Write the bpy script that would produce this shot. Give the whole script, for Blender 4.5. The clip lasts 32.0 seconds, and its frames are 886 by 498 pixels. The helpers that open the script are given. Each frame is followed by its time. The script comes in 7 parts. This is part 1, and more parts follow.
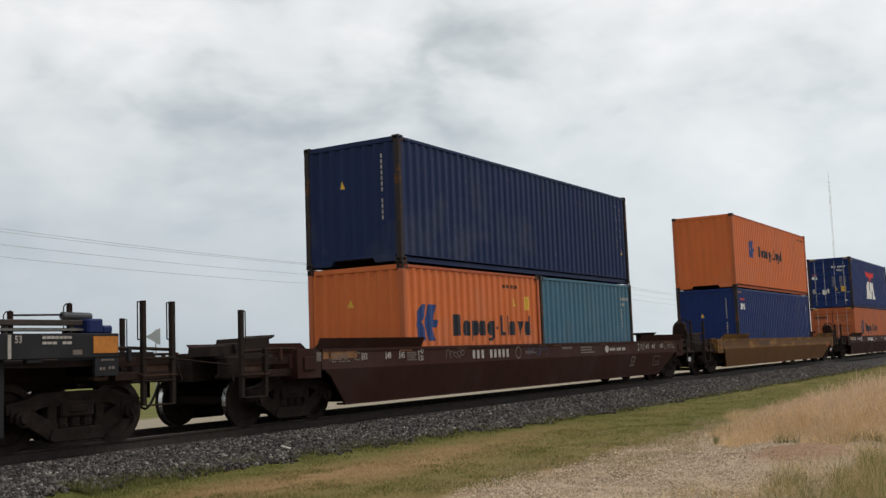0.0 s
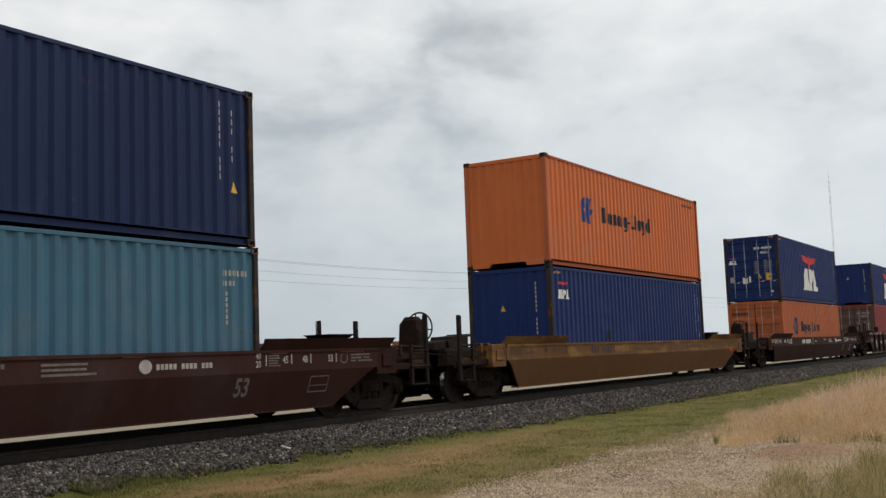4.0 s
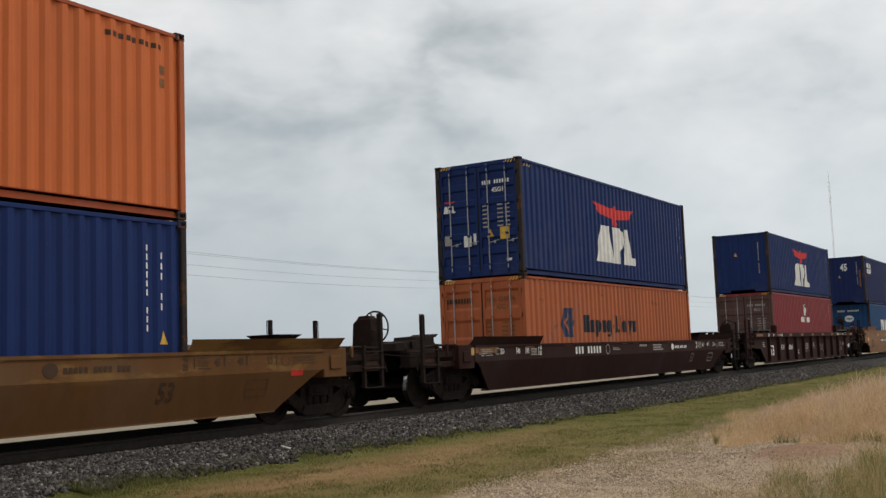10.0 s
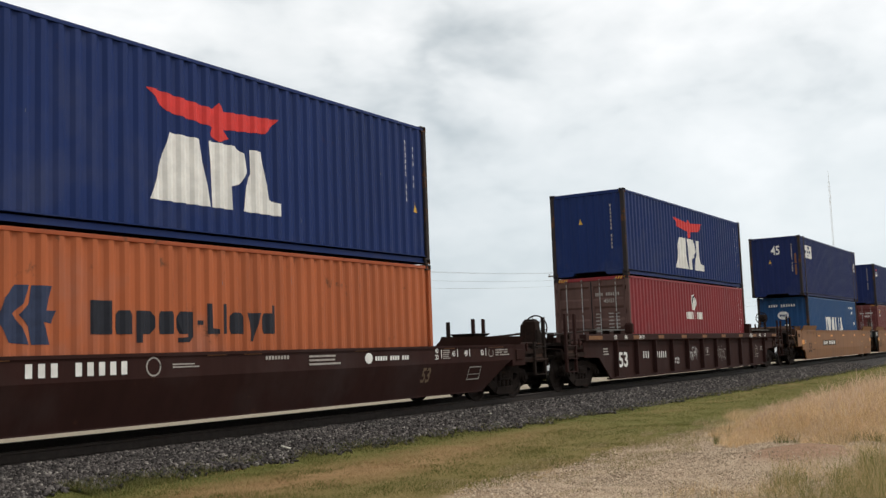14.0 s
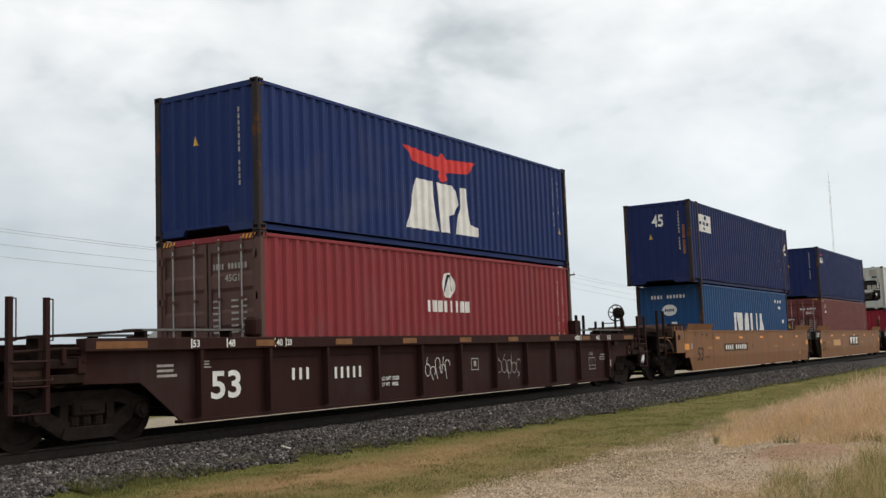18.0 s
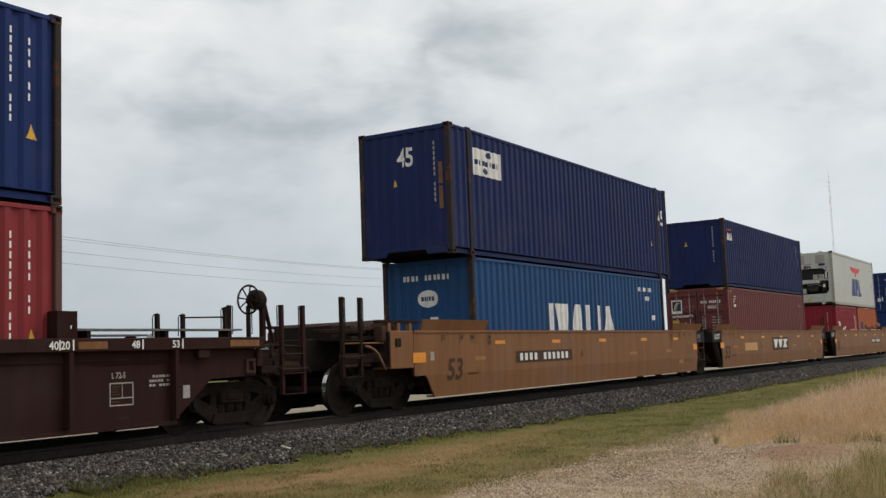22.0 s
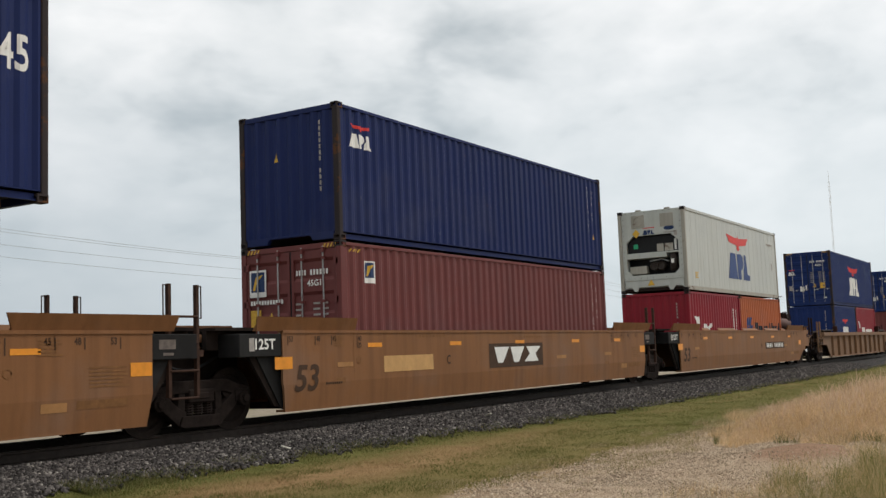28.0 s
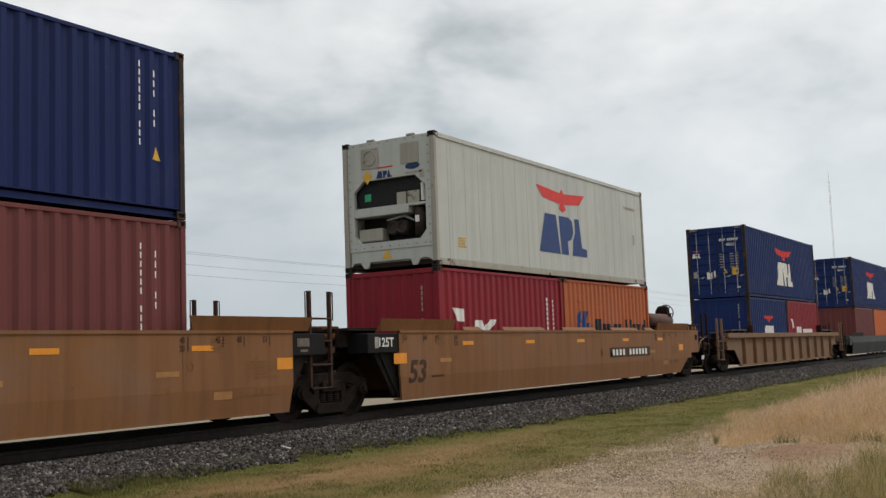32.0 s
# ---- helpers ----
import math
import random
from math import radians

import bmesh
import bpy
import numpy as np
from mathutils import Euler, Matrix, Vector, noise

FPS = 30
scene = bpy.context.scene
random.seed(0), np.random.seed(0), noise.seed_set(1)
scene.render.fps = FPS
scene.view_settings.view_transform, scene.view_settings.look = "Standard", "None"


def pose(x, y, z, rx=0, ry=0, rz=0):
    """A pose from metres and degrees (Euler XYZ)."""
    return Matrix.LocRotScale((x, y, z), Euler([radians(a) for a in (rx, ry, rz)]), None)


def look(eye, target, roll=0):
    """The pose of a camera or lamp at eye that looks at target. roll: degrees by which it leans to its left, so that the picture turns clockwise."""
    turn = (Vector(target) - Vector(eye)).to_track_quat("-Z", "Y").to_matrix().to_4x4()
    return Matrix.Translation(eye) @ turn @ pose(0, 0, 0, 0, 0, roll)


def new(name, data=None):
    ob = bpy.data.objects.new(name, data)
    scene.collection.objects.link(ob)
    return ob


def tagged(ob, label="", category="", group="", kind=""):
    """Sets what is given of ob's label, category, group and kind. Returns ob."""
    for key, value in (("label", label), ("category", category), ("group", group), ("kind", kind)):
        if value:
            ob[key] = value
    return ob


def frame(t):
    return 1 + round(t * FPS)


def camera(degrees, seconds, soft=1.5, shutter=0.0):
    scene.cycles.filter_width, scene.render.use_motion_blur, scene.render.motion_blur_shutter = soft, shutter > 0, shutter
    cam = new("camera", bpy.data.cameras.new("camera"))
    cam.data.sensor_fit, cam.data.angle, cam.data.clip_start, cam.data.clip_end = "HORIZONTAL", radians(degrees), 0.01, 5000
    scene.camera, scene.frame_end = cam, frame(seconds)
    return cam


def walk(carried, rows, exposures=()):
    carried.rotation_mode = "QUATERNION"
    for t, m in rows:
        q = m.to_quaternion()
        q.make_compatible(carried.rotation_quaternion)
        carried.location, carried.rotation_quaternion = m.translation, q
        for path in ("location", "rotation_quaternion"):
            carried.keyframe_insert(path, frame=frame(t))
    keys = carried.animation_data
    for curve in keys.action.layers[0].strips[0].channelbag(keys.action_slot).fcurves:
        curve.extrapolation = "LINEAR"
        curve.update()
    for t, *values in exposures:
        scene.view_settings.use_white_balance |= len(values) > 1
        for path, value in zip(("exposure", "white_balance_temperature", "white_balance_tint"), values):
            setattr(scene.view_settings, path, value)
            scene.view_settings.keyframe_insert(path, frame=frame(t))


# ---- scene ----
cam = camera(45.9, 32.0, soft=1.45)
STAND = pose(0.0, -12.80, 0.905, 95.744, 2.104, -58.178)
EXPOSURE = ((0.0, -0.08), (1.0, 0.02), (2.0, 0.04), (3.5, -0.1), (5.0, -0.2), (6.0, -0.12), (7.0, -0.02), (8.0, 0.02), (9.0, -0.1), (10.0, -0.24), (11.0, -0.18), (12.0, -0.05), (13.0, 0.12), (14.5, 0.03),
            (16.0, -0.18), (17.0, -0.12), (18.0, 0.05), (19.0, 0.1), (20.0, 0.01), (21.0, -0.03), (22.0, -0.15), (23.0, 0.02), (24.0, 0.27), (25.5, 0.16), (27.0, 0.04), (28.0, -0.02), (29.0, 0.1), (30.0, 0.11), (31.0, 0.0), (32.0, -0.15))
walk(cam, [(0.0, STAND), (32.0, STAND)], EXPOSURE)

# ---- sky and light ----
SUN_AZ, SUN_EL = 128.0, 50.0          # degrees from +y towards +x, and above the horizon


def make_world():
    w = bpy.data.worlds.new("overcast_sky")
    scene.world = w
    w.use_nodes = True
    nt = w.node_tree
    n, l = nt.nodes, nt.links
    n.clear()
    out = n.new("ShaderNodeOutputWorld")
    bg = n.new("ShaderNodeBackground")
    sky = n.new("ShaderNodeTexSky")
    sky.sky_type = "NISHITA"
    sky.sun_disc = False
    sky.sun_elevation, sky.sun_rotation = radians(SUN_EL), radians(SUN_AZ)
    sky.air_density, sky.dust_density = 1.0, 2.0
    dim = n.new("ShaderNodeVectorMath")
    dim.operation = "SCALE"
    dim.inputs["Scale"].default_value = 0.11
    l.new(sky.outputs[0], dim.inputs[0])
    tc = n.new("ShaderNodeTexCoord")
    sep = n.new("ShaderNodeSeparateXYZ")
    l.new(tc.outputs["Generated"], sep.inputs[0])

    def m(op, a, b=None, clamp=False):
        q = n.new("ShaderNodeMath")
        q.operation = op
        q.use_clamp = clamp
        for i, v in enumerate((a, b)):
            if v is None:
                continue
            if isinstance(v, (int, float)):
                q.inputs[i].default_value = v
            else:
                l.new(v, q.inputs[i])
        return q.outputs[0]

    # a deck of soft clouds; its thick and thin parts have ragged edges
    def puffs(scale, detail, rough, dist, off, flat):
        mp = n.new("ShaderNodeMapping")
        mp.inputs["Location"].default_value = off
        mp.inputs["Scale"].default_value = (1.0, 1.0, flat)
        l.new(tc.outputs["Generated"], mp.inputs[0])
        t = n.new("ShaderNodeTexNoise")
        t.inputs["Scale"].default_value = scale
        t.inputs["Detail"].default_value = detail
        t.inputs["Roughness"].default_value = rough
        t.inputs["Distortion"].default_value = dist
        l.new(mp.outputs[0], t.inputs["Vector"])
        return t

    big = puffs(3.0, 3.0, 0.5, 0.3, (3.1, 1.7, 0.4), 2.2).outputs["Fac"]
    mid_size = puffs(6.0, 4.0, 0.5, 0.25, (7.3, 4.1, 2.0), 2.0).outputs["Fac"]
    small = puffs(20.0, 4.0, 0.5, 0.3, (1.3, 9.1, 5.0), 2.0).outputs["Fac"]
    mixv = m("ADD", m("ADD", m("MULTIPLY", big, 0.42), m("MULTIPLY", mid_size, 0.70)), m("ADD", m("MULTIPLY", small, 0.18), -0.115))
    warp = n.new("ShaderNodeVectorMath")
    warp.operation = "MULTIPLY_ADD"
    l.new(puffs(6.0, 4.0, 0.52, 0.3, (2.0, 8.0, 1.0), 1.6).outputs["Color"], warp.inputs[0])
    warp.inputs[1].default_value = (0.26, 0.26, 0.16)
    shift = n.new("ShaderNodeVectorMath")
    shift.operation = "ADD"
    l.new(tc.outputs["Generated"], shift.inputs[0])
    shift.inputs[1].default_value = (-0.13, -0.13, -0.08)
    l.new(shift.outputs[0], warp.inputs[2])
    for d, wide, much in (((0.824, 0.516, 0.233), 0.018, -0.06), ((0.776, 0.602, 0.189), 0.014, -0.055), ((0.941, 0.279, 0.191), 0.014, -0.05), ((0.851, 0.444, 0.281), 0.02, -0.03),
                          ((0.604, 0.735, 0.309), 0.03, 0.07), ((0.896, 0.350, 0.273), 0.010, 0.07), ((0.944, 0.183, 0.274), 0.03, 0.10), ((0.645, 0.747, 0.163), 0.04, 0.03)):
        dot = n.new("ShaderNodeVectorMath")
        dot.operation = "DOT_PRODUCT"
        l.new(warp.outputs[0], dot.inputs[0])
        dot.inputs[1].default_value = d
        mr = n.new("ShaderNodeMapRange")
        mr.interpolation_type = "SMOOTHERSTEP"
        mr.inputs["From Min"].default_value, mr.inputs["From Max"].default_value = 1 - 2.2 * wide, 1.02
        mr.inputs["To Min"].default_value, mr.inputs["To Max"].default_value = 0.0, much
        l.new(dot.outputs["Value"], mr.inputs[0])
        mixv = m("ADD", mixv, mr.outputs[0])
    ramp = n.new("ShaderNodeValToRGB")
    e = ramp.color_ramp.elements
    e[0].position, e[0].color = 0.32, (0.50, 0.545, 0.565, 1)
    e[1].position, e[1].color = 0.72, (0.99, 0.99, 0.985, 1)
    mid = e.new(0.50)
    mid.color = (0.785, 0.81, 0.815, 1)
    l.new(mixv, ramp.inputs[0])
    # haze: the layer turns blue-grey towards the horizon
    haze = n.new("ShaderNodeMapRange")
    haze.inputs["From Min"].default_value, haze.inputs["From Max"].default_value = 0.0, 0.30
    haze.inputs["To Min"].default_value, haze.inputs["To Max"].default_value = 0.85, 0.0
    l.new(sep.outputs[2], haze.inputs[0])
    mh = n.new("ShaderNodeMixRGB")
    l.new(haze.outputs[0], mh.inputs[0])
    l.new(ramp.outputs[0], mh.inputs[1])
    side = n.new("ShaderNodeVectorMath")
    side.operation = "DOT_PRODUCT"
    l.new(tc.outputs["Generated"], side.inputs[0])
    side.inputs[1].default_value = (0.52, -0.85, 0.0)
    hz = n.new("ShaderNodeMapRange")
    hz.interpolation_type = "SMOOTHSTEP"
    hz.inputs["From Min"].default_value, hz.inputs["From Max"].default_value = -0.45, 0.30
    l.new(side.outputs["Value"], hz.inputs[0])
    hc = n.new("ShaderNodeMixRGB")
    hc.inputs[1].default_value = (0.325, 0.405, 0.47, 1)
    hc.inputs[2].default_value = (0.62, 0.70, 0.745, 1)
    l.new(hz.outputs[0], hc.inputs[0])
    l.new(hc.outputs[0], mh.inputs[2])
    mx = n.new("ShaderNodeMixRGB")
    mx.inputs[0].default_value = 0.93
    l.new(dim.outputs[0], mx.inputs[1])
    l.new(mh.outputs[0], mx.inputs[2])
    l.new(mx.outputs[0], bg.inputs[0])
    bg.inputs[1].default_value = 1.07
    l.new(bg.outputs[0], out.inputs[0])


make_world()
sun_data = bpy.data.lights.new("sun", "SUN")
sun_data.energy, sun_data.angle, sun_data.color = 1.75, radians(24), (1.0, 0.96, 0.90)
sun = new("sun", sun_data)
az, el = radians(SUN_AZ), radians(SUN_EL)
sun.matrix_world = look((0, 0, 60), (-60 * math.sin(az) * math.cos(el), -60 * math.cos(az) * math.cos(el), 60 - 60 * math.sin(el)))


# ---- materials ----
def node_mat(name):
    mt = bpy.data.materials.new(name)
    mt.use_nodes = True
    nt = mt.node_tree
    return mt, nt, nt.nodes["Principled BSDF"]


def noise_node(nt, scale, detail=4.0, rough=0.6, stretch=(1, 1, 1), coord="Object"):
    tc = nt.nodes.new("ShaderNodeTexCoord")
    mp = nt.nodes.new("ShaderNodeMapping")
    mp.inputs["Scale"].default_value = stretch
    nt.links.new(tc.outputs[coord], mp.inputs[0])
    t = nt.nodes.new("ShaderNodeTexNoise")
    t.inputs["Scale"].default_value = scale
    t.inputs["Detail"].default_value = detail
    t.inputs["Roughness"].default_value = rough
    nt.links.new(mp.outputs[0], t.inputs["Vector"])
    return t.outputs["Fac"]


def ramp_node(nt, fac, stops):
    r = nt.nodes.new("ShaderNodeValToRGB")
    e = r.color_ramp.elements
    e[0].position, e[0].color = stops[0][0], (*stops[0][1], 1)
    e[1].position, e[1].color = stops[-1][0], (*stops[-1][1], 1)
    for p, c in stops[1:-1]:
        k = e.new(p)
        k.color = (*c, 1)
    nt.links.new(fac, r.inputs[0])
    return r.outputs[0]


def mix_node(nt, fac, a, b, mode="MIX"):
    q = nt.nodes.new("ShaderNodeMixRGB")
    q.blend_type = mode
    for i, v in ((0, fac), (1, a), (2, b)):
        if isinstance(v, (int, float)):
            q.inputs[i].default_value = v
        elif isinstance(v, tuple):
            q.inputs[i].default_value = (*v, 1)
        else:
            nt.links.new(v, q.inputs[i])
    return q.outputs[0]


def bump_node(nt, bsdf, fac, strength, dist):
    b = nt.nodes.new("ShaderNodeBump")
    b.inputs["Strength"].default_value = strength
    b.inputs["Distance"].default_value = dist
    nt.links.new(fac, b.inputs["Height"])
    nt.links.new(b.outputs[0], bsdf.inputs["Normal"])


def shade(c, k):
    return tuple(min(1.0, x * k) for x in c)


def paint(name, c, rough=0.5, fade=0.25, streak=0.35, rust=0.35, metal=0.0, second=None, gloss=0.22):
    """Weathered paint on steel: fading in patches, run-off streaks, rust spots."""
    mt, nt, b = node_mat(name)
    grey = sum(c) / 3
    pale = tuple(x * (1 - 0.45 * fade) + (grey * 0.6 + 0.12) * 0.45 * fade for x in c)
    patch = noise_node(nt, 0.55, 5, 0.6)
    col = ramp_node(nt, patch, ((0.3, shade(c, 0.88)), (0.52, c), (0.72, pale)))
    run = noise_node(nt, 1.6, 5, 0.65, (2.6, 2.6, 0.16))
    col = mix_node(nt, streak, col, ramp_node(nt, run, ((0.36, (0.66, 0.65, 0.64)), (0.56, (1, 1, 1)))), "MULTIPLY")
    spots = noise_node(nt, 2.1, 9, 0.72)
    mask = ramp_node(nt, spots, ((0.66 - 0.05 * rust, (0, 0, 0)), (0.74 - 0.05 * rust, (rust, rust, rust))))
    col = mix_node(nt, mask, col, (0.100, 0.045, 0.022))
    if second:
        # an older coat shows through in long ragged patches
        old = ramp_node(nt, noise_node(nt, 1.5, 7, 0.62, (0.55, 0.55, 1.9)), ((0.50, (0, 0, 0)), (0.60, (0.75, 0.75, 0.75))))
        sp = nt.nodes.new("ShaderNodeSeparateXYZ")
        tc = nt.nodes.new("ShaderNodeTexCoord")
        nt.links.new(tc.outputs["Object"], sp.inputs[0])
        band = nt.nodes.new("ShaderNodeMapRange")
        band.inputs["From Min"].default_value, band.inputs["From Max"].default_value = 0.64, 0.76
        nt.links.new(sp.outputs[2], band.inputs[0])
        old = mix_node(nt, 1.0, old, band.outputs[0], "MULTIPLY")
        col = mix_node(nt, old, col, second)
    grain = noise_node(nt, 60, 3, 0.6)
    col = mix_node(nt, 0.12, col, ramp_node(nt, grain, ((0.3, (0.6, 0.6, 0.6)), (0.7, (1.25, 1.25, 1.25)))), "MULTIPLY")
    nt.links.new(col, b.inputs["Base Color"])
    b.inputs["Metallic"].default_value = metal
    b.inputs["Specular IOR Level"].default_value = gloss
    rr = ramp_node(nt, patch, ((0.3, (rough - 0.08,) * 3), (0.7, (rough + 0.14,) * 3)))
    nt.links.new(rr, b.inputs["Roughness"])
    bump_node(nt, b, noise_node(nt, 6, 4, 0.6), 0.12, 0.01)
    return mt


def plain(name, c, rough=0.6, metal=0.0, var=0.25, scale=8.0, gloss=0.2):
    mt, nt, b = node_mat(name)
    f = noise_node(nt, scale, 6, 0.65)
    col = ramp_node(nt, f, ((0.3, shade(c, 1 - var)), (0.7, shade(c, 1 + var))))
    nt.links.new(col, b.inputs["Base Color"])
    b.inputs["Roughness"].default_value = rough
    b.inputs["Metallic"].default_value = metal
    b.inputs["Specular IOR Level"].default_value = 0.5 if metal > 0.4 else gloss
    bump_node(nt, b, f, 0.15, 0.004)
    return mt


def island(name, stops, rough=0.8, thin=0.0, mottled=0.5):
    """Colour chosen piece by piece inside one mesh."""
    mt, nt, b = node_mat(name)
    g = nt.nodes.new("ShaderNodeNewGeometry")
    col = ramp_node(nt, g.outputs["Random Per Island"], stops)
    patch = noise_node(nt, 0.6, 3, 0.6)
    col = mix_node(nt, mottled, col, ramp_node(nt, patch, ((0.3, (0.7, 0.72, 0.7)), (0.7, (1.2, 1.18, 1.15)))), "MULTIPLY")
    nt.links.new(col, b.inputs["Base Color"])
    b.inputs["Roughness"].default_value = rough
    b.inputs["Specular IOR Level"].default_value = 0.15
    if thin:
        # thin leaves let light through
        tr = nt.nodes.new("ShaderNodeBsdfTranslucent")
        nt.links.new(col, tr.inputs[0])
        ms = nt.nodes.new("ShaderNodeMixShader")
        ms.inputs[0].default_value = thin
        nt.links.new(b.outputs[0], ms.inputs[1])
        nt.links.new(tr.outputs[0], ms.inputs[2])
        nt.links.new(ms.outputs[0], nt.nodes["Material Output"].inputs[0])
    return mt


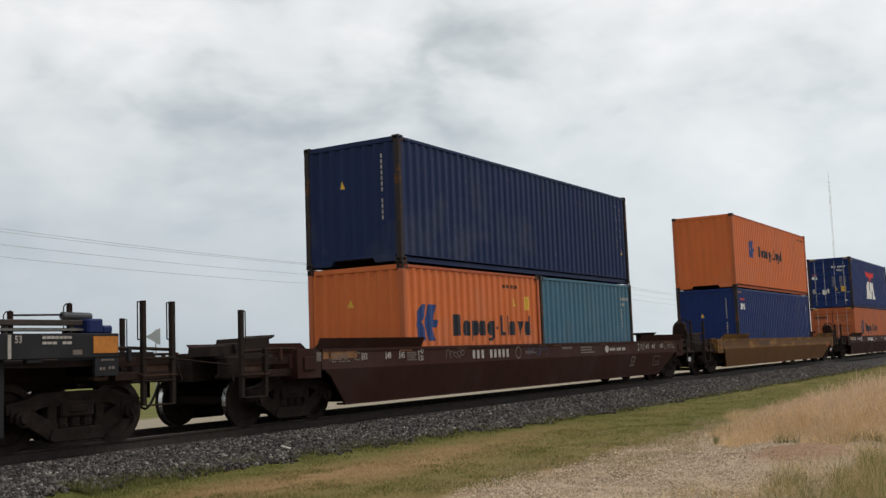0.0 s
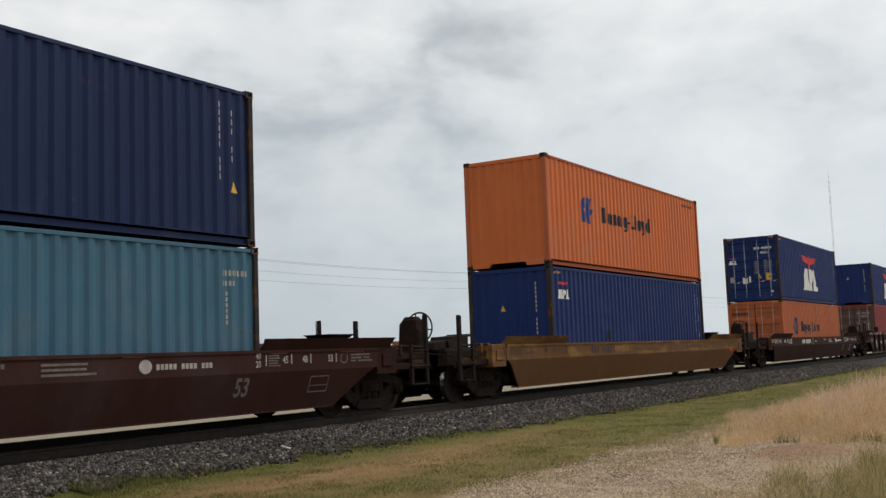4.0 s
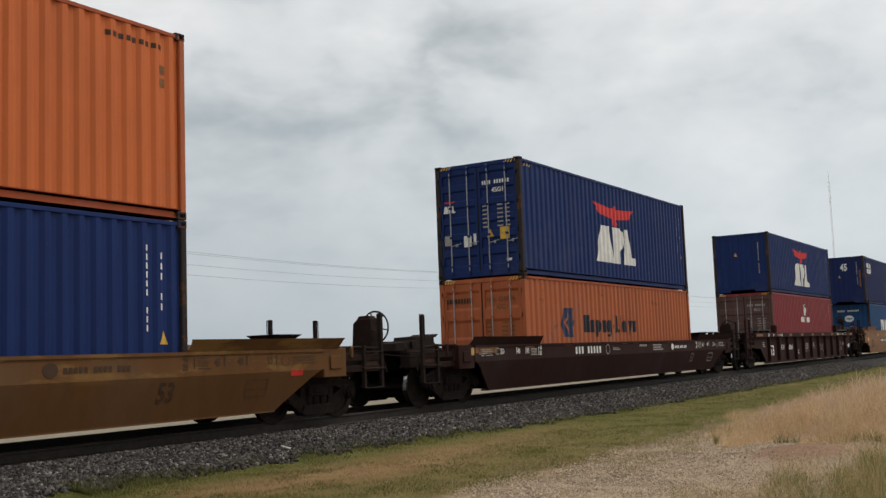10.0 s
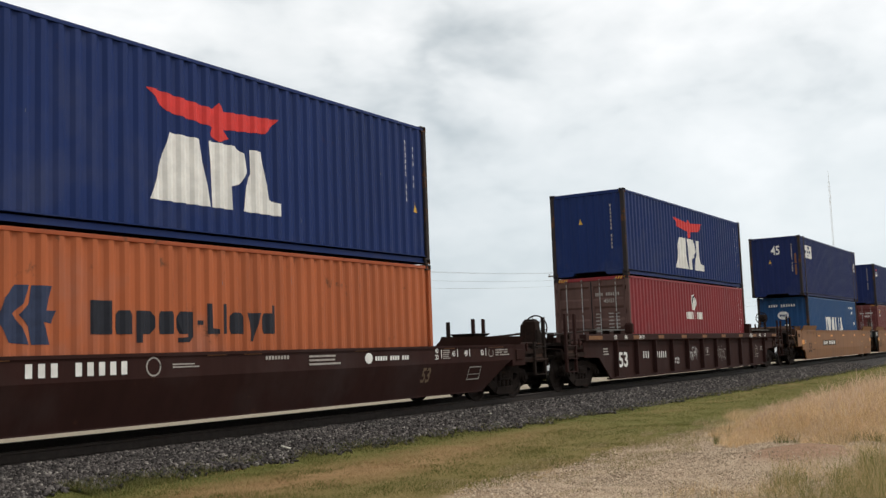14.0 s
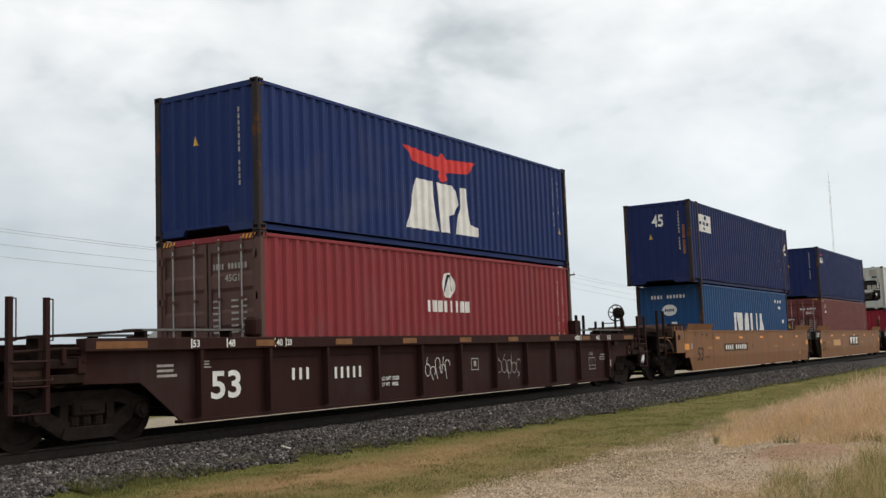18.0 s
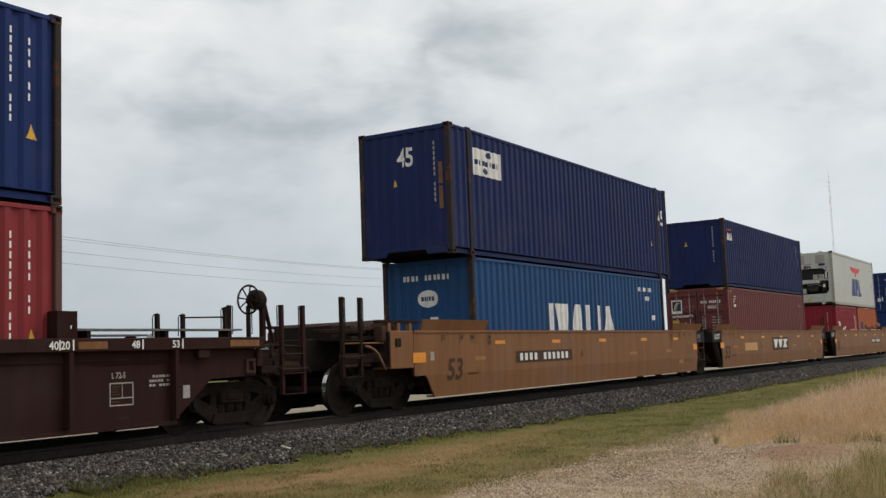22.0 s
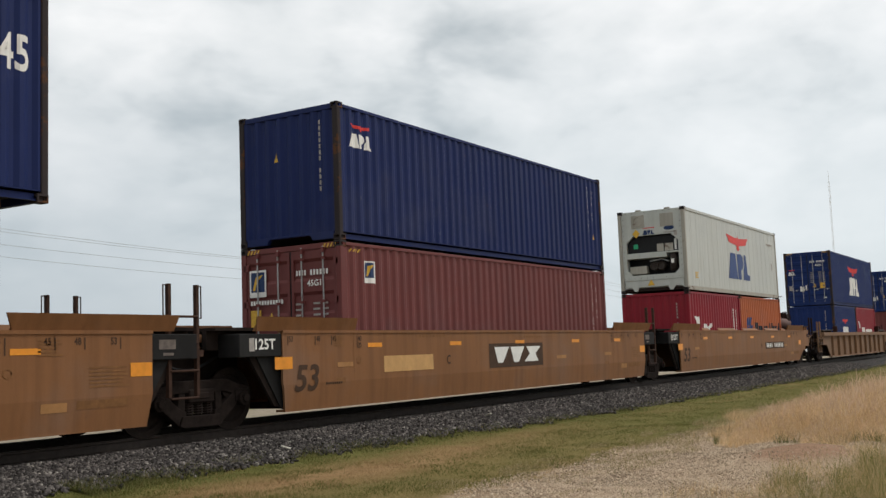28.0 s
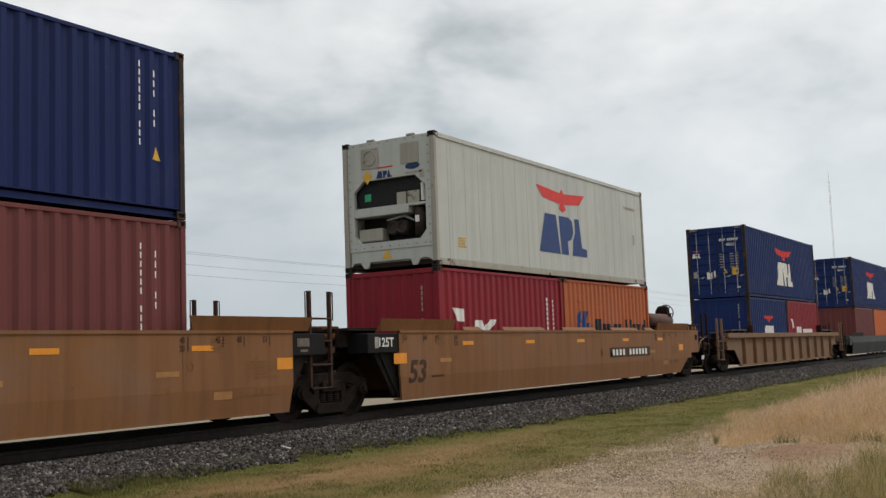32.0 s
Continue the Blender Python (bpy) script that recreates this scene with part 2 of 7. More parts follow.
M = {
    "navy": paint("navy_paint", (0.0105, 0.0268, 0.115), 0.52, 0.35, 0.36, 0.3, gloss=0.14),
    "navy2": paint("violet_navy_paint", (0.0108, 0.0205, 0.090), 0.52, 0.3, 0.36, 0.3, gloss=0.14),
    "navy_worn": paint("dull_navy_paint", (0.0105, 0.0215, 0.070), 0.55, 0.5, 0.45, 0.5, gloss=0.14),
    "orange": paint("orange_paint", (0.55, 0.134, 0.033), 0.5, 0.35, 0.30, 0.35),
    "orange_old": paint("rusty_orange_paint", (0.42, 0.112, 0.040), 0.58, 0.5, 0.5, 0.9),
    "orange_rust": paint("rust_eaten_orange_paint", (0.34, 0.078, 0.028), 0.65, 0.4, 0.5, 1.0),
    "teal": paint("teal_paint", (0.047, 0.126, 0.185), 0.55, 0.5, 0.45, 0.5),
    "red": paint("red_paint", (0.228, 0.026, 0.031), 0.5, 0.4, 0.35, 0.3),
    "crimson": paint("crimson_paint", (0.24, 0.013, 0.024), 0.5, 0.25, 0.45, 0.35),
    "maroon": paint("maroon_paint", (0.150, 0.041, 0.038), 0.52, 0.35, 0.35, 0.4),
    "grime_red": paint("grimy_red_brown_paint", (0.115, 0.062, 0.052), 0.7, 0.5, 0.6, 0.7),
    "sea": paint("sea_blue_paint", (0.014, 0.066, 0.178), 0.5, 0.3, 0.36, 0.3, gloss=0.16),
    "white": paint("white_paint", (0.465, 0.48, 0.445), 0.42, 0.15, 0.32, 0.25),
    "navy_dark": paint("darker_repair_paint", (0.006, 0.012, 0.026), 0.6, 0.3, 0.4, 0.5),
    "scuff": plain("scraped_paint", (0.16, 0.17, 0.19), 0.7, 0, 0.35, 14),
    "cream": paint("stained_white_paint", (0.36, 0.34, 0.29), 0.55, 0.2, 0.5, 1.4),
    "post": paint("rusty_dark_post", (0.040, 0.033, 0.033), 0.72, 0.5, 0.6, 2.4, gloss=0.1),
    "tan": paint("tan_car_paint", (0.222, 0.100, 0.041), 0.55, 0.45, 0.5, 0.6, gloss=0.16),
    "mustard": paint("mustard_car_paint", (0.130, 0.060, 0.022), 0.68, 0.25, 0.3, 0.8, 0.0, (0.23, 0.125, 0.040), gloss=0.10),
    "brown": paint("brown_car_paint", (0.042, 0.0172, 0.0135), 0.68, 0.25, 0.4, 0.4, gloss=0.07),
    "brown2": paint("chocolate_car_paint", (0.034, 0.0145, 0.0122), 0.70, 0.25, 0.4, 0.4, gloss=0.07),
    # darker, grimier copy of the brown; weaker light on the ends is put into it
    "end_brown": paint("grimy_shaded_brown_end_paint", (0.030, 0.0125, 0.0100), 0.72, 0.35, 0.5, 0.5, gloss=0.06),
    "grey_car": paint("dark_grey_car_paint", (0.020, 0.020, 0.023), 0.65, 0.4, 0.5, 0.5, gloss=0.12),
    "box_black": paint("black_car_end_paint", (0.0145, 0.0138, 0.0135), 0.65, 0.3, 0.5, 0.5, gloss=0.10),
    "grey_light": paint("weathered_grey_car_paint", (0.060, 0.064, 0.070), 0.6, 0.5, 0.6, 0.5),
    "ochre": paint("ochre_car_paint", (0.20, 0.108, 0.056), 0.65, 0.5, 0.6, 0.7),
    "under": plain("grimy_black_steel", (0.0230, 0.0165, 0.0140), 0.85, 0.0, 0.35, 5, 0.06),
    "truck": plain("dusty_cast_steel", (0.0185, 0.0135, 0.0115), 0.9, 0.0, 0.45, 7, 0.06),
    "arm": plain("grimy_brown_steel", (0.020, 0.0112, 0.0084), 0.8, 0.0, 0.4, 6, 0.08),
    "wheel": plain("dark_wheel_steel", (0.0230, 0.0170, 0.0145), 0.8, 0.0, 0.35, 7, 0.08),
    "tread": plain("polished_tread_steel", (0.55, 0.54, 0.52), 0.25, 1.0, 0.1, 12),
    "rail": plain("worn_rail_steel", (0.045, 0.035, 0.030), 0.6, 0.3, 0.3, 9),
    "step": plain("worn_brown_step_steel", (0.050, 0.027, 0.019), 0.75, 0.0, 0.4, 6, 0.1),
    "board": plain("grey_walkway_steel", (0.13, 0.125, 0.115), 0.6, 0.0, 0.3, 9),
    "galv": plain("dull_galvanised_steel", (0.36, 0.36, 0.35), 0.5, 0.5, 0.2, 10),
    "black": plain("black_rubber", (0.012, 0.012, 0.013), 0.6, 0.0, 0.2, 9),
    "decal_white": plain("white_lettering_paint", (0.72, 0.71, 0.67), 0.6, 0, 0.12, 4),
    "decal_faded": plain("sun_faded_tan_stencil", (0.155, 0.105, 0.068), 0.7, 0, 0.3, 9),
    "decal_dim": plain("faded_lettering_paint", (0.34, 0.31, 0.28), 0.7, 0, 0.3, 9),
    "decal_grime": plain("grimed_lettering_paint", (0.14, 0.115, 0.10), 0.75, 0, 0.35, 9),
    "decal_faint": plain("nearly_lost_lettering_paint", (0.082, 0.042, 0.019), 0.75, 0, 0.3, 9),
    "decal_ochre": plain("dull_brown_stencil", (0.19, 0.088, 0.032), 0.7, 0, 0.25, 9),
    "decal_red": plain("red_lettering_paint", (0.58, 0.040, 0.035), 0.5, 0, 0.15, 5),
    "decal_blue": plain("blue_lettering_paint", (0.022, 0.050, 0.165), 0.5, 0, 0.15, 5),
    "decal_slate": plain("faded_dark_blue_paint", (0.030, 0.042, 0.085), 0.6, 0, 0.2, 5),
    "decal_navy": plain("navy_lettering_paint", (0.020, 0.040, 0.105), 0.5, 0, 0.15, 5),
    "decal_dark": plain("dark_lettering_paint", (0.018, 0.020, 0.028), 0.6, 0, 0.2, 6),
    "decal_brown": plain("dark_brown_lettering_paint", (0.060, 0.032, 0.018), 0.7, 0, 0.2, 6),
    "decal_amber": plain("amber_reflective_tape", (0.72, 0.27, 0.030), 0.4, 0, 0.12, 6),
    "decal_old_amber": plain("dirty_amber_reflector", (0.42, 0.155, 0.028), 0.5, 0, 0.25, 9),
    "decal_yellow": plain("yellow_label", (0.60, 0.36, 0.05), 0.5, 0, 0.2, 12),
    "decal_rust": plain("aged_amber_tape", (0.19, 0.085, 0.033), 0.6, 0, 0.25, 6),
    "decal_ochre2": plain("dull_tan_patch", (0.33, 0.165, 0.062), 0.65, 0, 0.2, 3),
    "decal_pale": plain("pale_tan_patch", (0.50, 0.29, 0.115), 0.6, 0, 0.12, 5),
    "decal_green": plain("green_label", (0.04, 0.36, 0.17), 0.5, 0, 0.1, 8),
    "wood": plain("weathered_pole_wood", (0.115, 0.095, 0.080), 0.85, 0, 0.3, 6),
    "tie": plain("creosoted_tie_wood", (0.014, 0.0115, 0.0095), 0.9, 0, 0.4, 5, 0.05),
    "alu": plain("sign_back_aluminium", (0.42, 0.43, 0.44), 0.45, 0.6, 0.1, 5),
    "mast": plain("pale_mast_steel", (0.78, 0.77, 0.77), 0.6, 0, 0.1, 2),
    "wire": plain("dull_wire", (0.42, 0.43, 0.44), 0.6, 0.0, 0.1, 2),
    "stick": plain("bleached_wood", (0.62, 0.58, 0.50), 0.8, 0, 0.15, 9),
}

# ---- building tools ----
class Build:
    """Collects boxes, prisms and tubes into one mesh."""

    def __init__(self):
        self.v, self.f = [], []

    def add(self, vs, fs):
        k = len(self.v)
        self.v += [tuple(p) for p in vs]
        self.f += [tuple(i + k for i in f) for f in fs]
        return self

    def box(self, x0, x1, y0, y1, z0, z1):
        vs = [(x, y, z) for x in (x0, x1) for y in (y0, y1) for z in (z0, z1)]
        return self.add(vs, ((0, 1, 3, 2), (4, 6, 7, 5), (0, 4, 5, 1), (2, 3, 7, 6), (0, 2, 6, 4), (1, 5, 7, 3)))

    def prism(self, pts, plane, a, b):
        put = {"xz": lambda p, q: (p[0], q, p[1]), "yz": lambda p, q: (q, p[0], p[1]), "xy": lambda p, q: (p[0], p[1], q)}[plane]
        n = len(pts)
        vs = [put(p, a) for p in pts] + [put(p, b) for p in pts]
        fs = [tuple(range(n)), tuple(range(2 * n - 1, n - 1, -1))]
        fs += [(i, i + n, (i + 1) % n + n, (i + 1) % n) for i in range(n)]
        return self.add(vs, fs)

    def sheet(self, pts, back):
        """A plate: a polygon of 3D points and the offset to its back."""
        n = len(pts)
        vs = list(pts) + [tuple(p[i] + back[i] for i in range(3)) for p in pts]
        fs = [tuple(range(n)), tuple(range(2 * n - 1, n - 1, -1))]
        fs += [(i, i + n, (i + 1) % n + n, (i + 1) % n) for i in range(n)]
        return self.add(vs, fs)

    def tube(self, p, q, r, n=8, r2=None):
        p, q = Vector(p), Vector(q)
        d = (q - p).normalized()
        a = d.orthogonal().normalized()
        b = d.cross(a)
        r2 = r if r2 is None else r2
        vs = []
        for c, rr in ((p, r), (q, r2)):
            vs += [c + rr * (math.cos(t) * a + math.sin(t) * b) for t in (2 * math.pi * i / n for i in range(n))]
        fs = [(i, (i + 1) % n, (i + 1) % n + n, i + n) for i in range(n)]
        fs += [tuple(range(n - 1, -1, -1)), tuple(range(n, 2 * n))]
        return self.add(vs, fs)

    def path(self, pts, r, n=6):
        """One bent tube through the points."""
        pts = [Vector(p) for p in pts]
        ways = [(q - p).normalized() for p, q in zip(pts, pts[1:])]
        ref = min((Vector((1, 0, 0)), Vector((0, 1, 0)), Vector((0, 0, 1))), key=lambda a: max(abs(a.dot(w)) for w in ways))
        vs, fs = [], []
        for i, p in enumerate(pts):
            w = ways[max(0, i - 1)] + ways[min(i, len(ways) - 1)]
            a = w.cross(ref).normalized()
            c = w.cross(a).normalized()
            vs += [p + r * (math.cos(2 * math.pi * k / n) * a + math.sin(2 * math.pi * k / n) * c) for k in range(n)]
        for i in range(len(pts) - 1):
            fs += [(i * n + k, i * n + (k + 1) % n, (i + 1) * n + (k + 1) % n, (i + 1) * n + k) for k in range(n)]
        last = (len(pts) - 1) * n
        fs += [tuple(range(n)), tuple(range(last + n - 1, last - 1, -1))]
        return self.add(vs, fs)

    def ring(self, c, axis, R, r, n=20, k=6):
        """A torus about the axis 'x' or 'y'."""
        vs, fs = [], []
        for i in range(n):
            t = 2 * math.pi * i / n
            for j in range(k):
                u = 2 * math.pi * j / k
                rad, off = R + r * math.cos(u), r * math.sin(u)
                if axis == "x":
                    vs.append((c[0] + off, c[1] + rad * math.cos(t), c[2] + rad * math.sin(t)))
                else:
                    vs.append((c[0] + rad * math.cos(t), c[1] + off, c[2] + rad * math.sin(t)))
        for i in range(n):
            for j in range(k):
                fs.append((i * k + j, ((i + 1) % n) * k + j, ((i + 1) % n) * k + (j + 1) % k, i * k + (j + 1) % k))
        return self.add(vs, fs)

    def lathe(self, prof, y0, n=28):
        """A body of revolution about y; prof holds (radius, y)."""
        k = len(prof)
        vs = [(r * math.cos(2 * math.pi * i / n), y0 + y, r * math.sin(2 * math.pi * i / n)) for i in range(n) for r, y in prof]
        fs = [(i * k + j, i * k + j + 1, ((i + 1) % n) * k + j + 1, ((i + 1) % n) * k + j) for i in range(n) for j in range(k - 1)]
        return self.add(vs, fs)

    def mesh(self, name, bevel=0.0, seg=1, smooth=False):
        me = bpy.data.meshes.new(name)
        me.from_pydata(self.v, [], self.f)
        bm = bmesh.new()
        bm.from_mesh(me)
        bmesh.ops.recalc_face_normals(bm, faces=bm.faces)
        if bevel:
            es = [e for e in bm.edges if len(e.link_faces) == 2 and e.calc_face_angle(0) > 0.6]
            bmesh.ops.bevel(bm, geom=es, offset=bevel, segments=seg, affect="EDGES", clamp_overlap=True)
        if smooth:
            for f in bm.faces:
                f.smooth = True
        bm.to_mesh(me)
        bm.free()
        me.materials.append(None)
        return me


def part(name, shape, material, parent, label="", at=None, bevel=0.0, smooth=False):
    """One mesh object under a thing or a part; shape is a Build or a ready mesh, which may be shared."""
    me = shape.mesh(name, bevel, 1, smooth) if isinstance(shape, Build) else shape
    ob = new(name, me)
    if material is not None:
        ob.material_slots[0].link = "OBJECT"
        ob.material_slots[0].material = material
    ob.parent = parent
    if at is not None:
        ob.matrix_basis = at
    if label:
        ob["label"] = label
    return ob


def thing(name, label, category, group="", kind="", at=None):
    ob = new(name)
    ob.empty_display_size = 0.5
    if at is not None:
        ob.matrix_basis = at
    return tagged(ob, label, category, group, kind)


SHARED = {}


def shared(key, maker):
    if key not in SHARED:
        SHARED[key] = maker()
    return SHARED[key]


def arrays_mesh(name, verts, faces, material):
    """A mesh from arrays of points and of equal-sized faces."""
    me = bpy.data.meshes.new(name)
    nv, nf, k = len(verts), len(faces), faces.shape[1]
    me.vertices.add(nv)
    me.vertices.foreach_set("co", np.ascontiguousarray(verts, dtype=np.float32).ravel())
    me.loops.add(nf * k)
    me.loops.foreach_set("vertex_index", np.ascontiguousarray(faces, dtype=np.int32).ravel())
    me.polygons.add(nf)
    me.polygons.foreach_set("loop_start", np.arange(0, nf * k, k, dtype=np.int32))
    me.polygons.foreach_set("loop_total", np.full(nf, k, dtype=np.int32))
    me.update(calc_edges=True)
    me.validate()
    me.materials.append(material)
    return me


# lettering: outlines of the built-in font, as flat faces 1 high
TEXT = {}


def letter(s):
    if s not in TEXT:
        cu = bpy.data.curves.new("lettering", "FONT")
        cu.body, cu.size, cu.resolution_u, cu.offset = s, 1.0, 3, 0.022
        ob = new("lettering", cu)
        dg = bpy.context.evaluated_depsgraph_get()
        me = bpy.data.meshes.new_from_object(ob.evaluated_get(dg))
        co = np.array([v.co[:2] for v in me.vertices])
        lo, hi = co.min(0), co.max(0)
        co = (co - lo) / (hi[1] - lo[1])
        TEXT[s] = ([tuple(c) for c in co], [tuple(p.vertices) for p in me.polygons], (hi[0] - lo[0]) / (hi[1] - lo[1]))
        bpy.data.objects.remove(ob)
        bpy.data.meshes.remove(me)
        bpy.data.curves.remove(cu)
    return TEXT[s]


for word in ("53", "48", "45", "40", "20", "4", "125T", "45G1", "A", "B", "C", "L 72-5", "LD LMT 170200", "LT WT   49800"):
    letter(word)


# writing made of plain bars: each bar is a piece of its own
PIECES = {"serial_bars": "serial_bar", "car_number_bars": "number_bar", "small_print_bars": "print_bar", "painted_name": "letter_block", "disc_bars": "print_bar", "sticker_figures": "sticker_figure"}


class Flat:
    """Flat figures in (u, v), to be laid on a surface."""

    def __init__(self):
        self.v, self.f = [], []

    def poly(self, pts):
        k = len(self.v)
        self.v += list(pts)
        self.f.append(tuple(range(k, k + len(pts))))
        return self

    def rect(self, u0, u1, v0, v1):
        return self.poly(((u0, v0), (u1, v0), (u1, v1), (u0, v1)))

    def disc(self, u, v, a, b, n=20):
        return self.poly([(u + a * math.cos(2 * math.pi * i / n), v + b * math.sin(2 * math.pi * i / n)) for i in range(n)])

    def outline(self, u0, u1, v0, v1, w):
        return self.rect(u0, u1, v0, v0 + w).rect(u0, u1, v1 - w, v1).rect(u0, u0 + w, v0 + w, v1 - w).rect(u1 - w, u1, v0 + w, v1 - w)

    def text(self, s, u, v, h, squeeze=1.0):
        vs, fs, _ = letter(s)
        k = len(self.v)
        self.v += [(u + x * h * squeeze, v + y * h) for x, y in vs]
        self.f += [tuple(i + k for i in f) for f in fs]
        return self

    def fit(self, s, u0, u1, v0, v1):
        vs, fs, wide = letter(s)
        return self.text(s, u0, v0, v1 - v0, (u1 - u0) / (wide * (v1 - v0)))

    def bars(self, u0, u1, v0, v1, n, gap=0.3, skip=()):
        """n upright bars, for writing that is not spelt out."""
        w = (u1 - u0) / n
        for i in range(n):
            if i not in skip:
                self.rect(u0 + i * w, u0 + (i + 1 - gap) * w, v0, v1)
        return self

    def column(self, u0, u1, v0, v1, n, gap=0.3, skip=()):
        h = (v1 - v0) / n
        for i in range(n):
            if i not in skip:
                self.rect(u0, u1, v0 + (i + gap) * h, v0 + (i + 1) * h)
        return self

    def lines(self, u0, u1, v0, v1, n, ragged=0.25, seed=1):
        r = random.Random(seed)
        h = (v1 - v0) / n
        for i in range(n):
            self.rect(u0, u1 - (u1 - u0) * ragged * r.random(), v0 + i * h + 0.3 * h, v0 + (i + 0.8) * h)
        return self

    def lay(self, name, place, breaks, material, parent, label=""):
        """Cut along the folds of the surface and lay the figure on it."""
        if name in PIECES and len(self.f) > 1:
            for f in self.f:
                Flat().poly([self.v[i] for i in f]).lay(PIECES[name], place, breaks, material, parent, label)
            return None
        name = PIECES.get(name, name)
        bm = bmesh.new()
        vs = [bm.verts.new((u, 0, v)) for u, v in self.v]
        for f in self.f:
            try:
                bm.faces.new([vs[i] for i in f])
            except ValueError:
                pass
        lo, hi = min(p[0] for p in self.v), max(p[0] for p in self.v)
        for b in breaks:
            if lo < b < hi:
                bmesh.ops.bisect_plane(bm, geom=bm.verts[:] + bm.edges[:] + bm.faces[:], dist=1e-5, plane_co=(b, 0, 0), plane_no=(1, 0, 0))
        for q in bm.verts:
            q.co = place(q.co.x, q.co.z)
        me = bpy.data.meshes.new(name)
        bmesh.ops.recalc_face_normals(bm, faces=bm.faces)
        bm.to_mesh(me)
        bm.free()
        me.materials.append(None)
        return part(name, me, material, parent, label)


MOVING = []          # things that ride along: object, place on the train, height
WHEELS = []          # wheelsets: object, place on its car, radius


def travelled(t):
    """How far the train has come after t seconds."""
    a = t / 32.0
    return 130.416 * a + 7.968 * a ** 2 - 19.021 * a ** 3 + 10.181 * a ** 4 - 0.015 * max(0.0, t - 30.0) ** 2

# ---- the ground and the track ----
RAIL = -0.145          # top of the rails


def ground_height(y):
    a = abs(y)
    top = -0.315
    if a < 0.70:
        return -0.36
    if a < 0.95:
        return -0.36 + (top + 0.36) * (a - 0.70) / 0.25
    if a < 1.5:
        return top
    if a < 3.2:
        return top + (-0.53 - top) * (a - 1.5) / 1.7
    return -0.53 - 0.11 * min(1.0, (a - 3.2) / 8.0)


def ground_at(x, y):
    """The uneven ground beside the track, with a low heap of bare earth at the edge of the gravel."""
    z = ground_height(y)
    if -8 < x < 70 and -15 < y < -3.2:
        z += 0.035 * noise.noise((x * 0.7, y * 0.9, 0)) + 0.012 * noise.noise((x * 3.1, y * 3.3, 4))
        z += 0.20 * math.exp(-((x - 14.2) / 0.95) ** 2 - ((y + 9.55) / 0.75) ** 2)
    return z


def make_ground():
    xs = np.concatenate((np.array([-2500, -900, -300, -120, -60, -30, -15]), np.arange(-8, 70, 0.5), np.array([75, 85, 100, 130, 180, 260, 400, 700, 1300, 2500, 4500])))
    ys = np.concatenate((np.array([-2500, -900, -300, -120, -60, -30, -20]), np.arange(-15, 4.1, 0.125), np.array([5, 7, 10, 14, 20, 30, 50, 90, 180, 400, 900, 2000, 4500])))
    vs = []
    for y in ys:
        for x in xs:
            z = ground_at(x, y)
            vs.append((x, y, z))
    nx = len(xs)
    f = [(j * nx + i, j * nx + i + 1, (j + 1) * nx + i + 1, (j + 1) * nx + i) for j in range(len(ys) - 1) for i in range(nx - 1)]
    mt, nt, b = node_mat("grass_earth_and_gravel")
    tc = nt.nodes.new("ShaderNodeTexCoord")
    sep = nt.nodes.new("ShaderNodeSeparateXYZ")
    nt.links.new(tc.outputs["Object"], sep.inputs[0])

    def mth(op, a, c, clamp=False):
        q = nt.nodes.new("ShaderNodeMath")
        q.operation, q.use_clamp = op, clamp
        for i, v in enumerate((a, c)):
            if isinstance(v, (int, float)):
                q.inputs[i].default_value = v
            else:
                nt.links.new(v, q.inputs[i])
        return q.outputs[0]

    y = mth("ADD", sep.outputs[1], mth("MULTIPLY", mth("SUBTRACT", noise_node(nt, 0.45, 5, 0.65), 0.5), 1.5))
    grass = ramp_node(nt, noise_node(nt, 0.8, 6, 0.65), ((0.30, (0.090, 0.100, 0.023)), (0.5, (0.125, 0.125, 0.034)), (0.70, (0.175, 0.148, 0.052))))
    # bands along the track: green by the ballast, a dry brown lane, green again
    lane = mth("ADD", y, mth("MULTIPLY", mth("SUBTRACT", noise_node(nt, 0.5, 4, 0.6, (0.35, 1, 1)), 0.5), 1.6))
    dryness = ramp_node(nt, mth("MULTIPLY", mth("ADD", lane, 7.0), 0.25), ((0.0, (0.8, 0.8, 0.8)), (0.08, (0.45, 0.45, 0.45)), (0.28, (0.34, 0.34, 0.34)), (0.45, (0.58, 0.58, 0.58)), (0.62, (0.92, 0.92, 0.92)), (0.74, (0.72, 0.72, 0.72)), (0.86, (0.22, 0.22, 0.22)), (0.94, (0.04, 0.04, 0.04))))
    dryness = mix_node(nt, 1.0, dryness, ramp_node(nt, mth("MULTIPLY", mth("SUBTRACT", sep.outputs[0], 12.0), 0.07, True), ((0.0, (1, 1, 1)), (0.5, (0.22, 0.22, 0.22)))), "MULTIPLY")
    brown = ramp_node(nt, noise_node(nt, 2.5, 5, 0.6), ((0.3, (0.235, 0.138, 0.064)), (0.7, (0.35, 0.215, 0.108))))
    grass = mix_node(nt, dryness, grass, brown)
    fine = noise_node(nt, 38, 4, 0.7)
    grass = mix_node(nt, 0.6, grass, ramp_node(nt, fine, ((0.3, (0.72, 0.72, 0.70)), (0.7, (1.2, 1.2, 1.2)))), "MULTIPLY")
    gravel = ramp_node(nt, noise_node(nt, 48, 5, 0.8), ((0.34, (0.29, 0.205, 0.142)), (0.5, (0.42, 0.318, 0.224)), (0.66, (0.53, 0.415, 0.300))))
    gravel = mix_node(nt, 0.5, gravel, ramp_node(nt, noise_node(nt, 1.3, 4, 0.6, (0.4, 2.2, 1)), ((0.35, (0.72, 0.68, 0.62)), (0.65, (1.1, 1.08, 1.05)))), "MULTIPLY")
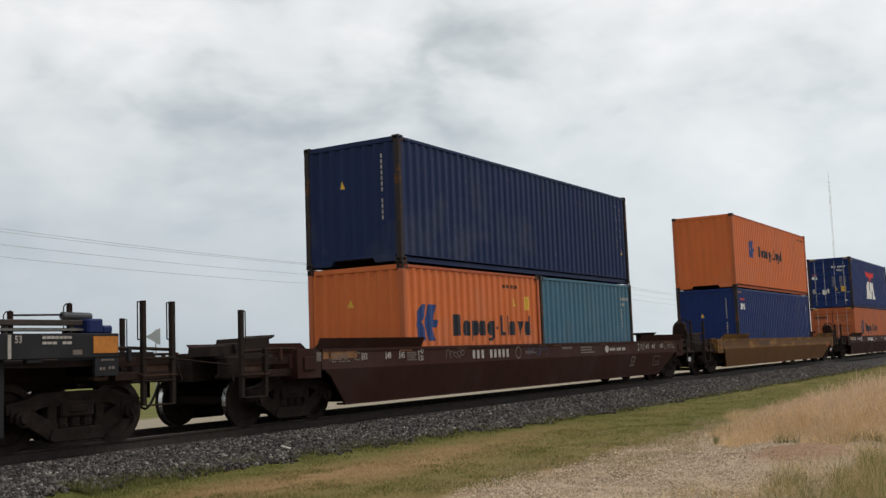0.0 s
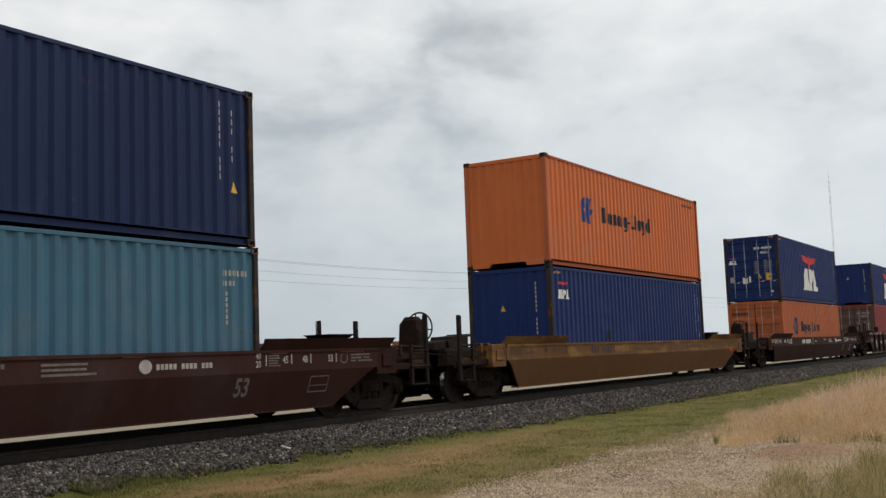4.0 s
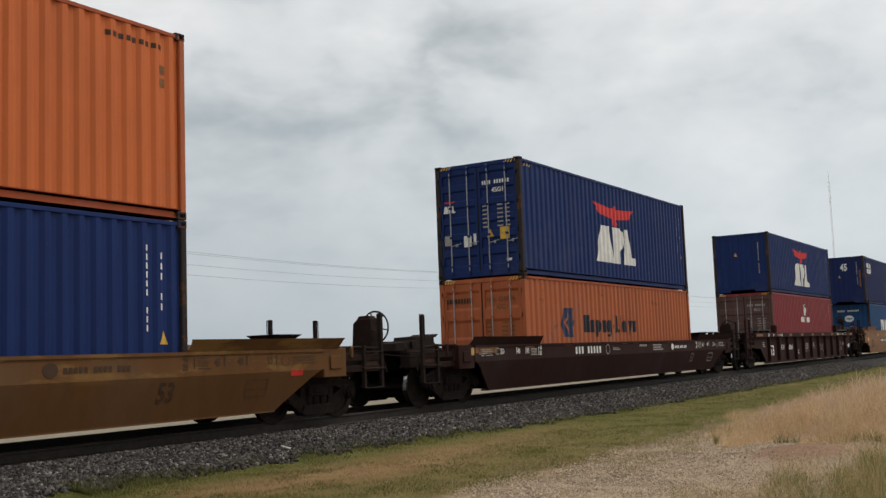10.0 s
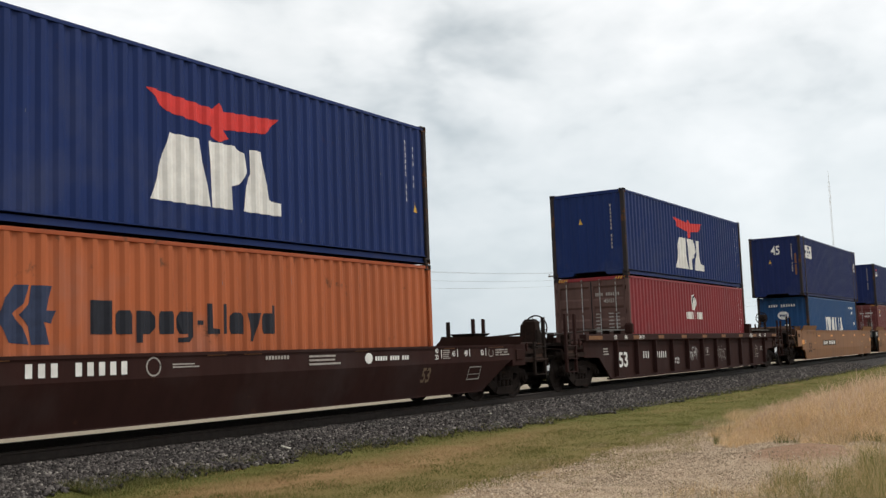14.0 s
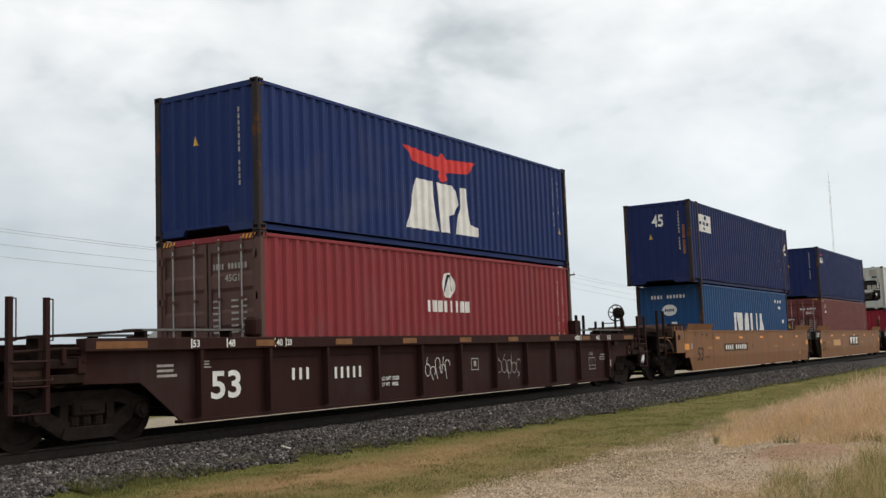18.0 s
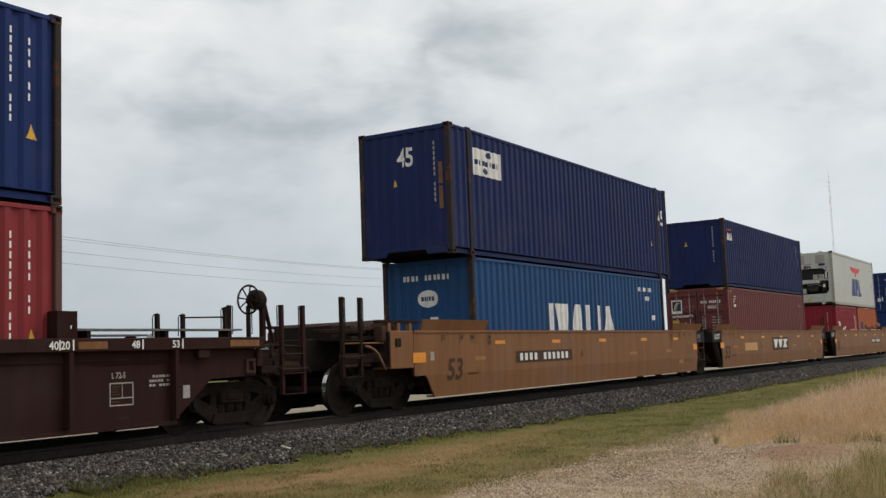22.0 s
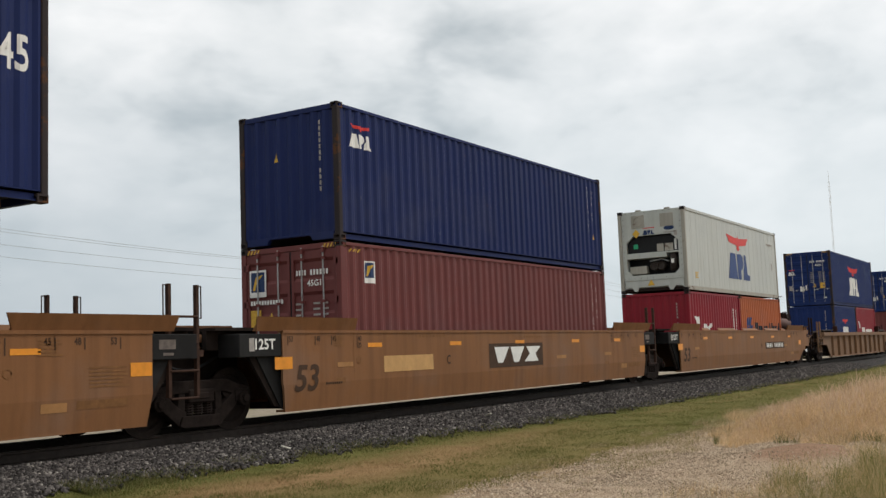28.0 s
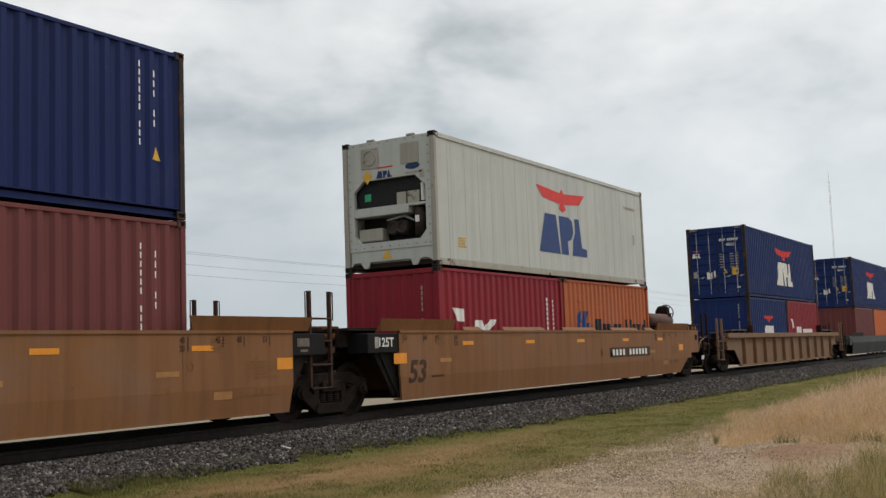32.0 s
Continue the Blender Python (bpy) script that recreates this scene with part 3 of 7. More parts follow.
    # gravel begins beyond the mown strip on the near side, and lies along the far side of the track
    near = mth("MULTIPLY", mth("SUBTRACT", -6.75, mth("ADD", y, mth("MULTIPLY", mth("SUBTRACT", noise_node(nt, 3.0, 5, 0.7), 0.5), 1.6))), 1.6, True)
    far = mth("MULTIPLY", mth("MULTIPLY", mth("SUBTRACT", y, 3.4), 2.0, True), mth("MULTIPLY", mth("SUBTRACT", 11.0, y), 0.8, True))
    col = mix_node(nt, near, grass, gravel)
    col = mix_node(nt, far, col, ramp_node(nt, noise_node(nt, 9, 5, 0.7), ((0.3, (0.215, 0.178, 0.130)), (0.7, (0.36, 0.305, 0.230)))))
    hx, hy = mth("MULTIPLY", mth("SUBTRACT", sep.outputs[0], 14.1), 0.75), mth("MULTIPLY", mth("ADD", sep.outputs[1], 9.5), 1.15)
    heap = mth("MULTIPLY", mth("SUBTRACT", 1.25, mth("ADD", mth("ADD", mth("MULTIPLY", hx, hx), mth("MULTIPLY", hy, hy)), mth("MULTIPLY", noise_node(nt, 2.2, 5, 0.7), 0.9))), 1.8, True)
    heap = mth("MULTIPLY", heap, mth("ADD", mth("MULTIPLY", noise_node(nt, 5, 5, 0.75), 0.8), 0.45), True)
    col = mix_node(nt, heap, col, ramp_node(nt, noise_node(nt, 14, 5, 0.7), ((0.3, (0.205, 0.118, 0.072)), (0.7, (0.345, 0.205, 0.132)))))
    bed = mth("MULTIPLY", mth("SUBTRACT", mth("ADD", 2.9, mth("MULTIPLY", mth("MULTIPLY", mth("SUBTRACT", sep.outputs[0], 14.0), 0.083, True), 0.5)), mth("ABSOLUTE", sep.outputs[1], 0)), 4.0, True)
    # dark oily bed at the rails; shade under the train is put into its colour too
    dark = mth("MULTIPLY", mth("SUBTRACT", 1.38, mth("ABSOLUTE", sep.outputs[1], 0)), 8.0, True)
    ballast = ramp_node(nt, noise_node(nt, 30, 4, 0.8), ((0.32, (0.011, 0.010, 0.0098)), (0.5, (0.043, 0.040, 0.038)), (0.66, (0.105, 0.098, 0.092))))
    col = mix_node(nt, bed, col, ballast)
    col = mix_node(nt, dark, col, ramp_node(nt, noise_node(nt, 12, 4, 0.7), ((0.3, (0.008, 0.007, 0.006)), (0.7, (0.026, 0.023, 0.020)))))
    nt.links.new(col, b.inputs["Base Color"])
    b.inputs["Roughness"].default_value = 0.95
    b.inputs["Specular IOR Level"].default_value = 0.1
    bump_node(nt, b, noise_node(nt, 26, 4, 0.8), 0.9, 0.03)
    me = bpy.data.meshes.new("ground")
    me.from_pydata(vs, [], f)
    me.materials.append(mt)
    for p in me.polygons:
        p.use_smooth = True
    tagged(new("ground", me), "mown grass verge, gravel and fields by the track", "ground", kind="structure")


make_ground()


def scatter_stones(name, label, category, spots, size, stops, seed, rough=0.9):
    """Broken stones: bent boxes turned at random, in one mesh."""
    r = np.random.RandomState(seed)
    n = len(spots)
    cube = np.array([(x, y, z) for x in (-1, 1) for y in (-1, 1) for z in (-1, 1)], float)
    v = np.repeat(cube[None], n, 0) * (1 + 0.35 * (r.rand(n, 8, 3) - 0.5) * 2)
    dims = size * np.array((1.4, 0.95, 0.62)) * (0.55 + 0.75 * r.rand(n, 1, 3)) * (0.75 + 0.5 * r.rand(n, 1, 1)) * 0.5
    v = v * dims
    q = r.randn(n, 4)
    q /= np.linalg.norm(q, axis=1, keepdims=True)
    w, x, y, z = q.T
    R = np.stack([np.stack([1 - 2 * (y * y + z * z), 2 * (x * y - z * w), 2 * (x * z + y * w)], -1),
                  np.stack([2 * (x * y + z * w), 1 - 2 * (x * x + z * z), 2 * (y * z - x * w)], -1),
                  np.stack([2 * (x * z - y * w), 2 * (y * z + x * w), 1 - 2 * (x * x + y * y)], -1)], 1)
    v = np.einsum("nij,nkj->nki", R, v) + spots[:, None, :]
    fc = np.array(((0, 1, 3, 2), (4, 6, 7, 5), (0, 4, 5, 1), (2, 3, 7, 6), (0, 2, 6, 4), (1, 5, 7, 3)))
    f = (np.arange(n)[:, None, None] * 8 + fc[None]).reshape(-1, 4)
    me = arrays_mesh(name, v.reshape(-1, 3), f, island(name + "_stone", stops, rough))
    return tagged(new(name, me), label, category, kind="stuff")


def spread(n, x0, x1, y0, y1, seed, power=1.0):
    r = np.random.RandomState(seed)
    x = x0 + (x1 - x0) * r.rand(n) ** power
    y = y0 + (y1 - y0) * r.rand(n)
    return x, y


def make_ballast():
    x, y = spread(95000, 6.5, 58.0, -3.75, -1.22, 11, 2.1)
    edge = -2.80 - 0.58 * np.clip((x - 13.0) / 10.0, 0, 1) + 0.12 * np.sin(x * 1.3) * np.cos(x * 0.37) + 0.16 * np.sin(x * 5.1) * np.sin(x * 0.9)
    keep = y > edge - 0.3 * np.random.RandomState(5).rand(len(y)) ** 3
    x, y = x[keep], y[keep]
    z = np.array([ground_height(b) for b in y]) + 0.004 + 0.02 * np.random.RandomState(6).rand(len(y))
    scatter_stones("ballast", "crushed grey stone ballast on the track shoulder", "ballast", np.stack((x, y, z), 1), 0.040,
                   ((0.0, (0.015, 0.0128, 0.0118)), (0.55, (0.056, 0.049, 0.046)), (0.92, (0.132, 0.116, 0.108)), (1.0, (0.28, 0.255, 0.225))), 3)
    x, y = spread(5000, 5.0, 34.0, 1.2, 2.9, 12, 1.5)
    z = np.array([ground_height(b) for b in y]) + 0.02
    scatter_stones("ballast", "crushed grey stone ballast beyond the rails", "ballast", np.stack((x, y, z), 1), 0.07,
                   ((0.0, (0.05, 0.05, 0.05)), (0.5, (0.12, 0.12, 0.12)), (1.0, (0.25, 0.24, 0.24))), 4)


make_ballast()


def make_track():
    tr = thing("track", "single railway track on dark timber ties", "track", kind="structure", at=pose(0, 0, RAIL))
    prof = ((-0.07, -0.18), (0.07, -0.18), (0.07, -0.165), (0.012, -0.15), (0.012, -0.045), (0.036, -0.035), (0.036, -0.006), (0.028, 0.0), (-0.028, 0.0), (-0.036, -0.006), (-0.036, -0.035), (-0.012, -0.045), (-0.012, -0.15), (-0.07, -0.165))
    for y in (-0.753, 0.753):
        part("rail", Build().prism([(y + a, b) for a, b in prof], "yz", -60, 420), M["rail"], tr)
    tie = Build().box(-0.115, 0.115, -1.3, 1.3, -0.36, -0.185).mesh("tie", 0.012)
    plate = Build().box(-0.09, 0.09, -0.16, 0.16, -0.188, -0.176).mesh("tie_plate")
    r = random.Random(8)
    for i in range(150):
        t = part("tie", tie, M["tie"], tr, at=pose(-2 + i * 0.53, r.uniform(-0.03, 0.03), r.uniform(-0.012, 0.004), 0, 0, r.uniform(-1, 1)))
        for y in (-0.753, 0.753):
            part("tie_plate", plate, M["rail"], t, at=pose(0, y, 0))


make_track()


def blades(name, label, category, x, y, z, h, stops, seed, width=0.006, lean=0.35, segs=2, mottled=0.5):
    """Grass: thin bent blades in one mesh."""
    r = np.random.RandomState(seed)
    n = len(x)
    a = r.rand(n) * 2 * np.pi
    le = lean * (0.3 + r.rand(n)) * h
    dx, dy = np.cos(a) * le, np.sin(a) * le
    b = r.rand(n) * np.pi
    wx, wy = np.cos(b) * width * 0.5, np.sin(b) * width * 0.5
    rows = []
    for k in range(segs + 1):
        t = k / segs
        s = 1 - 0.85 * t
        cx, cy, cz = x + dx * t ** 2, y + dy * t ** 2, z + h * (t - 0.12 * lean * t * t)
        rows += [np.stack((cx - wx * s, cy - wy * s, cz), 1), np.stack((cx + wx * s, cy + wy * s, cz), 1)]
    v = np.stack(rows, 1)
    k = 2 * (segs + 1)
    fc = np.array([(2 * i, 2 * i + 1, 2 * i + 3, 2 * i + 2) for i in range(segs)])
    f = (np.arange(n)[:, None, None] * k + fc[None]).reshape(-1, 4)
    me = arrays_mesh(name, v.reshape(-1, 3), f, island(name + "_blades", stops, 0.85, 0.4, mottled))
    return tagged(new(name, me), label, category, kind="stuff")


def heights(x, y):
    return np.array([ground_at(a, b) for a, b in zip(x, y)]) - 0.008


GREEN = ((0.0, (0.098, 0.112, 0.026)), (0.55, (0.140, 0.142, 0.040)), (1.0, (0.205, 0.180, 0.068)))
STRAW = ((0.0, (0.40, 0.26, 0.125)), (0.5, (0.67, 0.475, 0.265)), (1.0, (0.88, 0.69, 0.45)))


def patchy(x, y, s, seed):
    return np.array([noise.noise((a * s, b * s * 1.6, seed)) for a, b in zip(x, y)])


def tall_front(y):
    """Where the stand of tall grass begins along x."""
    return 15.9 + 0.80 * np.maximum(0, -8.3 - y) + 4.2 * np.maximum(0, y + 7.9)


def make_grass():
    # the mown strip between ballast and gravel, green with dry patches
    x, y = spread(190000, 7.0, 70.0, -7.1, -2.6, 21, 1.9)
    p = patchy(x, y, 0.55, 3.0)
    edge = -6.8 + 0.22 * np.sin(x * 0.9) + 0.16 * np.sin(x * 2.3)
    r = np.random.RandomState(9)
    keep = (y > edge - 0.3 * r.rand(len(x))) & (y < -2.85 - 0.58 * np.clip((x - 13.0) / 10.0, 0, 1) + 0.15 * np.sin(x * 1.7) + 0.5 * r.rand(len(x)) ** 3)
    dry = (p + 0.45 * (r.rand(len(x)) - 0.5) + 0.34 * np.cos((y + 4.45) * 1.9)) > 0.10 + 0.42 * np.clip((x - 11.5) / 7.0, 0, 1)
    bare = r.rand(len(x)) < 0.35
    g = keep & ~dry
    h = (0.012 + 0.030 * r.rand(len(x))) * (1.0 + 0.9 * patchy(x, y, 1.7, 41.0))
    blades("verge_grass", "short green grass on the mown verge", "grass", x[g], y[g], heights(x[g], y[g]), h[g], GREEN, 1, 0.008, 0.75, 1, 0.4)
    g = keep & dry & ~bare
    blades("verge_grass", "short dry brown grass on the mown verge", "grass", x[g], y[g], heights(x[g], y[g]), h[g] * 0.8,
           ((0.0, (0.245, 0.148, 0.070)), (0.6, (0.335, 0.215, 0.105)), (1.0, (0.44, 0.30, 0.165))), 2, 0.008, 0.8, 1, 0.4)
    # thin bents standing over the turf
    x, y = spread(15000, 8.0, 30.0, -6.9, -3.0, 33, 1.5)
    k = (y < -3.0 - 0.58 * np.clip((x - 13.0) / 10.0, 0, 1)) & (patchy(x, y, 0.7, 51.0) > -0.05)
    blades("bent_grass", "thin straw bents over the mown verge", "grass", x[k], y[k], heights(x[k], y[k]), 0.03 + 0.07 * r.rand(k.sum()) ** 2,
           ((0.0, (0.13, 0.135, 0.04)), (0.6, (0.22, 0.18, 0.07)), (1.0, (0.42, 0.31, 0.16))), 14, 0.004, 0.8, 2)
    # low weeds where the verge meets the ballast
    x, y = spread(70000, 8.0, 60.0, -4.2, -2.4, 27, 1.9)
    off = y - (-2.80 - 0.58 * np.clip((x - 13.0) / 10.0, 0, 1))
    k = (np.abs(off + 0.10) < 0.42 * (0.3 + 0.7 * np.random.RandomState(12).rand(len(x)))) & (patchy(x, y, 0.9, 21.0) > -0.15)
    z = np.array([ground_height(b) for b in y[k]]) + 0.004
    blades("edge_weeds", "low green weeds along the edge of the ballast", "grass", x[k], y[k], z, 0.03 + 0.08 * np.random.RandomState(13).rand(k.sum()) ** 1.5,
           ((0.0, (0.070, 0.088, 0.022)), (0.6, (0.115, 0.120, 0.036)), (1.0, (0.24, 0.19, 0.09))), 8, 0.007, 0.8, 1)
    # the stand of tall dry grass
    x, y = spread(135000, 14.5, 44.0, -15.0, -6.4, 22, 1.8)
    front = tall_front(y) - 0.5 + 0.25 * np.sin(y * 2.1) + 0.2 * np.sin(y * 6.3) + 1.3 * patchy(x, y, 0.9, 61.0)
    k = (x > front)
    x, y, front = x[k], y[k], front[k]
    r = np.random.RandomState(10)
    h = np.clip(0.05 + 0.30 * (-6.9 - y), 0.04, 0.64) * (0.35 + 0.75 * r.rand(len(x)) ** 0.8) * np.clip(0.12 + 0.36 * (x - front), 0.08, 1.12) * (1 + 0.45 * patchy(x, y, 1.4, 15.0))
    blades("tall_dry_grass", "tall dry straw-coloured grass beside the gravel", "grass", x, y, heights(x, y), h, STRAW, 3, 0.0055, 0.85, 2)
    # seed heads
    k = r.rand(len(x)) < 0.35
    blades("tall_dry_grass", "feathery seed heads of tall dry grass", "grass", x[k], y[k], heights(x[k], y[k]) + h[k] * 0.8, h[k] * 0.3,
           ((0.0, (0.46, 0.31, 0.20)), (1.0, (0.72, 0.54, 0.39))), 4, 0.012, 0.9, 2)
    # low straw running out over the gravel
    x, y = spread(30000, 14.6, 22.0, -8.3, -6.2, 35, 1.0)
    k = (x > tall_front(y) - 2.4) & (patchy(x, y, 1.1, 71.0) + 0.35 * (x - tall_front(y) + 1.0) > 0.25 * r.rand(len(x)))
    blades("low_straw", "low straw-coloured grass thinning out over gravel", "grass", x[k], y[k], heights(x[k], y[k]), 0.03 + 0.17 * r.rand(k.sum()) ** 2, STRAW, 15, 0.005, 0.8, 2)
    # green foot of the stand
    x, y = spread(14000, 14.6, 20.0, -11.5, -7.4, 23, 1.2)
    front = tall_front(y) + 0.25 * np.sin(y * 2.1) + 0.2 * np.sin(y * 6.3) - 0.55
    k = (np.abs(x - front) < 0.40) & (patchy(x, y, 1.1, 6.0) > 0.12)
    blades("weeds", "low green weeds at the foot of dry grass", "grass", x[k], y[k], heights(x[k], y[k]), 0.06 + 0.17 * r.rand(k.sum()), ((0.0, (0.060, 0.080, 0.022)), (1.0, (0.14, 0.14, 0.045))), 5, 0.008, 0.6, 2)
    # sparse dry tufts along the edge of the gravel
    x, y = spread(34000, 10.0, 27.0, -8.0, -6.2, 24, 1.2)
    k = (patchy(x, y, 1.2, 8.0) > 0.0)
    blades("dry_tufts", "sparse dry tufts at the gravel's edge", "grass", x[k], y[k], heights(x[k], y[k]), 0.02 + 0.11 * r.rand(k.sum()) ** 2 * np.clip((x[k] - 9.0) / 6.0, 0.3, 1),
           ((0.0, (0.17, 0.165, 0.06)), (0.45, (0.34, 0.27, 0.14)), (1.0, (0.56, 0.45, 0.30))), 6, 0.006, 0.7, 2)
    # long green grass close to the camera
    x, y = spread(56000, 8.0, 16.2, -12.6, -8.6, 25, 1.0)
    k = (1.5 * patchy(x, y, 1.3, 12.0) - y - 9.98 - 0.17 * (x - 10.6) > 0.35 * r.rand(len(x)) ** 0.5 - 0.1)
    h = (0.05 + 0.34 * r.rand(k.sum()) ** 2.6) * (1 + 0.5 * np.clip(-y[k] - 10.2, 0, 1)) * (1 + 0.7 * patchy(x[k], y[k], 2.6, 81.0))
    blades("long_grass", "long green grass with dry stems", "grass", x[k], y[k], heights(x[k], y[k]), h,
           ((0.0, (0.100, 0.125, 0.028)), (0.40, (0.170, 0.180, 0.048)), (0.58, (0.33, 0.25, 0.11)), (1.0, (0.66, 0.49, 0.30))), 7, 0.0042, 0.6, 3)
    # dry stems scattered round it
    x, y = spread(15000, 8.5, 16.0, -11.6, -9.0, 28, 1.0)
    k = (patchy(x, y, 1.0, 31.0) - 0.6 * y - 5.70 - 0.08 * (x - 10.6) > 0.25 * r.rand(len(x)))
    blades("dry_stems", "thin dry stems among long grass and gravel", "grass", x[k], y[k], heights(x[k], y[k]), 0.03 + 0.20 * r.rand(k.sum()) ** 2.5, STRAW, 9, 0.0035, 0.8, 2)
    # loose stones on the gravel
    x, y = spread(52000, 8.5, 22.0, -10.8, -6.5, 26, 1.5)
    k = (y < -6.75 - 0.9 * r.rand(len(x)) ** 2 + 0.2 * np.sin(x * 1.9)) & (((x - 14.1) / 1.3) ** 2 + ((y + 9.5) / 0.95) ** 2 > 2.4 * r.rand(len(x)))
    x, y = x[k], y[k]
    z = heights(x, y) + 0.010
    scatter_stones("gravel", "loose pale limestone gravel", "gravel", np.stack((x, y, z), 1), 0.0165,
                   ((0.0, (0.28, 0.205, 0.145)), (0.6, (0.43, 0.33, 0.235)), (1.0, (0.60, 0.48, 0.355))), 7)


make_grass()


# ---- the distance ----
def utility_pole(x, y):
    t = thing("utility_pole", "grey wooden utility pole with one crossarm", "utility pole", "poles along the line", at=pose(x, y, -0.64, 0, 0, 4))
    part("pole", Build().tube((0, 0, 0), (0, 0, 9.2), 0.16, 10, 0.10), M["wood"], t)
    part("crossarm", Build().box(-0.06, 0.06, -1.35, 1.35, 8.55, 8.68), M["wood"], t, bevel=0.01)
    for s in (-1, 1):
        part("brace", Build().tube((0.08, 0, 7.95), (0.08, 0.75 * s, 8.56), 0.025), M["galv"], t)
    for yy in (-1.25, -0.55, 0.55, 1.25):
        part("insulator", Build().tube((0, yy, 8.68), (0, yy, 8.76), 0.02).tube((0, yy, 8.76), (0, yy, 8.88), 0.055, 8, 0.035), M["galv"], t)


POLES = (13.0, 91.0, 169.0, 247.0)
for px in POLES:
    utility_pole(px, 30.0)


def span_wire(dy, z_end, sag, label):
    pts = []
    for a, c in zip(POLES, POLES[1:]):
        for i in range(16 if c < POLES[-1] else 17):
            u = i / 16
            pts.append((a + (c - a) * u, 30.0 + dy, z_end - sag * 4 * u * (1 - u)))
    me = Build().path(pts, 0.011, 5).mesh("overhead_wire")
    ob = part("overhead_wire", me, M["wire"], None)
    tagged(ob, label, "wire", "wires between the poles")


span_wire(-0.55, 8.25, 1.26, "thin grey overhead wire on the crossarm")
span_wire(0.55, 8.25, 1.19, "thin grey overhead wire on the crossarm")
span_wire(-0.17, 7.55, 1.22, "thin grey overhead wire below the crossarm")
span_wire(-0.17, 7.0, 1.25, "lowest thin grey overhead wire on the poles")


def radio_mast():
    t = thing("radio_mast", "tall thin pale radio mast far beyond the track", "mast", at=pose(372, 60, -0.64))
    b = Build()
    for i in range(3):
        a = 2 * math.pi * i / 3
        b.tube((0.26 * math.cos(a), 0.26 * math.sin(a), 0), (0.26 * math.cos(a), 0.26 * math.sin(a), 55.5), 0.035, 6)
    for k in range(54):
        for i in range(3):
            a, c = 2 * math.pi * i / 3, 2 * math.pi * (i + 1) / 3
            b.tube((0.26 * math.cos(a), 0.26 * math.sin(a), k), (0.26 * math.cos(c), 0.26 * math.sin(c), k + 1), 0.016, 4)
    part("lattice", b, M["mast"], t)
    part("antenna", Build().tube((0, 0, 55.3), (0, 0, 59.5), 0.055, 6), M["mast"], t)


radio_mast()


def pennant_sign():
    t = thing("road_sign", "grey back of a pennant road sign on its post", "road sign", at=pose(46.3, 37, -0.64, 0, 0, -43))
    part("post", Build().box(-0.04, 0.04, 0.02, 0.08, 0, 3.75), M["galv"], t)
    part("plate", Build().prism(((0.28, 2.75), (0.28, 3.85), (-0.62, 3.3)), "xz", -0.02, 0.0), M["alu"], t, bevel=0.004)


pennant_sign()


def dropped_stick(x, y, rot, n):
    z = ground_height(y) + 0.06
    ob = part("wood_scrap", Build().box(-n, n, -0.022, 0.022, -0.012, 0.012), M["stick"], None, at=pose(x, y, z, 8, 14, rot), bevel=0.004)
    tagged(ob, "bleached wood splinter lying on the ballast", "wood scrap")



# ---- containers ----
HALF = 1.219
PITCH, CUT, DEPTH = 0.278, 0.12, 0.036
FOLD = (0.0, 0.072, 0.140, 0.210, 0.278)


def fold(u, lo):
    """0 on the outer flats of a corrugated wall, 1 on the inner ones."""
    p = (u - lo) % PITCH
    if p < FOLD[1]:
        return 0.0
    if p < FOLD[2]:
        return (p - FOLD[1]) / (FOLD[2] - FOLD[1])
    if p < FOLD[3]:
        return 1.0
    return 1.0 - (p - FOLD[3]) / (FOLD[4] - FOLD[3])


def folds(lo, hi):
    out, k = [], 0
    while True:
        for f in FOLD[:4]:
            u = lo + k * PITCH + f
            if u >= hi:
                return out
            if u > lo:
                out.append(u)
        k += 1


def corrugated(lo, hi, z0, z1, put, back):
    """A solid corrugated wall; put(u, depth, z) gives the place."""
    us = [lo] + folds(lo, hi) + [hi]
    b = Build()
    n = len(us)
    vs = []
    for z in (z0, z1):
        vs += [put(u, fold(u, lo) * DEPTH, z) for u in us]
    for z in (z0, z1):
        vs += [put(u, back, z) for u in us]
    fs = []
    for i in range(n - 1):
        fs += [(i, i + 1, n + i + 1, n + i), (2 * n + i, 3 * n + i, 3 * n + i + 1, 2 * n + i + 1), (i, 2 * n + i, 2 * n + i + 1, i + 1), (n + i, n + i + 1, 3 * n + i + 1, 3 * n + i)]
    fs += [(0, n, 3 * n, 2 * n), (n - 1, 3 * n - 1, 4 * n - 1, 2 * n - 1)]
    return b.add(vs, fs)


def casting_mesh():
    b = Build().box(-0.089, 0.089, -0.081, 0.081, 0.0, 0.118)
    me = b.mesh("corner_casting", 0.006)
    bm = bmesh.new()
    bm.from_mesh(me)
    fs = [f for f in bm.faces if abs(f.normal.z) < 0.1 and f.calc_area() > 0.01]
    bmesh.ops.inset_individual(bm, faces=fs, thickness=0.033)
    bmesh.ops.inset_individual(bm, faces=fs, thickness=0.002, depth=-0.05)
    bm.to_mesh(me)
    bm.free()
    return me


def side_place(L):
    return lambda u, v: Vector((u, -1.200 + fold(u, CUT) * DEPTH - 0.004, v))


def end_place(u, v):
    return Vector((0.022 + fold(u, 0.13) * DEPTH - 0.004, HALF - u, v))


def door_place(u, v):
    return Vector((0.021, HALF - u, v))


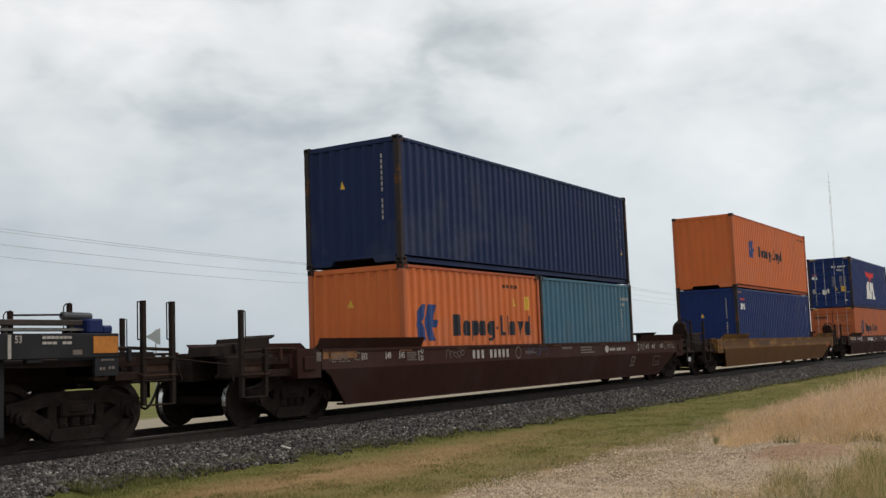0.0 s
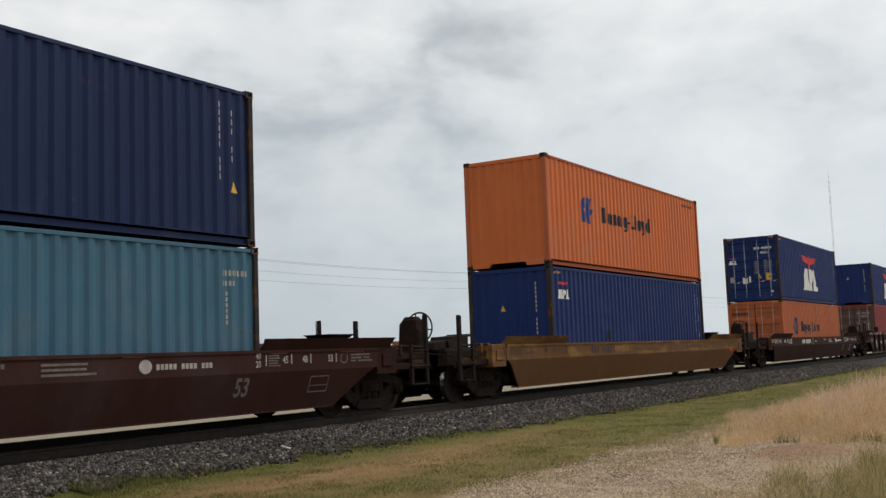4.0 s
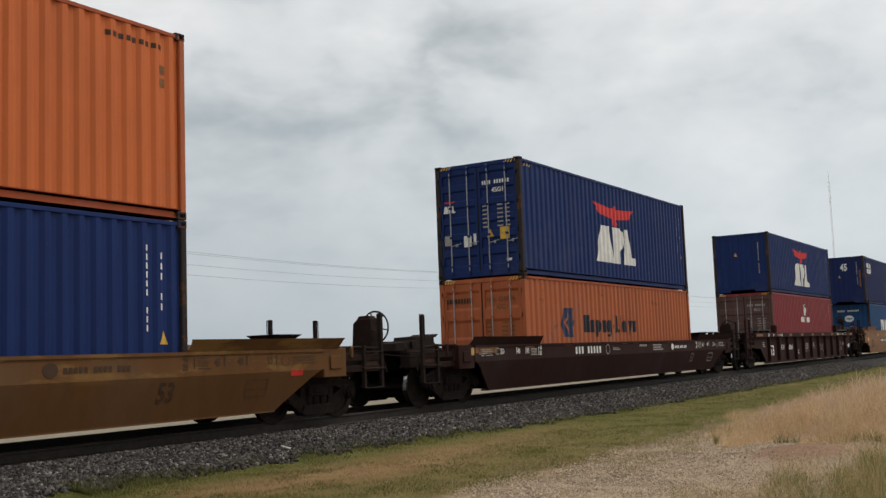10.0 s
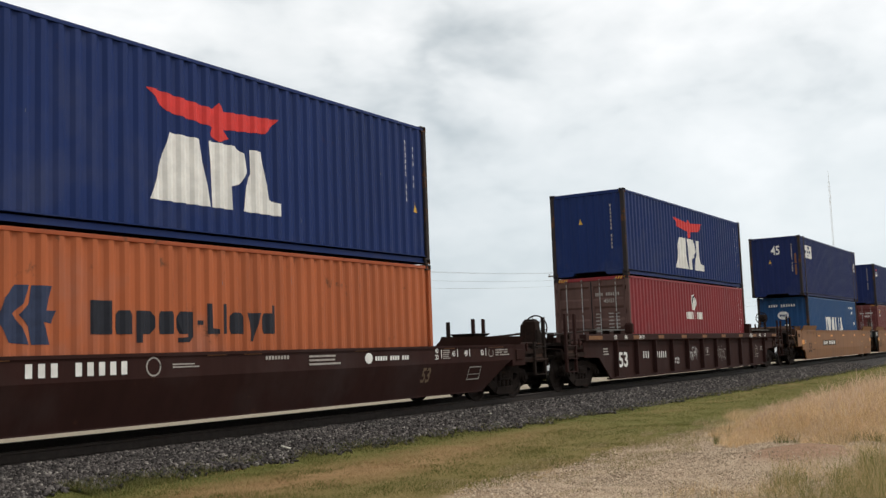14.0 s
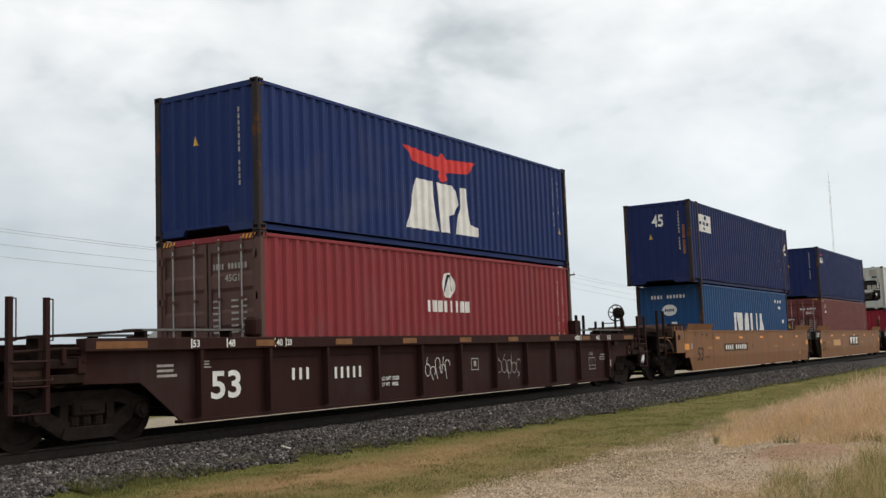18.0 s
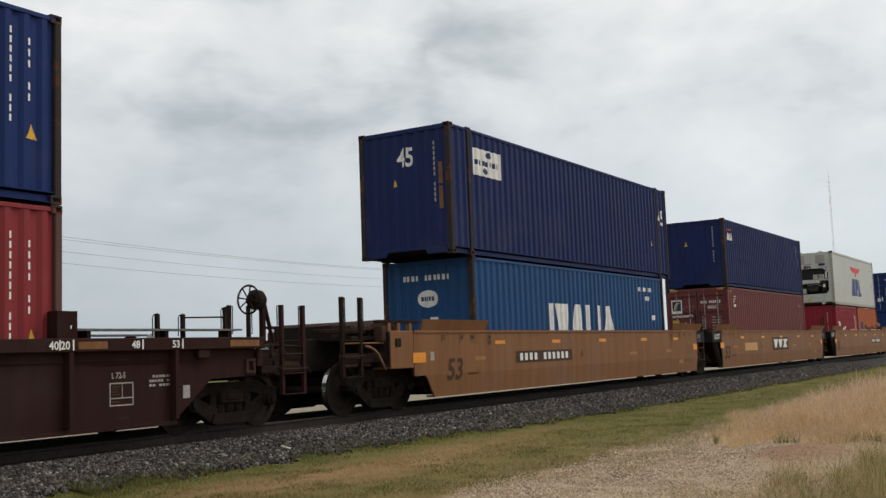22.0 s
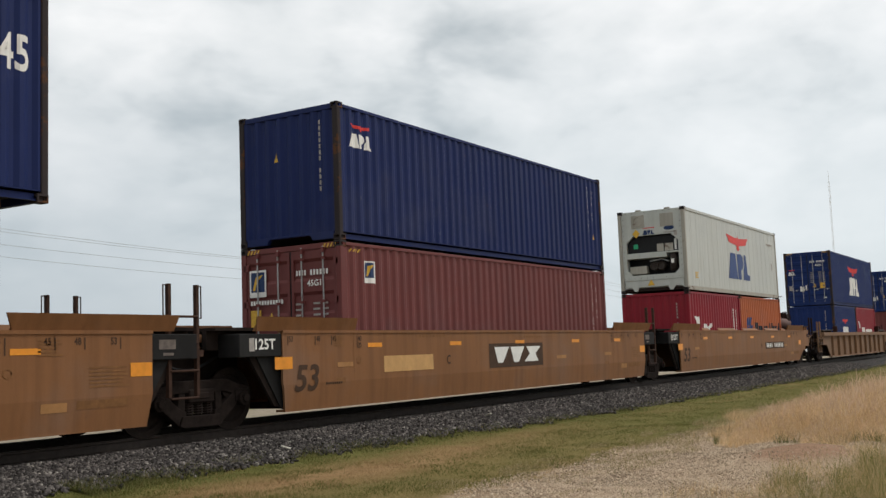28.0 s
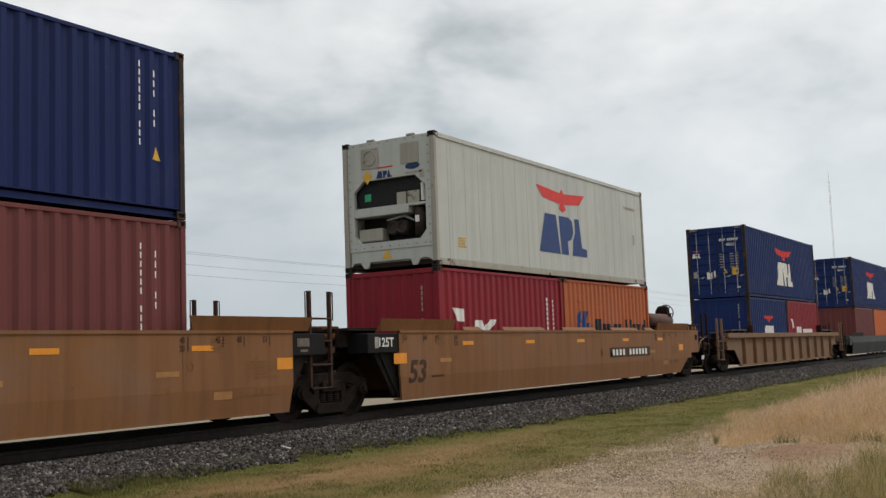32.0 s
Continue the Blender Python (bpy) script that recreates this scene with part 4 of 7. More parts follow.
def door_leaf(ob, u0, u1, H, body, ribs, rods):
    """One door leaf with folded panels, hinges and two locking rods."""
    y0, y1 = HALF - u1, HALF - u0
    z0, z1 = 0.16, H - 0.13
    prof = [(0.03, z0), (0.03, z0 + 0.06)]
    step = (z1 - z0 - 0.12) / ribs
    for i in range(ribs):
        a = z0 + 0.06 + i * step
        prof += [(0.03, a + 0.16 * step), (0.065, a + 0.26 * step), (0.065, a + 0.74 * step), (0.03, a + 0.84 * step)]
    prof += [(0.03, z1), (0.09, z1), (0.09, z0)]
    vs, n = [], len(prof)
    b = Build()
    vs = [(x, y0 + 0.012, z) for x, z in prof] + [(x, y1 - 0.012, z) for x, z in prof]
    fs = [(i, i + 1, n + i + 1, n + i) for i in range(n - 1)] + [(n - 1, 0, n, 2 * n - 1), tuple(range(n)), tuple(range(2 * n - 1, n - 1, -1))]
    b.add(vs, fs)
    b.box(0.026, 0.07, y0 + 0.012, y0 + 0.07, z0 + 0.004, z1 - 0.004)
    b.box(0.026, 0.07, y1 - 0.07, y1 - 0.012, z0 + 0.004, z1 - 0.004)
    leaf = part("door", b, body, ob)
    for u in rods:
        y = HALF - u
        part("locking_rod", Build().tube((0.0, y, 0.10), (0.0, y, H - 0.08), 0.0145, 8), M["galv"], leaf, "galvanised locking rod")
        clip = shared("rod_bracket", lambda: Build().box(-0.016, 0.035, -0.038, 0.038, -0.028, 0.028).mesh("rod_bracket", 0.005))
        for zz in (0.3, H * 0.36, H * 0.62, H - 0.3):
            part("rod_bracket", clip, body, leaf, at=pose(0, y, zz))
        keep = shared("rod_keeper", lambda: Build().box(-0.024, 0.03, -0.036, 0.036, -0.05, 0.05).mesh("rod_keeper", 0.006))
        for zz in (0.13, H - 0.15):
            part("rod_keeper", keep, body, leaf, at=pose(0, y, zz))
        hz = 0.86 + 0.05 * math.sin(u * 40)
        part("door_handle", Build().tube((-0.02, y, hz), (-0.02, y - 0.30, hz + 0.06), 0.010, 6).box(-0.026, 0.03, y - 0.19, y - 0.15, hz - 0.01, hz + 0.06), M["galv"], leaf, "galvanised handle")
    yh = y1 if u0 < 0.5 else y0
    for i in range(4):
        zz = z0 + 0.25 + i * (z1 - z0 - 0.5) / 3
        part("hinge", Build().box(0.0, 0.04, yh - 0.05, yh + 0.05, zz - 0.06, zz + 0.06), body, leaf)
    return leaf


SIDES = []


def container(s0, z0, L, H, body, label, end="plain", group="containers on the train", doors=None, ribs=5, inner=0.0):
    SIDES.append(None)
    ob = thing("shipping_container", label, "container", group, at=pose(s0, 0, z0))
    MOVING.append((ob, s0, z0))
    own = body in (M["orange"], M["orange_old"], M["red"], M["crimson"], M["maroon"])
    post = M["orange_old"] if body is M["orange"] else body if own else M["post"]
    post = doors if doors else post
    low_rail = M["orange_rust"] if body in (M["orange"], M["orange_old"]) else body
    zt, zb = H - 0.088, 0.16
    key = (round(L, 2), round(H, 2))
    near = shared(("side", key), lambda: corrugated(CUT, L - CUT, zb, zt, lambda u, d, z: (u, -1.200 + d, z), 0.06).mesh("side_panel"))
    ob_side = part("side_panel", near, body, ob)
    SIDES[-1] = (ob_side, L, H)
    part("side_panel", shared(("far", key), lambda: corrugated(CUT, L - CUT, zb, zt, lambda u, d, z: (u, 1.200 - d, z), 0.06).mesh("side_panel")), body, ob)
    part("roof", shared(("roof", key), lambda: Build().box(0.05, L - 0.05, -1.15, 1.15, H - 0.06, H - 0.03).mesh("roof")), body, ob)
    part("floor", shared(("floor", key), lambda: floor_shape(L)), M["under"], ob)
    for y in (-1.178, 1.178):
        part("top_rail", shared(("top", key), lambda: Build().box(0.09, L - 0.09, -0.03, 0.03, H - 0.092, H - 0.03).mesh("top_rail", 0.006)), M["orange_rust"] if body in (M["orange"], M["orange_old"]) else body, ob, at=pose(0, y, 0))
        part("bottom_rail", shared(("bot", key), lambda: Build().prism(((-0.02, 0.166), (0.04, 0.166), (0.04, 0.022), (-0.018, 0.022), (-0.018, 0.034), (0.028, 0.034), (0.028, 0.152), (-0.02, 0.152)), "yz", 0.09, L - 0.09).mesh("bottom_rail")), low_rail, ob, at=pose(0, y, 0) if y < 0 else pose(L, y, 0, 0, 0, 180))
    spots = [0.0, L] if not inner else [0.0, inner, L - inner, L]
    cast = shared("casting", casting_mesh)
    for x in spots:
        for y in (-1, 1):
            if x in (0.0, L):
                cx = 0.089 if x == 0.0 else L - 0.089
                px = 0.055 if x == 0.0 else L - 0.055
            else:
                cx = px = x
            p = part("corner_post", shared(("post", H), lambda: Build().box(-0.055, 0.055, -0.062, 0.062, 0.1, H - 0.1).mesh("corner_post", 0.012)), post, ob, "worn corner post", at=pose(px, y * (HALF - 0.064), 0))
            for zz in (0.0, H - 0.118):
                part("corner_casting", cast, M["post"], p, at=pose(cx - px, y * (HALF - 0.081) - y * (HALF - 0.064), zz))
    # far end: a folded wall
    part("end_panel", shared(("endfar", H), lambda: corrugated(0.13, 2.308, zb, zt, lambda u, d, z: (-0.022 - d, HALF - u, z), -0.10).mesh("end_panel")), body, ob, at=pose(L, 0, 0))
    hd = shared(("header", H), lambda: Build().box(0.015, 0.1, -1.06, 1.06, H - 0.125, H - 0.02).mesh("header", 0.008))
    part("header", hd, body, ob)
    part("header", hd, body, ob, at=pose(L, 0, 0, 0, 0, 180))
    sill = shared(("sill",), lambda: Build().prism(((-1.06, 0.03), (-0.56, 0.03), (-0.50, 0.13), (0.50, 0.13), (0.56, 0.03), (1.06, 0.03), (1.06, 0.17), (-1.06, 0.17)), "yz", 0.02, 0.12).mesh("end_sill", 0.006))
    full = shared(("sill2",), lambda: Build().box(0.02, 0.12, -1.06, 1.06, 0.02, 0.16).mesh("end_sill", 0.008))
    part("end_sill", sill if end == "plain" else full, body, ob)
    part("end_sill", full, body, ob, at=pose(L, 0, 0, 0, 0, 180))
    if end == "plain":
        ob_end = part("end_panel", shared(("end", H), lambda: corrugated(0.13, 2.308, zb, zt, lambda u, d, z: (0.022 + d, HALF - u, z), 0.10).mesh("end_panel")), body, ob)
    elif end == "door":
        dm = doors or body
        ob_end = door_leaf(ob, 0.125, 1.21, H, dm, ribs, (0.42, 0.93))
        ob_end2 = door_leaf(ob, 1.228, 2.313, H, dm, ribs, (1.51, 2.02))
        f = Flat()
        for k in range(4):
            for a in (0.16 + 0.08 * k, 2.02 + 0.08 * k):
                f.poly(((a, H - 0.115), (a + 0.035, H - 0.115), (a + 0.075, H - 0.035), (a + 0.04, H - 0.035)))
        f.lay("height_mark", lambda u, v: Vector((0.011, HALF - u, v)), (), M["decal_yellow"], ob_end, "yellow height marks")
        part("door_gasket", Build().box(0.04, 0.08, -0.025, 0.025, 0.16, H - 0.13), M["black"], ob)
        return ob, ob_side, ob_end, ob_end2
    else:
        ob_end = None
    return ob, ob_side, ob_end, None


def scuffs(side, L, H, seed, n=6):
    """Scrapes and chips along the outer folds of a side."""
    r = random.Random(seed)
    base = side_place(0)
    for i in range(n):
        k = r.randrange(2, int((L - 0.5) / PITCH) - 1)
        u = CUT + k * PITCH + r.uniform(0.004, 0.05)
        v = r.uniform(0.3, H - 0.5)
        h = r.choice((0.02, 0.03, 0.05, 0.08, 0.14)) * r.uniform(0.7, 1.2)
        w = r.uniform(0.006, 0.016)
        f = Flat().poly(((u, v), (u + w, v + 0.02), (u + w * 0.8, v + h * 0.7), (u + w * 0.3, v + h)))
        f.lay("scuff_mark", lambda a, b: base(a, b) - Vector((0, 0.001, 0)), folds(CUT, 13.6), M["scuff"], side)


def floor_shape(L):
    b = Build().box(0.10, L - 0.10, -1.15, 1.15, 0.12, 0.15)
    return b.mesh("floor")


def on_side(fig, name, mat, side, label=""):
    return fig.lay(name, side_place(0), folds(CUT, 13.6), M[mat], side, label)


def on_end(fig, name, mat, end, label=""):
    return fig.lay(name, end_place, folds(0.13, 2.308), M[mat], end, label)


def on_door(fig, name, mat, leaf, label="", lift=0.0):
    return fig.lay(name, lambda u, v: door_place(u, v) - Vector((lift, 0, 0)), (), M[mat], leaf, label)


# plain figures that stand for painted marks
def wings(u, v, w, h):
    """A spread red figure, w wide, its top edge at v."""
    f = Flat()
    f.poly(((u, v), (u + 0.47 * w, v - 0.16 * h), (u + 0.47 * w, v - 0.64 * h), (u + 0.13 * w, v - 0.50 * h)))
    f.poly(((u + w, v - 0.02 * h), (u + 0.88 * w, v - 0.50 * h), (u + 0.55 * w, v - 0.64 * h), (u + 0.55 * w, v - 0.16 * h)))
    f.poly(((u + 0.47 * w, v - 0.16 * h), (u + 0.51 * w, v + 0.04 * h), (u + 0.55 * w, v - 0.16 * h), (u + 0.55 * w, v - 0.64 * h), (u + 0.59 * w, v - 0.85 * h), (u + 0.51 * w, v - h), (u + 0.44 * w, v - 0.83 * h), (u + 0.47 * w, v - 0.62 * h)))
    return f


def three_blocks(u, v0, v1, w):
    """Three heavy leaning blocks of a painted name."""
    h = v1 - v0
    f = Flat()
    for block in (((0.0, 0.0), (0.13, 1.0), (0.35, 1.0), (0.42, 0.0)),
                  ((0.445, 0.0), (0.41, 1.0), (0.61, 1.0), (0.69, 0.91), (0.71, 0.62), (0.66, 0.42), (0.585, 0.36), (0.59, 0.0)),
                  ((0.68, 0.0), (0.70, 0.40), (0.75, 0.62), (0.745, 1.0), (0.84, 1.0), (0.89, 0.24), (1.0, 0.20), (1.0, 0.0))):
        f.poly([(u + a * w, v0 + b * h) for a, b in block])
    return f


def swift_mark(u, v0, v1):
    """A blue double fin, as a plain shape."""
    h = v1 - v0
    w = 1.15 * h
    f = Flat()
    f.poly(((u + 0.02 * w, v0 + 0.42 * h), (u + 0.12 * w, v0 + 0.78 * h), (u + 0.30 * w, v1), (u + 0.52 * w, v1), (u + 0.42 * w, v0 + 0.68 * h), (u + 0.26 * w, v0 + 0.52 * h), (u + 0.40 * w, v0 + 0.30 * h), (u + 0.52 * w, v0), (u + 0.18 * w, v0 + 0.04 * h)))
    f.poly(((u + 0.58 * w, v1), (u + 0.94 * w, v1), (u + 0.82 * w, v0 + 0.58 * h), (u + 1.0 * w, v0 + 0.58 * h), (u + 0.92 * w, v0 + 0.36 * h), (u + 0.76 * w, v0 + 0.38 * h), (u + 0.90 * w, v0), (u + 0.58 * w, v0), (u + 0.50 * w, v0 + 0.30 * h), (u + 0.36 * w, v0 + 0.50 * h), (u + 0.52 * w, v0 + 0.70 * h)))
    return f


# plain blocks: width of the cell, and outlines in it (height 1, line at 0)
BLOCKS = {
    "T": (0.92, (((0.0, 0.0), (0.0, 1.0), (0.76, 1.0), (0.76, 0.0)),)),
    "x": (0.80, (((0.06, 0.0), (0.0, 0.2), (0.02, 0.6), (0.14, 0.72), (0.56, 0.72), (0.66, 0.6), (0.66, 0.0)),)),
    "p": (0.84, (((0.0, -0.26), (0.0, 0.72), (0.56, 0.72), (0.70, 0.52), (0.70, 0.2), (0.54, 0.0), (0.2, 0.0), (0.2, -0.26)),)),
    "g": (0.84, (((0.12, 0.0), (0.0, 0.2), (0.0, 0.52), (0.14, 0.72), (0.70, 0.72), (0.70, -0.1), (0.56, -0.26), (0.06, -0.26), (0.06, -0.12), (0.5, -0.10), (0.5, 0.0)),)),
    "y": (0.78, (((0.0, 0.72), (0.26, 0.0), (0.14, -0.26), (0.34, -0.26), (0.70, 0.72)),)),
    "d": (0.84, (((0.12, 0.0), (0.0, 0.2), (0.0, 0.52), (0.14, 0.72), (0.5, 0.72), (0.5, 1.0), (0.70, 1.0), (0.70, 0.0)),)),
    "l": (0.72, (((0.0, 0.0), (0.0, 1.0), (0.2, 1.0), (0.22, 0.2), (0.58, 0.16), (0.58, 0.0)),)),
    "i": (0.34, (((0.0, 0.0), (0.0, 1.0), (0.2, 1.0), (0.2, 0.0)),)),
    "a": (1.0, (((0.0, 0.0), (0.28, 1.0), (0.58, 1.0), (0.86, 0.0)),)),
    "v": (0.90, (((0.20, 0.0), (0.02, 1.0), (0.78, 1.0), (0.56, 0.0)),)),
    "b": (0.80, (((0.1, 0.0), (0.1, 1.0), (0.56, 1.0), (0.56, 0.0)),)),
    "-": (0.48, (((0.0, 0.30), (0.0, 0.44), (0.34, 0.44), (0.34, 0.30)),)),
}
LONG_NAME = "Txpxg-lixyd"


def name_bars(u0, u1, v0, h, cells):
    """Plain blocks for the letters of a painted name."""
    f = Flat()
    k = (u1 - u0) / sum(BLOCKS[c][0] for c in cells)
    u = u0
    for c in cells:
        wide, shapes = BLOCKS[c]
        for pts in shapes:
            f.poly([(u + a * k, v0 + b * h) for a, b in pts])
        u += wide * k
    return f


def serial_end(end, z1, n=11, u=1.95, w=0.042):
    on_end(Flat().column(u, u + w, z1 - n * 0.115, z1, n, 0.28, (4,)), "serial_bars", "decal_dim", end)


def warn_end(end, u, v, mat="decal_yellow"):
    on_end(Flat().poly(((u, v), (u + 0.14, v), (u + 0.07, v + 0.17))), "warning_label", mat, end, "yellow warning triangle")


def side_codes(side, L, z1, mat="decal_dim", n=10):
    f = Flat()
    f.column(L - 0.80, L - 0.76, z1 - n * 0.13, z1, n, 0.3, (3,))
    f.column(L - 0.52, L - 0.48, z1 - n * 0.10, z1 - 0.1, n - 4, 0.35, (2,))
    on_side(f, "serial_bars", mat, side)
    on_side(Flat().poly(((L - 0.55, z1 - 1.45), (L - 0.36, z1 - 1.45), (L - 0.455, z1 - 1.24))), "warning_label", "decal_yellow", side, "yellow warning triangle")


def stripes(ob, H):
    """Black and yellow height warning marks at the top corners."""
    f = Flat()
    for i in range(4):
        f.poly(((0.30 + i * 0.09, H - 0.20), (0.34 + i * 0.09, H - 0.20), (0.39 + i * 0.09, H - 0.14), (0.35 + i * 0.09, H - 0.14)))
    on_side(f, "height_mark", "decal_yellow", ob, "yellow height marks")


def door_writing(l1, l2, H, mat="decal_white", dim="decal_dim"):
    f = Flat().bars(1.36, 1.62, H - 0.60, H - 0.50, 4, 0.4).bars(1.70, 2.22, H - 0.60, H - 0.50, 7, 0.4, (6,))
    on_door(f, "serial_bars", mat, l2)
    on_door(Flat().fit("45G1", 1.62, 1.95, H - 0.81, H - 0.69), "size_code", mat, l2)
    f = Flat()
    for i in range(6):
        z = H - 1.15 - i * 0.105
        f.rect(1.34, 1.46 + 0.05 * (i % 2), z, z + 0.036)
        f.rect(1.76, 1.92, z, z + 0.036).rect(1.98, 2.11, z, z + 0.036)
    on_door(f, "small_print_bars", dim, l2)


HC, STD, L40, L20, L45 = 2.896, 2.591, 12.10, 6.035, 13.62
BED = 0.17


def load_train():
    # first car: two short boxes below, a long navy one above
    o, s, e, _ = container(17.27, BED, L20, STD, M["orange"], "bright orange corrugated 20-foot container with a blue mark")
    on_side(swift_mark(0.42, 1.02, 1.77), "painted_mark", "decal_blue", s, "blue painted mark")
    on_side(name_bars(1.90, 5.55, 1.12, 0.46, LONG_NAME), "painted_name", "decal_dark", s, "dark painted name blocks")
    on_side(Flat().rect(5.28, 5.46, 1.72, 2.04), "label_plate", "decal_yellow", s, "yellow label")
    on_side(Flat().poly(((4.62, 1.80), (4.82, 1.80), (4.72, 2.02))), "warning_label", "decal_yellow", s)
    on_side(Flat().bars(4.2, 4.9, 2.22, 2.30, 6), "serial_bars", "decal_brown", s)
    warn_end(e, 1.02, 1.75)
    o, s, e, _ = container(23.37, BED, L20, STD, M["teal"], "faded teal-blue corrugated 20-foot container")
    on_side(Flat().bars(5.22, 5.78, 2.10, 2.19, 8, 0.4).bars(5.22, 5.50, 1.94, 2.02, 4, 0.4).column(5.30, 5.345, 1.30, 1.85, 6, 0.3), "serial_bars", "decal_dim", s)
    o, s, e, _ = container(17.24, BED + STD + 0.01, L40, STD, M["navy_worn"], "dull navy corrugated 40-foot container on top of two")
    serial_end(e, 2.25, 12)
    warn_end(e, 0.92, 1.62)
    side_codes(s, L40, 2.30)

    # second car
    o, s, e, _ = container(40.36, BED, L40, HC, M["navy"], "navy blue tall 40-foot container with a small white name")
    on_side(three_blocks(0.42, 2.05, 2.29, 0.74), "painted_name", "decal_white", s, "white painted blocks")
    on_side(wings(0.46, 2.50, 0.66, 0.13), "painted_mark", "decal_red", s, "red painted figure")
    serial_end(e, 2.50, 12)
    warn_end(e, 0.95, 1.78)
    side_codes(s, L40, 2.48, "decal_white")
    stripes(s, HC)
    on_side(Flat().rect(3.47, 3.75, 0.98, 1.22), "repair_patch", "navy_dark", s, "dark repair patch")
    o, s, e, _ = container(40.36, BED + HC + 0.01, L40, HC, M["orange"], "orange tall 40-foot container with a blue mark")
    on_side(swift_mark(2.10, 1.27, 1.99), "painted_mark", "decal_blue", s, "blue painted mark")
    on_side(name_bars(3.55, 7.42, 1.38, 0.45, LONG_NAME), "painted_name", "decal_dark", s, "dark painted name blocks")
    on_side(Flat().rect(11.60, 11.72, 2.18, 2.32).rect(11.60, 11.72, 1.98, 2.12), "label_plate", "decal_rust", s, "faded amber label")
    on_side(Flat().bars(10.6, 11.7, 2.55, 2.63, 9, 0.35), "serial_bars", "decal_brown", s)

    # third car
    o, s, a, b = container(63.57, BED, L40, STD, M["orange_old"], "worn orange 40-foot container with closed doors", "door", ribs=3)
    on_side(swift_mark(1.98, 1.05, 1.82), "painted_mark", "decal_slate", s, "faded dark blue painted mark")
    on_side(name_bars(3.42, 7.30, 1.18, 0.47, LONG_NAME), "painted_name", "decal_dark", s, "dark painted name blocks")
    on_door(Flat().bars(0.2, 0.95, 1.98, 2.1, 9), "painted_name", "decal_brown", a)
    door_writing(a, b, STD, "decal_rust", "decal_rust")
    o, s, a, b = container(63.56, BED + STD + 0.01, L40, HC, M["navy"], "navy blue tall 40-foot container with closed doors", "door", ribs=6)
    on_side(wings(4.46, 2.25, 2.95, 0.62), "painted_mark", "decal_red", s, "red painted figure")
    on_side(three_blocks(4.52, 0.57, 1.62, 2.92), "painted_name", "decal_white", s, "three large white painted blocks")
    side_codes(s, L40, 2.5, "decal_white")
    marked_doors(a, b, HC)
    stripes(s, HC)

    # fourth car
    o, s, a, b = container(86.57, BED, L40, HC, M["red"], "faded red tall 40-foot container with grimy doors", "door", doors=M["grime_red"], ribs=4)
    on_side(Flat().disc(5.97, 2.19, 0.27, 0.27), "painted_disc", "decal_white", s, "white painted disc")
    on_side_raised(Flat().poly(((5.80, 2.05), (5.86, 2.05), (5.96, 2.36), (6.0, 2.36), (6.06, 2.08), (6.14, 2.08), (6.03, 2.42), (5.93, 2.42))), "disc_figure", "decal_dark", s)
    on_side(name_bars(5.09, 6.87, 1.62, 0.24, "bbbbbbbb"), "painted_name", "decal_white", s, "white painted name blocks")
    side_codes(s, L40, 2.5, "decal_white", 11)
    door_writing(a, b, HC, "decal_dim", "decal_dim")
    o, s, e, _ = container(86.56, BED + HC + 0.01, L40, STD, M["navy"], "navy blue 40-foot container with a large white name")
    on_side(wings(4.42, 2.12, 2.92, 0.62), "painted_mark", "decal_red", s, "red painted figure")
    on_side(three_blocks(4.47, 0.42, 1.47, 2.88), "painted_name", "decal_white", s, "three large white painted blocks")
    serial_end(e, 2.15, 12)
    warn_end(e, 0.92, 1.60)
    side_codes(s, L40, 2.28, "decal_white")

    # the articulated car, first well
    o, s, e, _ = container(109.55, BED, L40, HC, M["sea"], "sea blue tall 40-foot container half hidden in its well")
    on_side(name_bars(3.85, 8.20, 0.75, 1.17, "ivalia"), "painted_name", "decal_white", s, "large white painted name blocks")
    on_side(Flat().bars(10.05, 11.25, 2.42, 2.54, 7, 0.5).bars(10.6, 11.0, 2.15, 2.27, 2, 0.4).rect(11.1, 11.3, 1.55, 1.7), "serial_bars", "decal_white", s)
    on_end(Flat().bars(0.55, 1.85, 2.42, 2.54, 11, 0.4, (4,)), "serial_bars", "decal_white", e)
    on_end(Flat().disc(1.22, 2.0, 0.27, 0.20), "painted_disc", "decal_white", e, "white painted oval")
    Flat().bars(1.05, 1.4, 1.95, 2.05, 5).lay("disc_bars", lambda u, v: end_place(u, v) - Vector((0.004, 0, 0)), folds(0.13, 2.308), M["decal_navy"], e)
    on_end(Flat().rect(1.28, 1.48, 1.38, 1.58), "label_plate", "decal_white", e)
    o, s, e, _ = container(108.75, BED + HC + 0.01, L45, HC, M["navy2"], "dark navy 45-foot container overhanging the one below", inner=0.86)
    on_end(Flat().fit("45", 1.04, 1.45, 2.02, 2.46), "length_number", "decal_white", e)
    warn_end(e, 0.90, 1.60)
    serial_end(e, 2.52, 12, 1.98, 0.05)
    on_end(Flat().rect(2.13, 2.21, 1.55, 2.03).rect(2.13, 2.21, 1.00, 1.5), "reflector_strip", "decal_rust", e)
    on_side(Flat().rect(1.10, 2.36, 1.86, 2.48), "sticker", "decal_white", s, "white sticker with dark spots")
    f = Flat().bars(1.16, 2.3, 2.10, 2.22, 7, 0.35)
    f.disc(1.82, 2.37, 0.13, 0.08, 12).disc(1.62, 1.98, 0.13, 0.08, 12)
    on_side_raised(f, "sticker_figures", "decal_navy", s)
    on_side(Flat().fit("45", 12.86, 13.34, 1.70, 2.20), "length_number", "decal_white", s)
    side_codes(s, L45 - 0.95, 2.45)

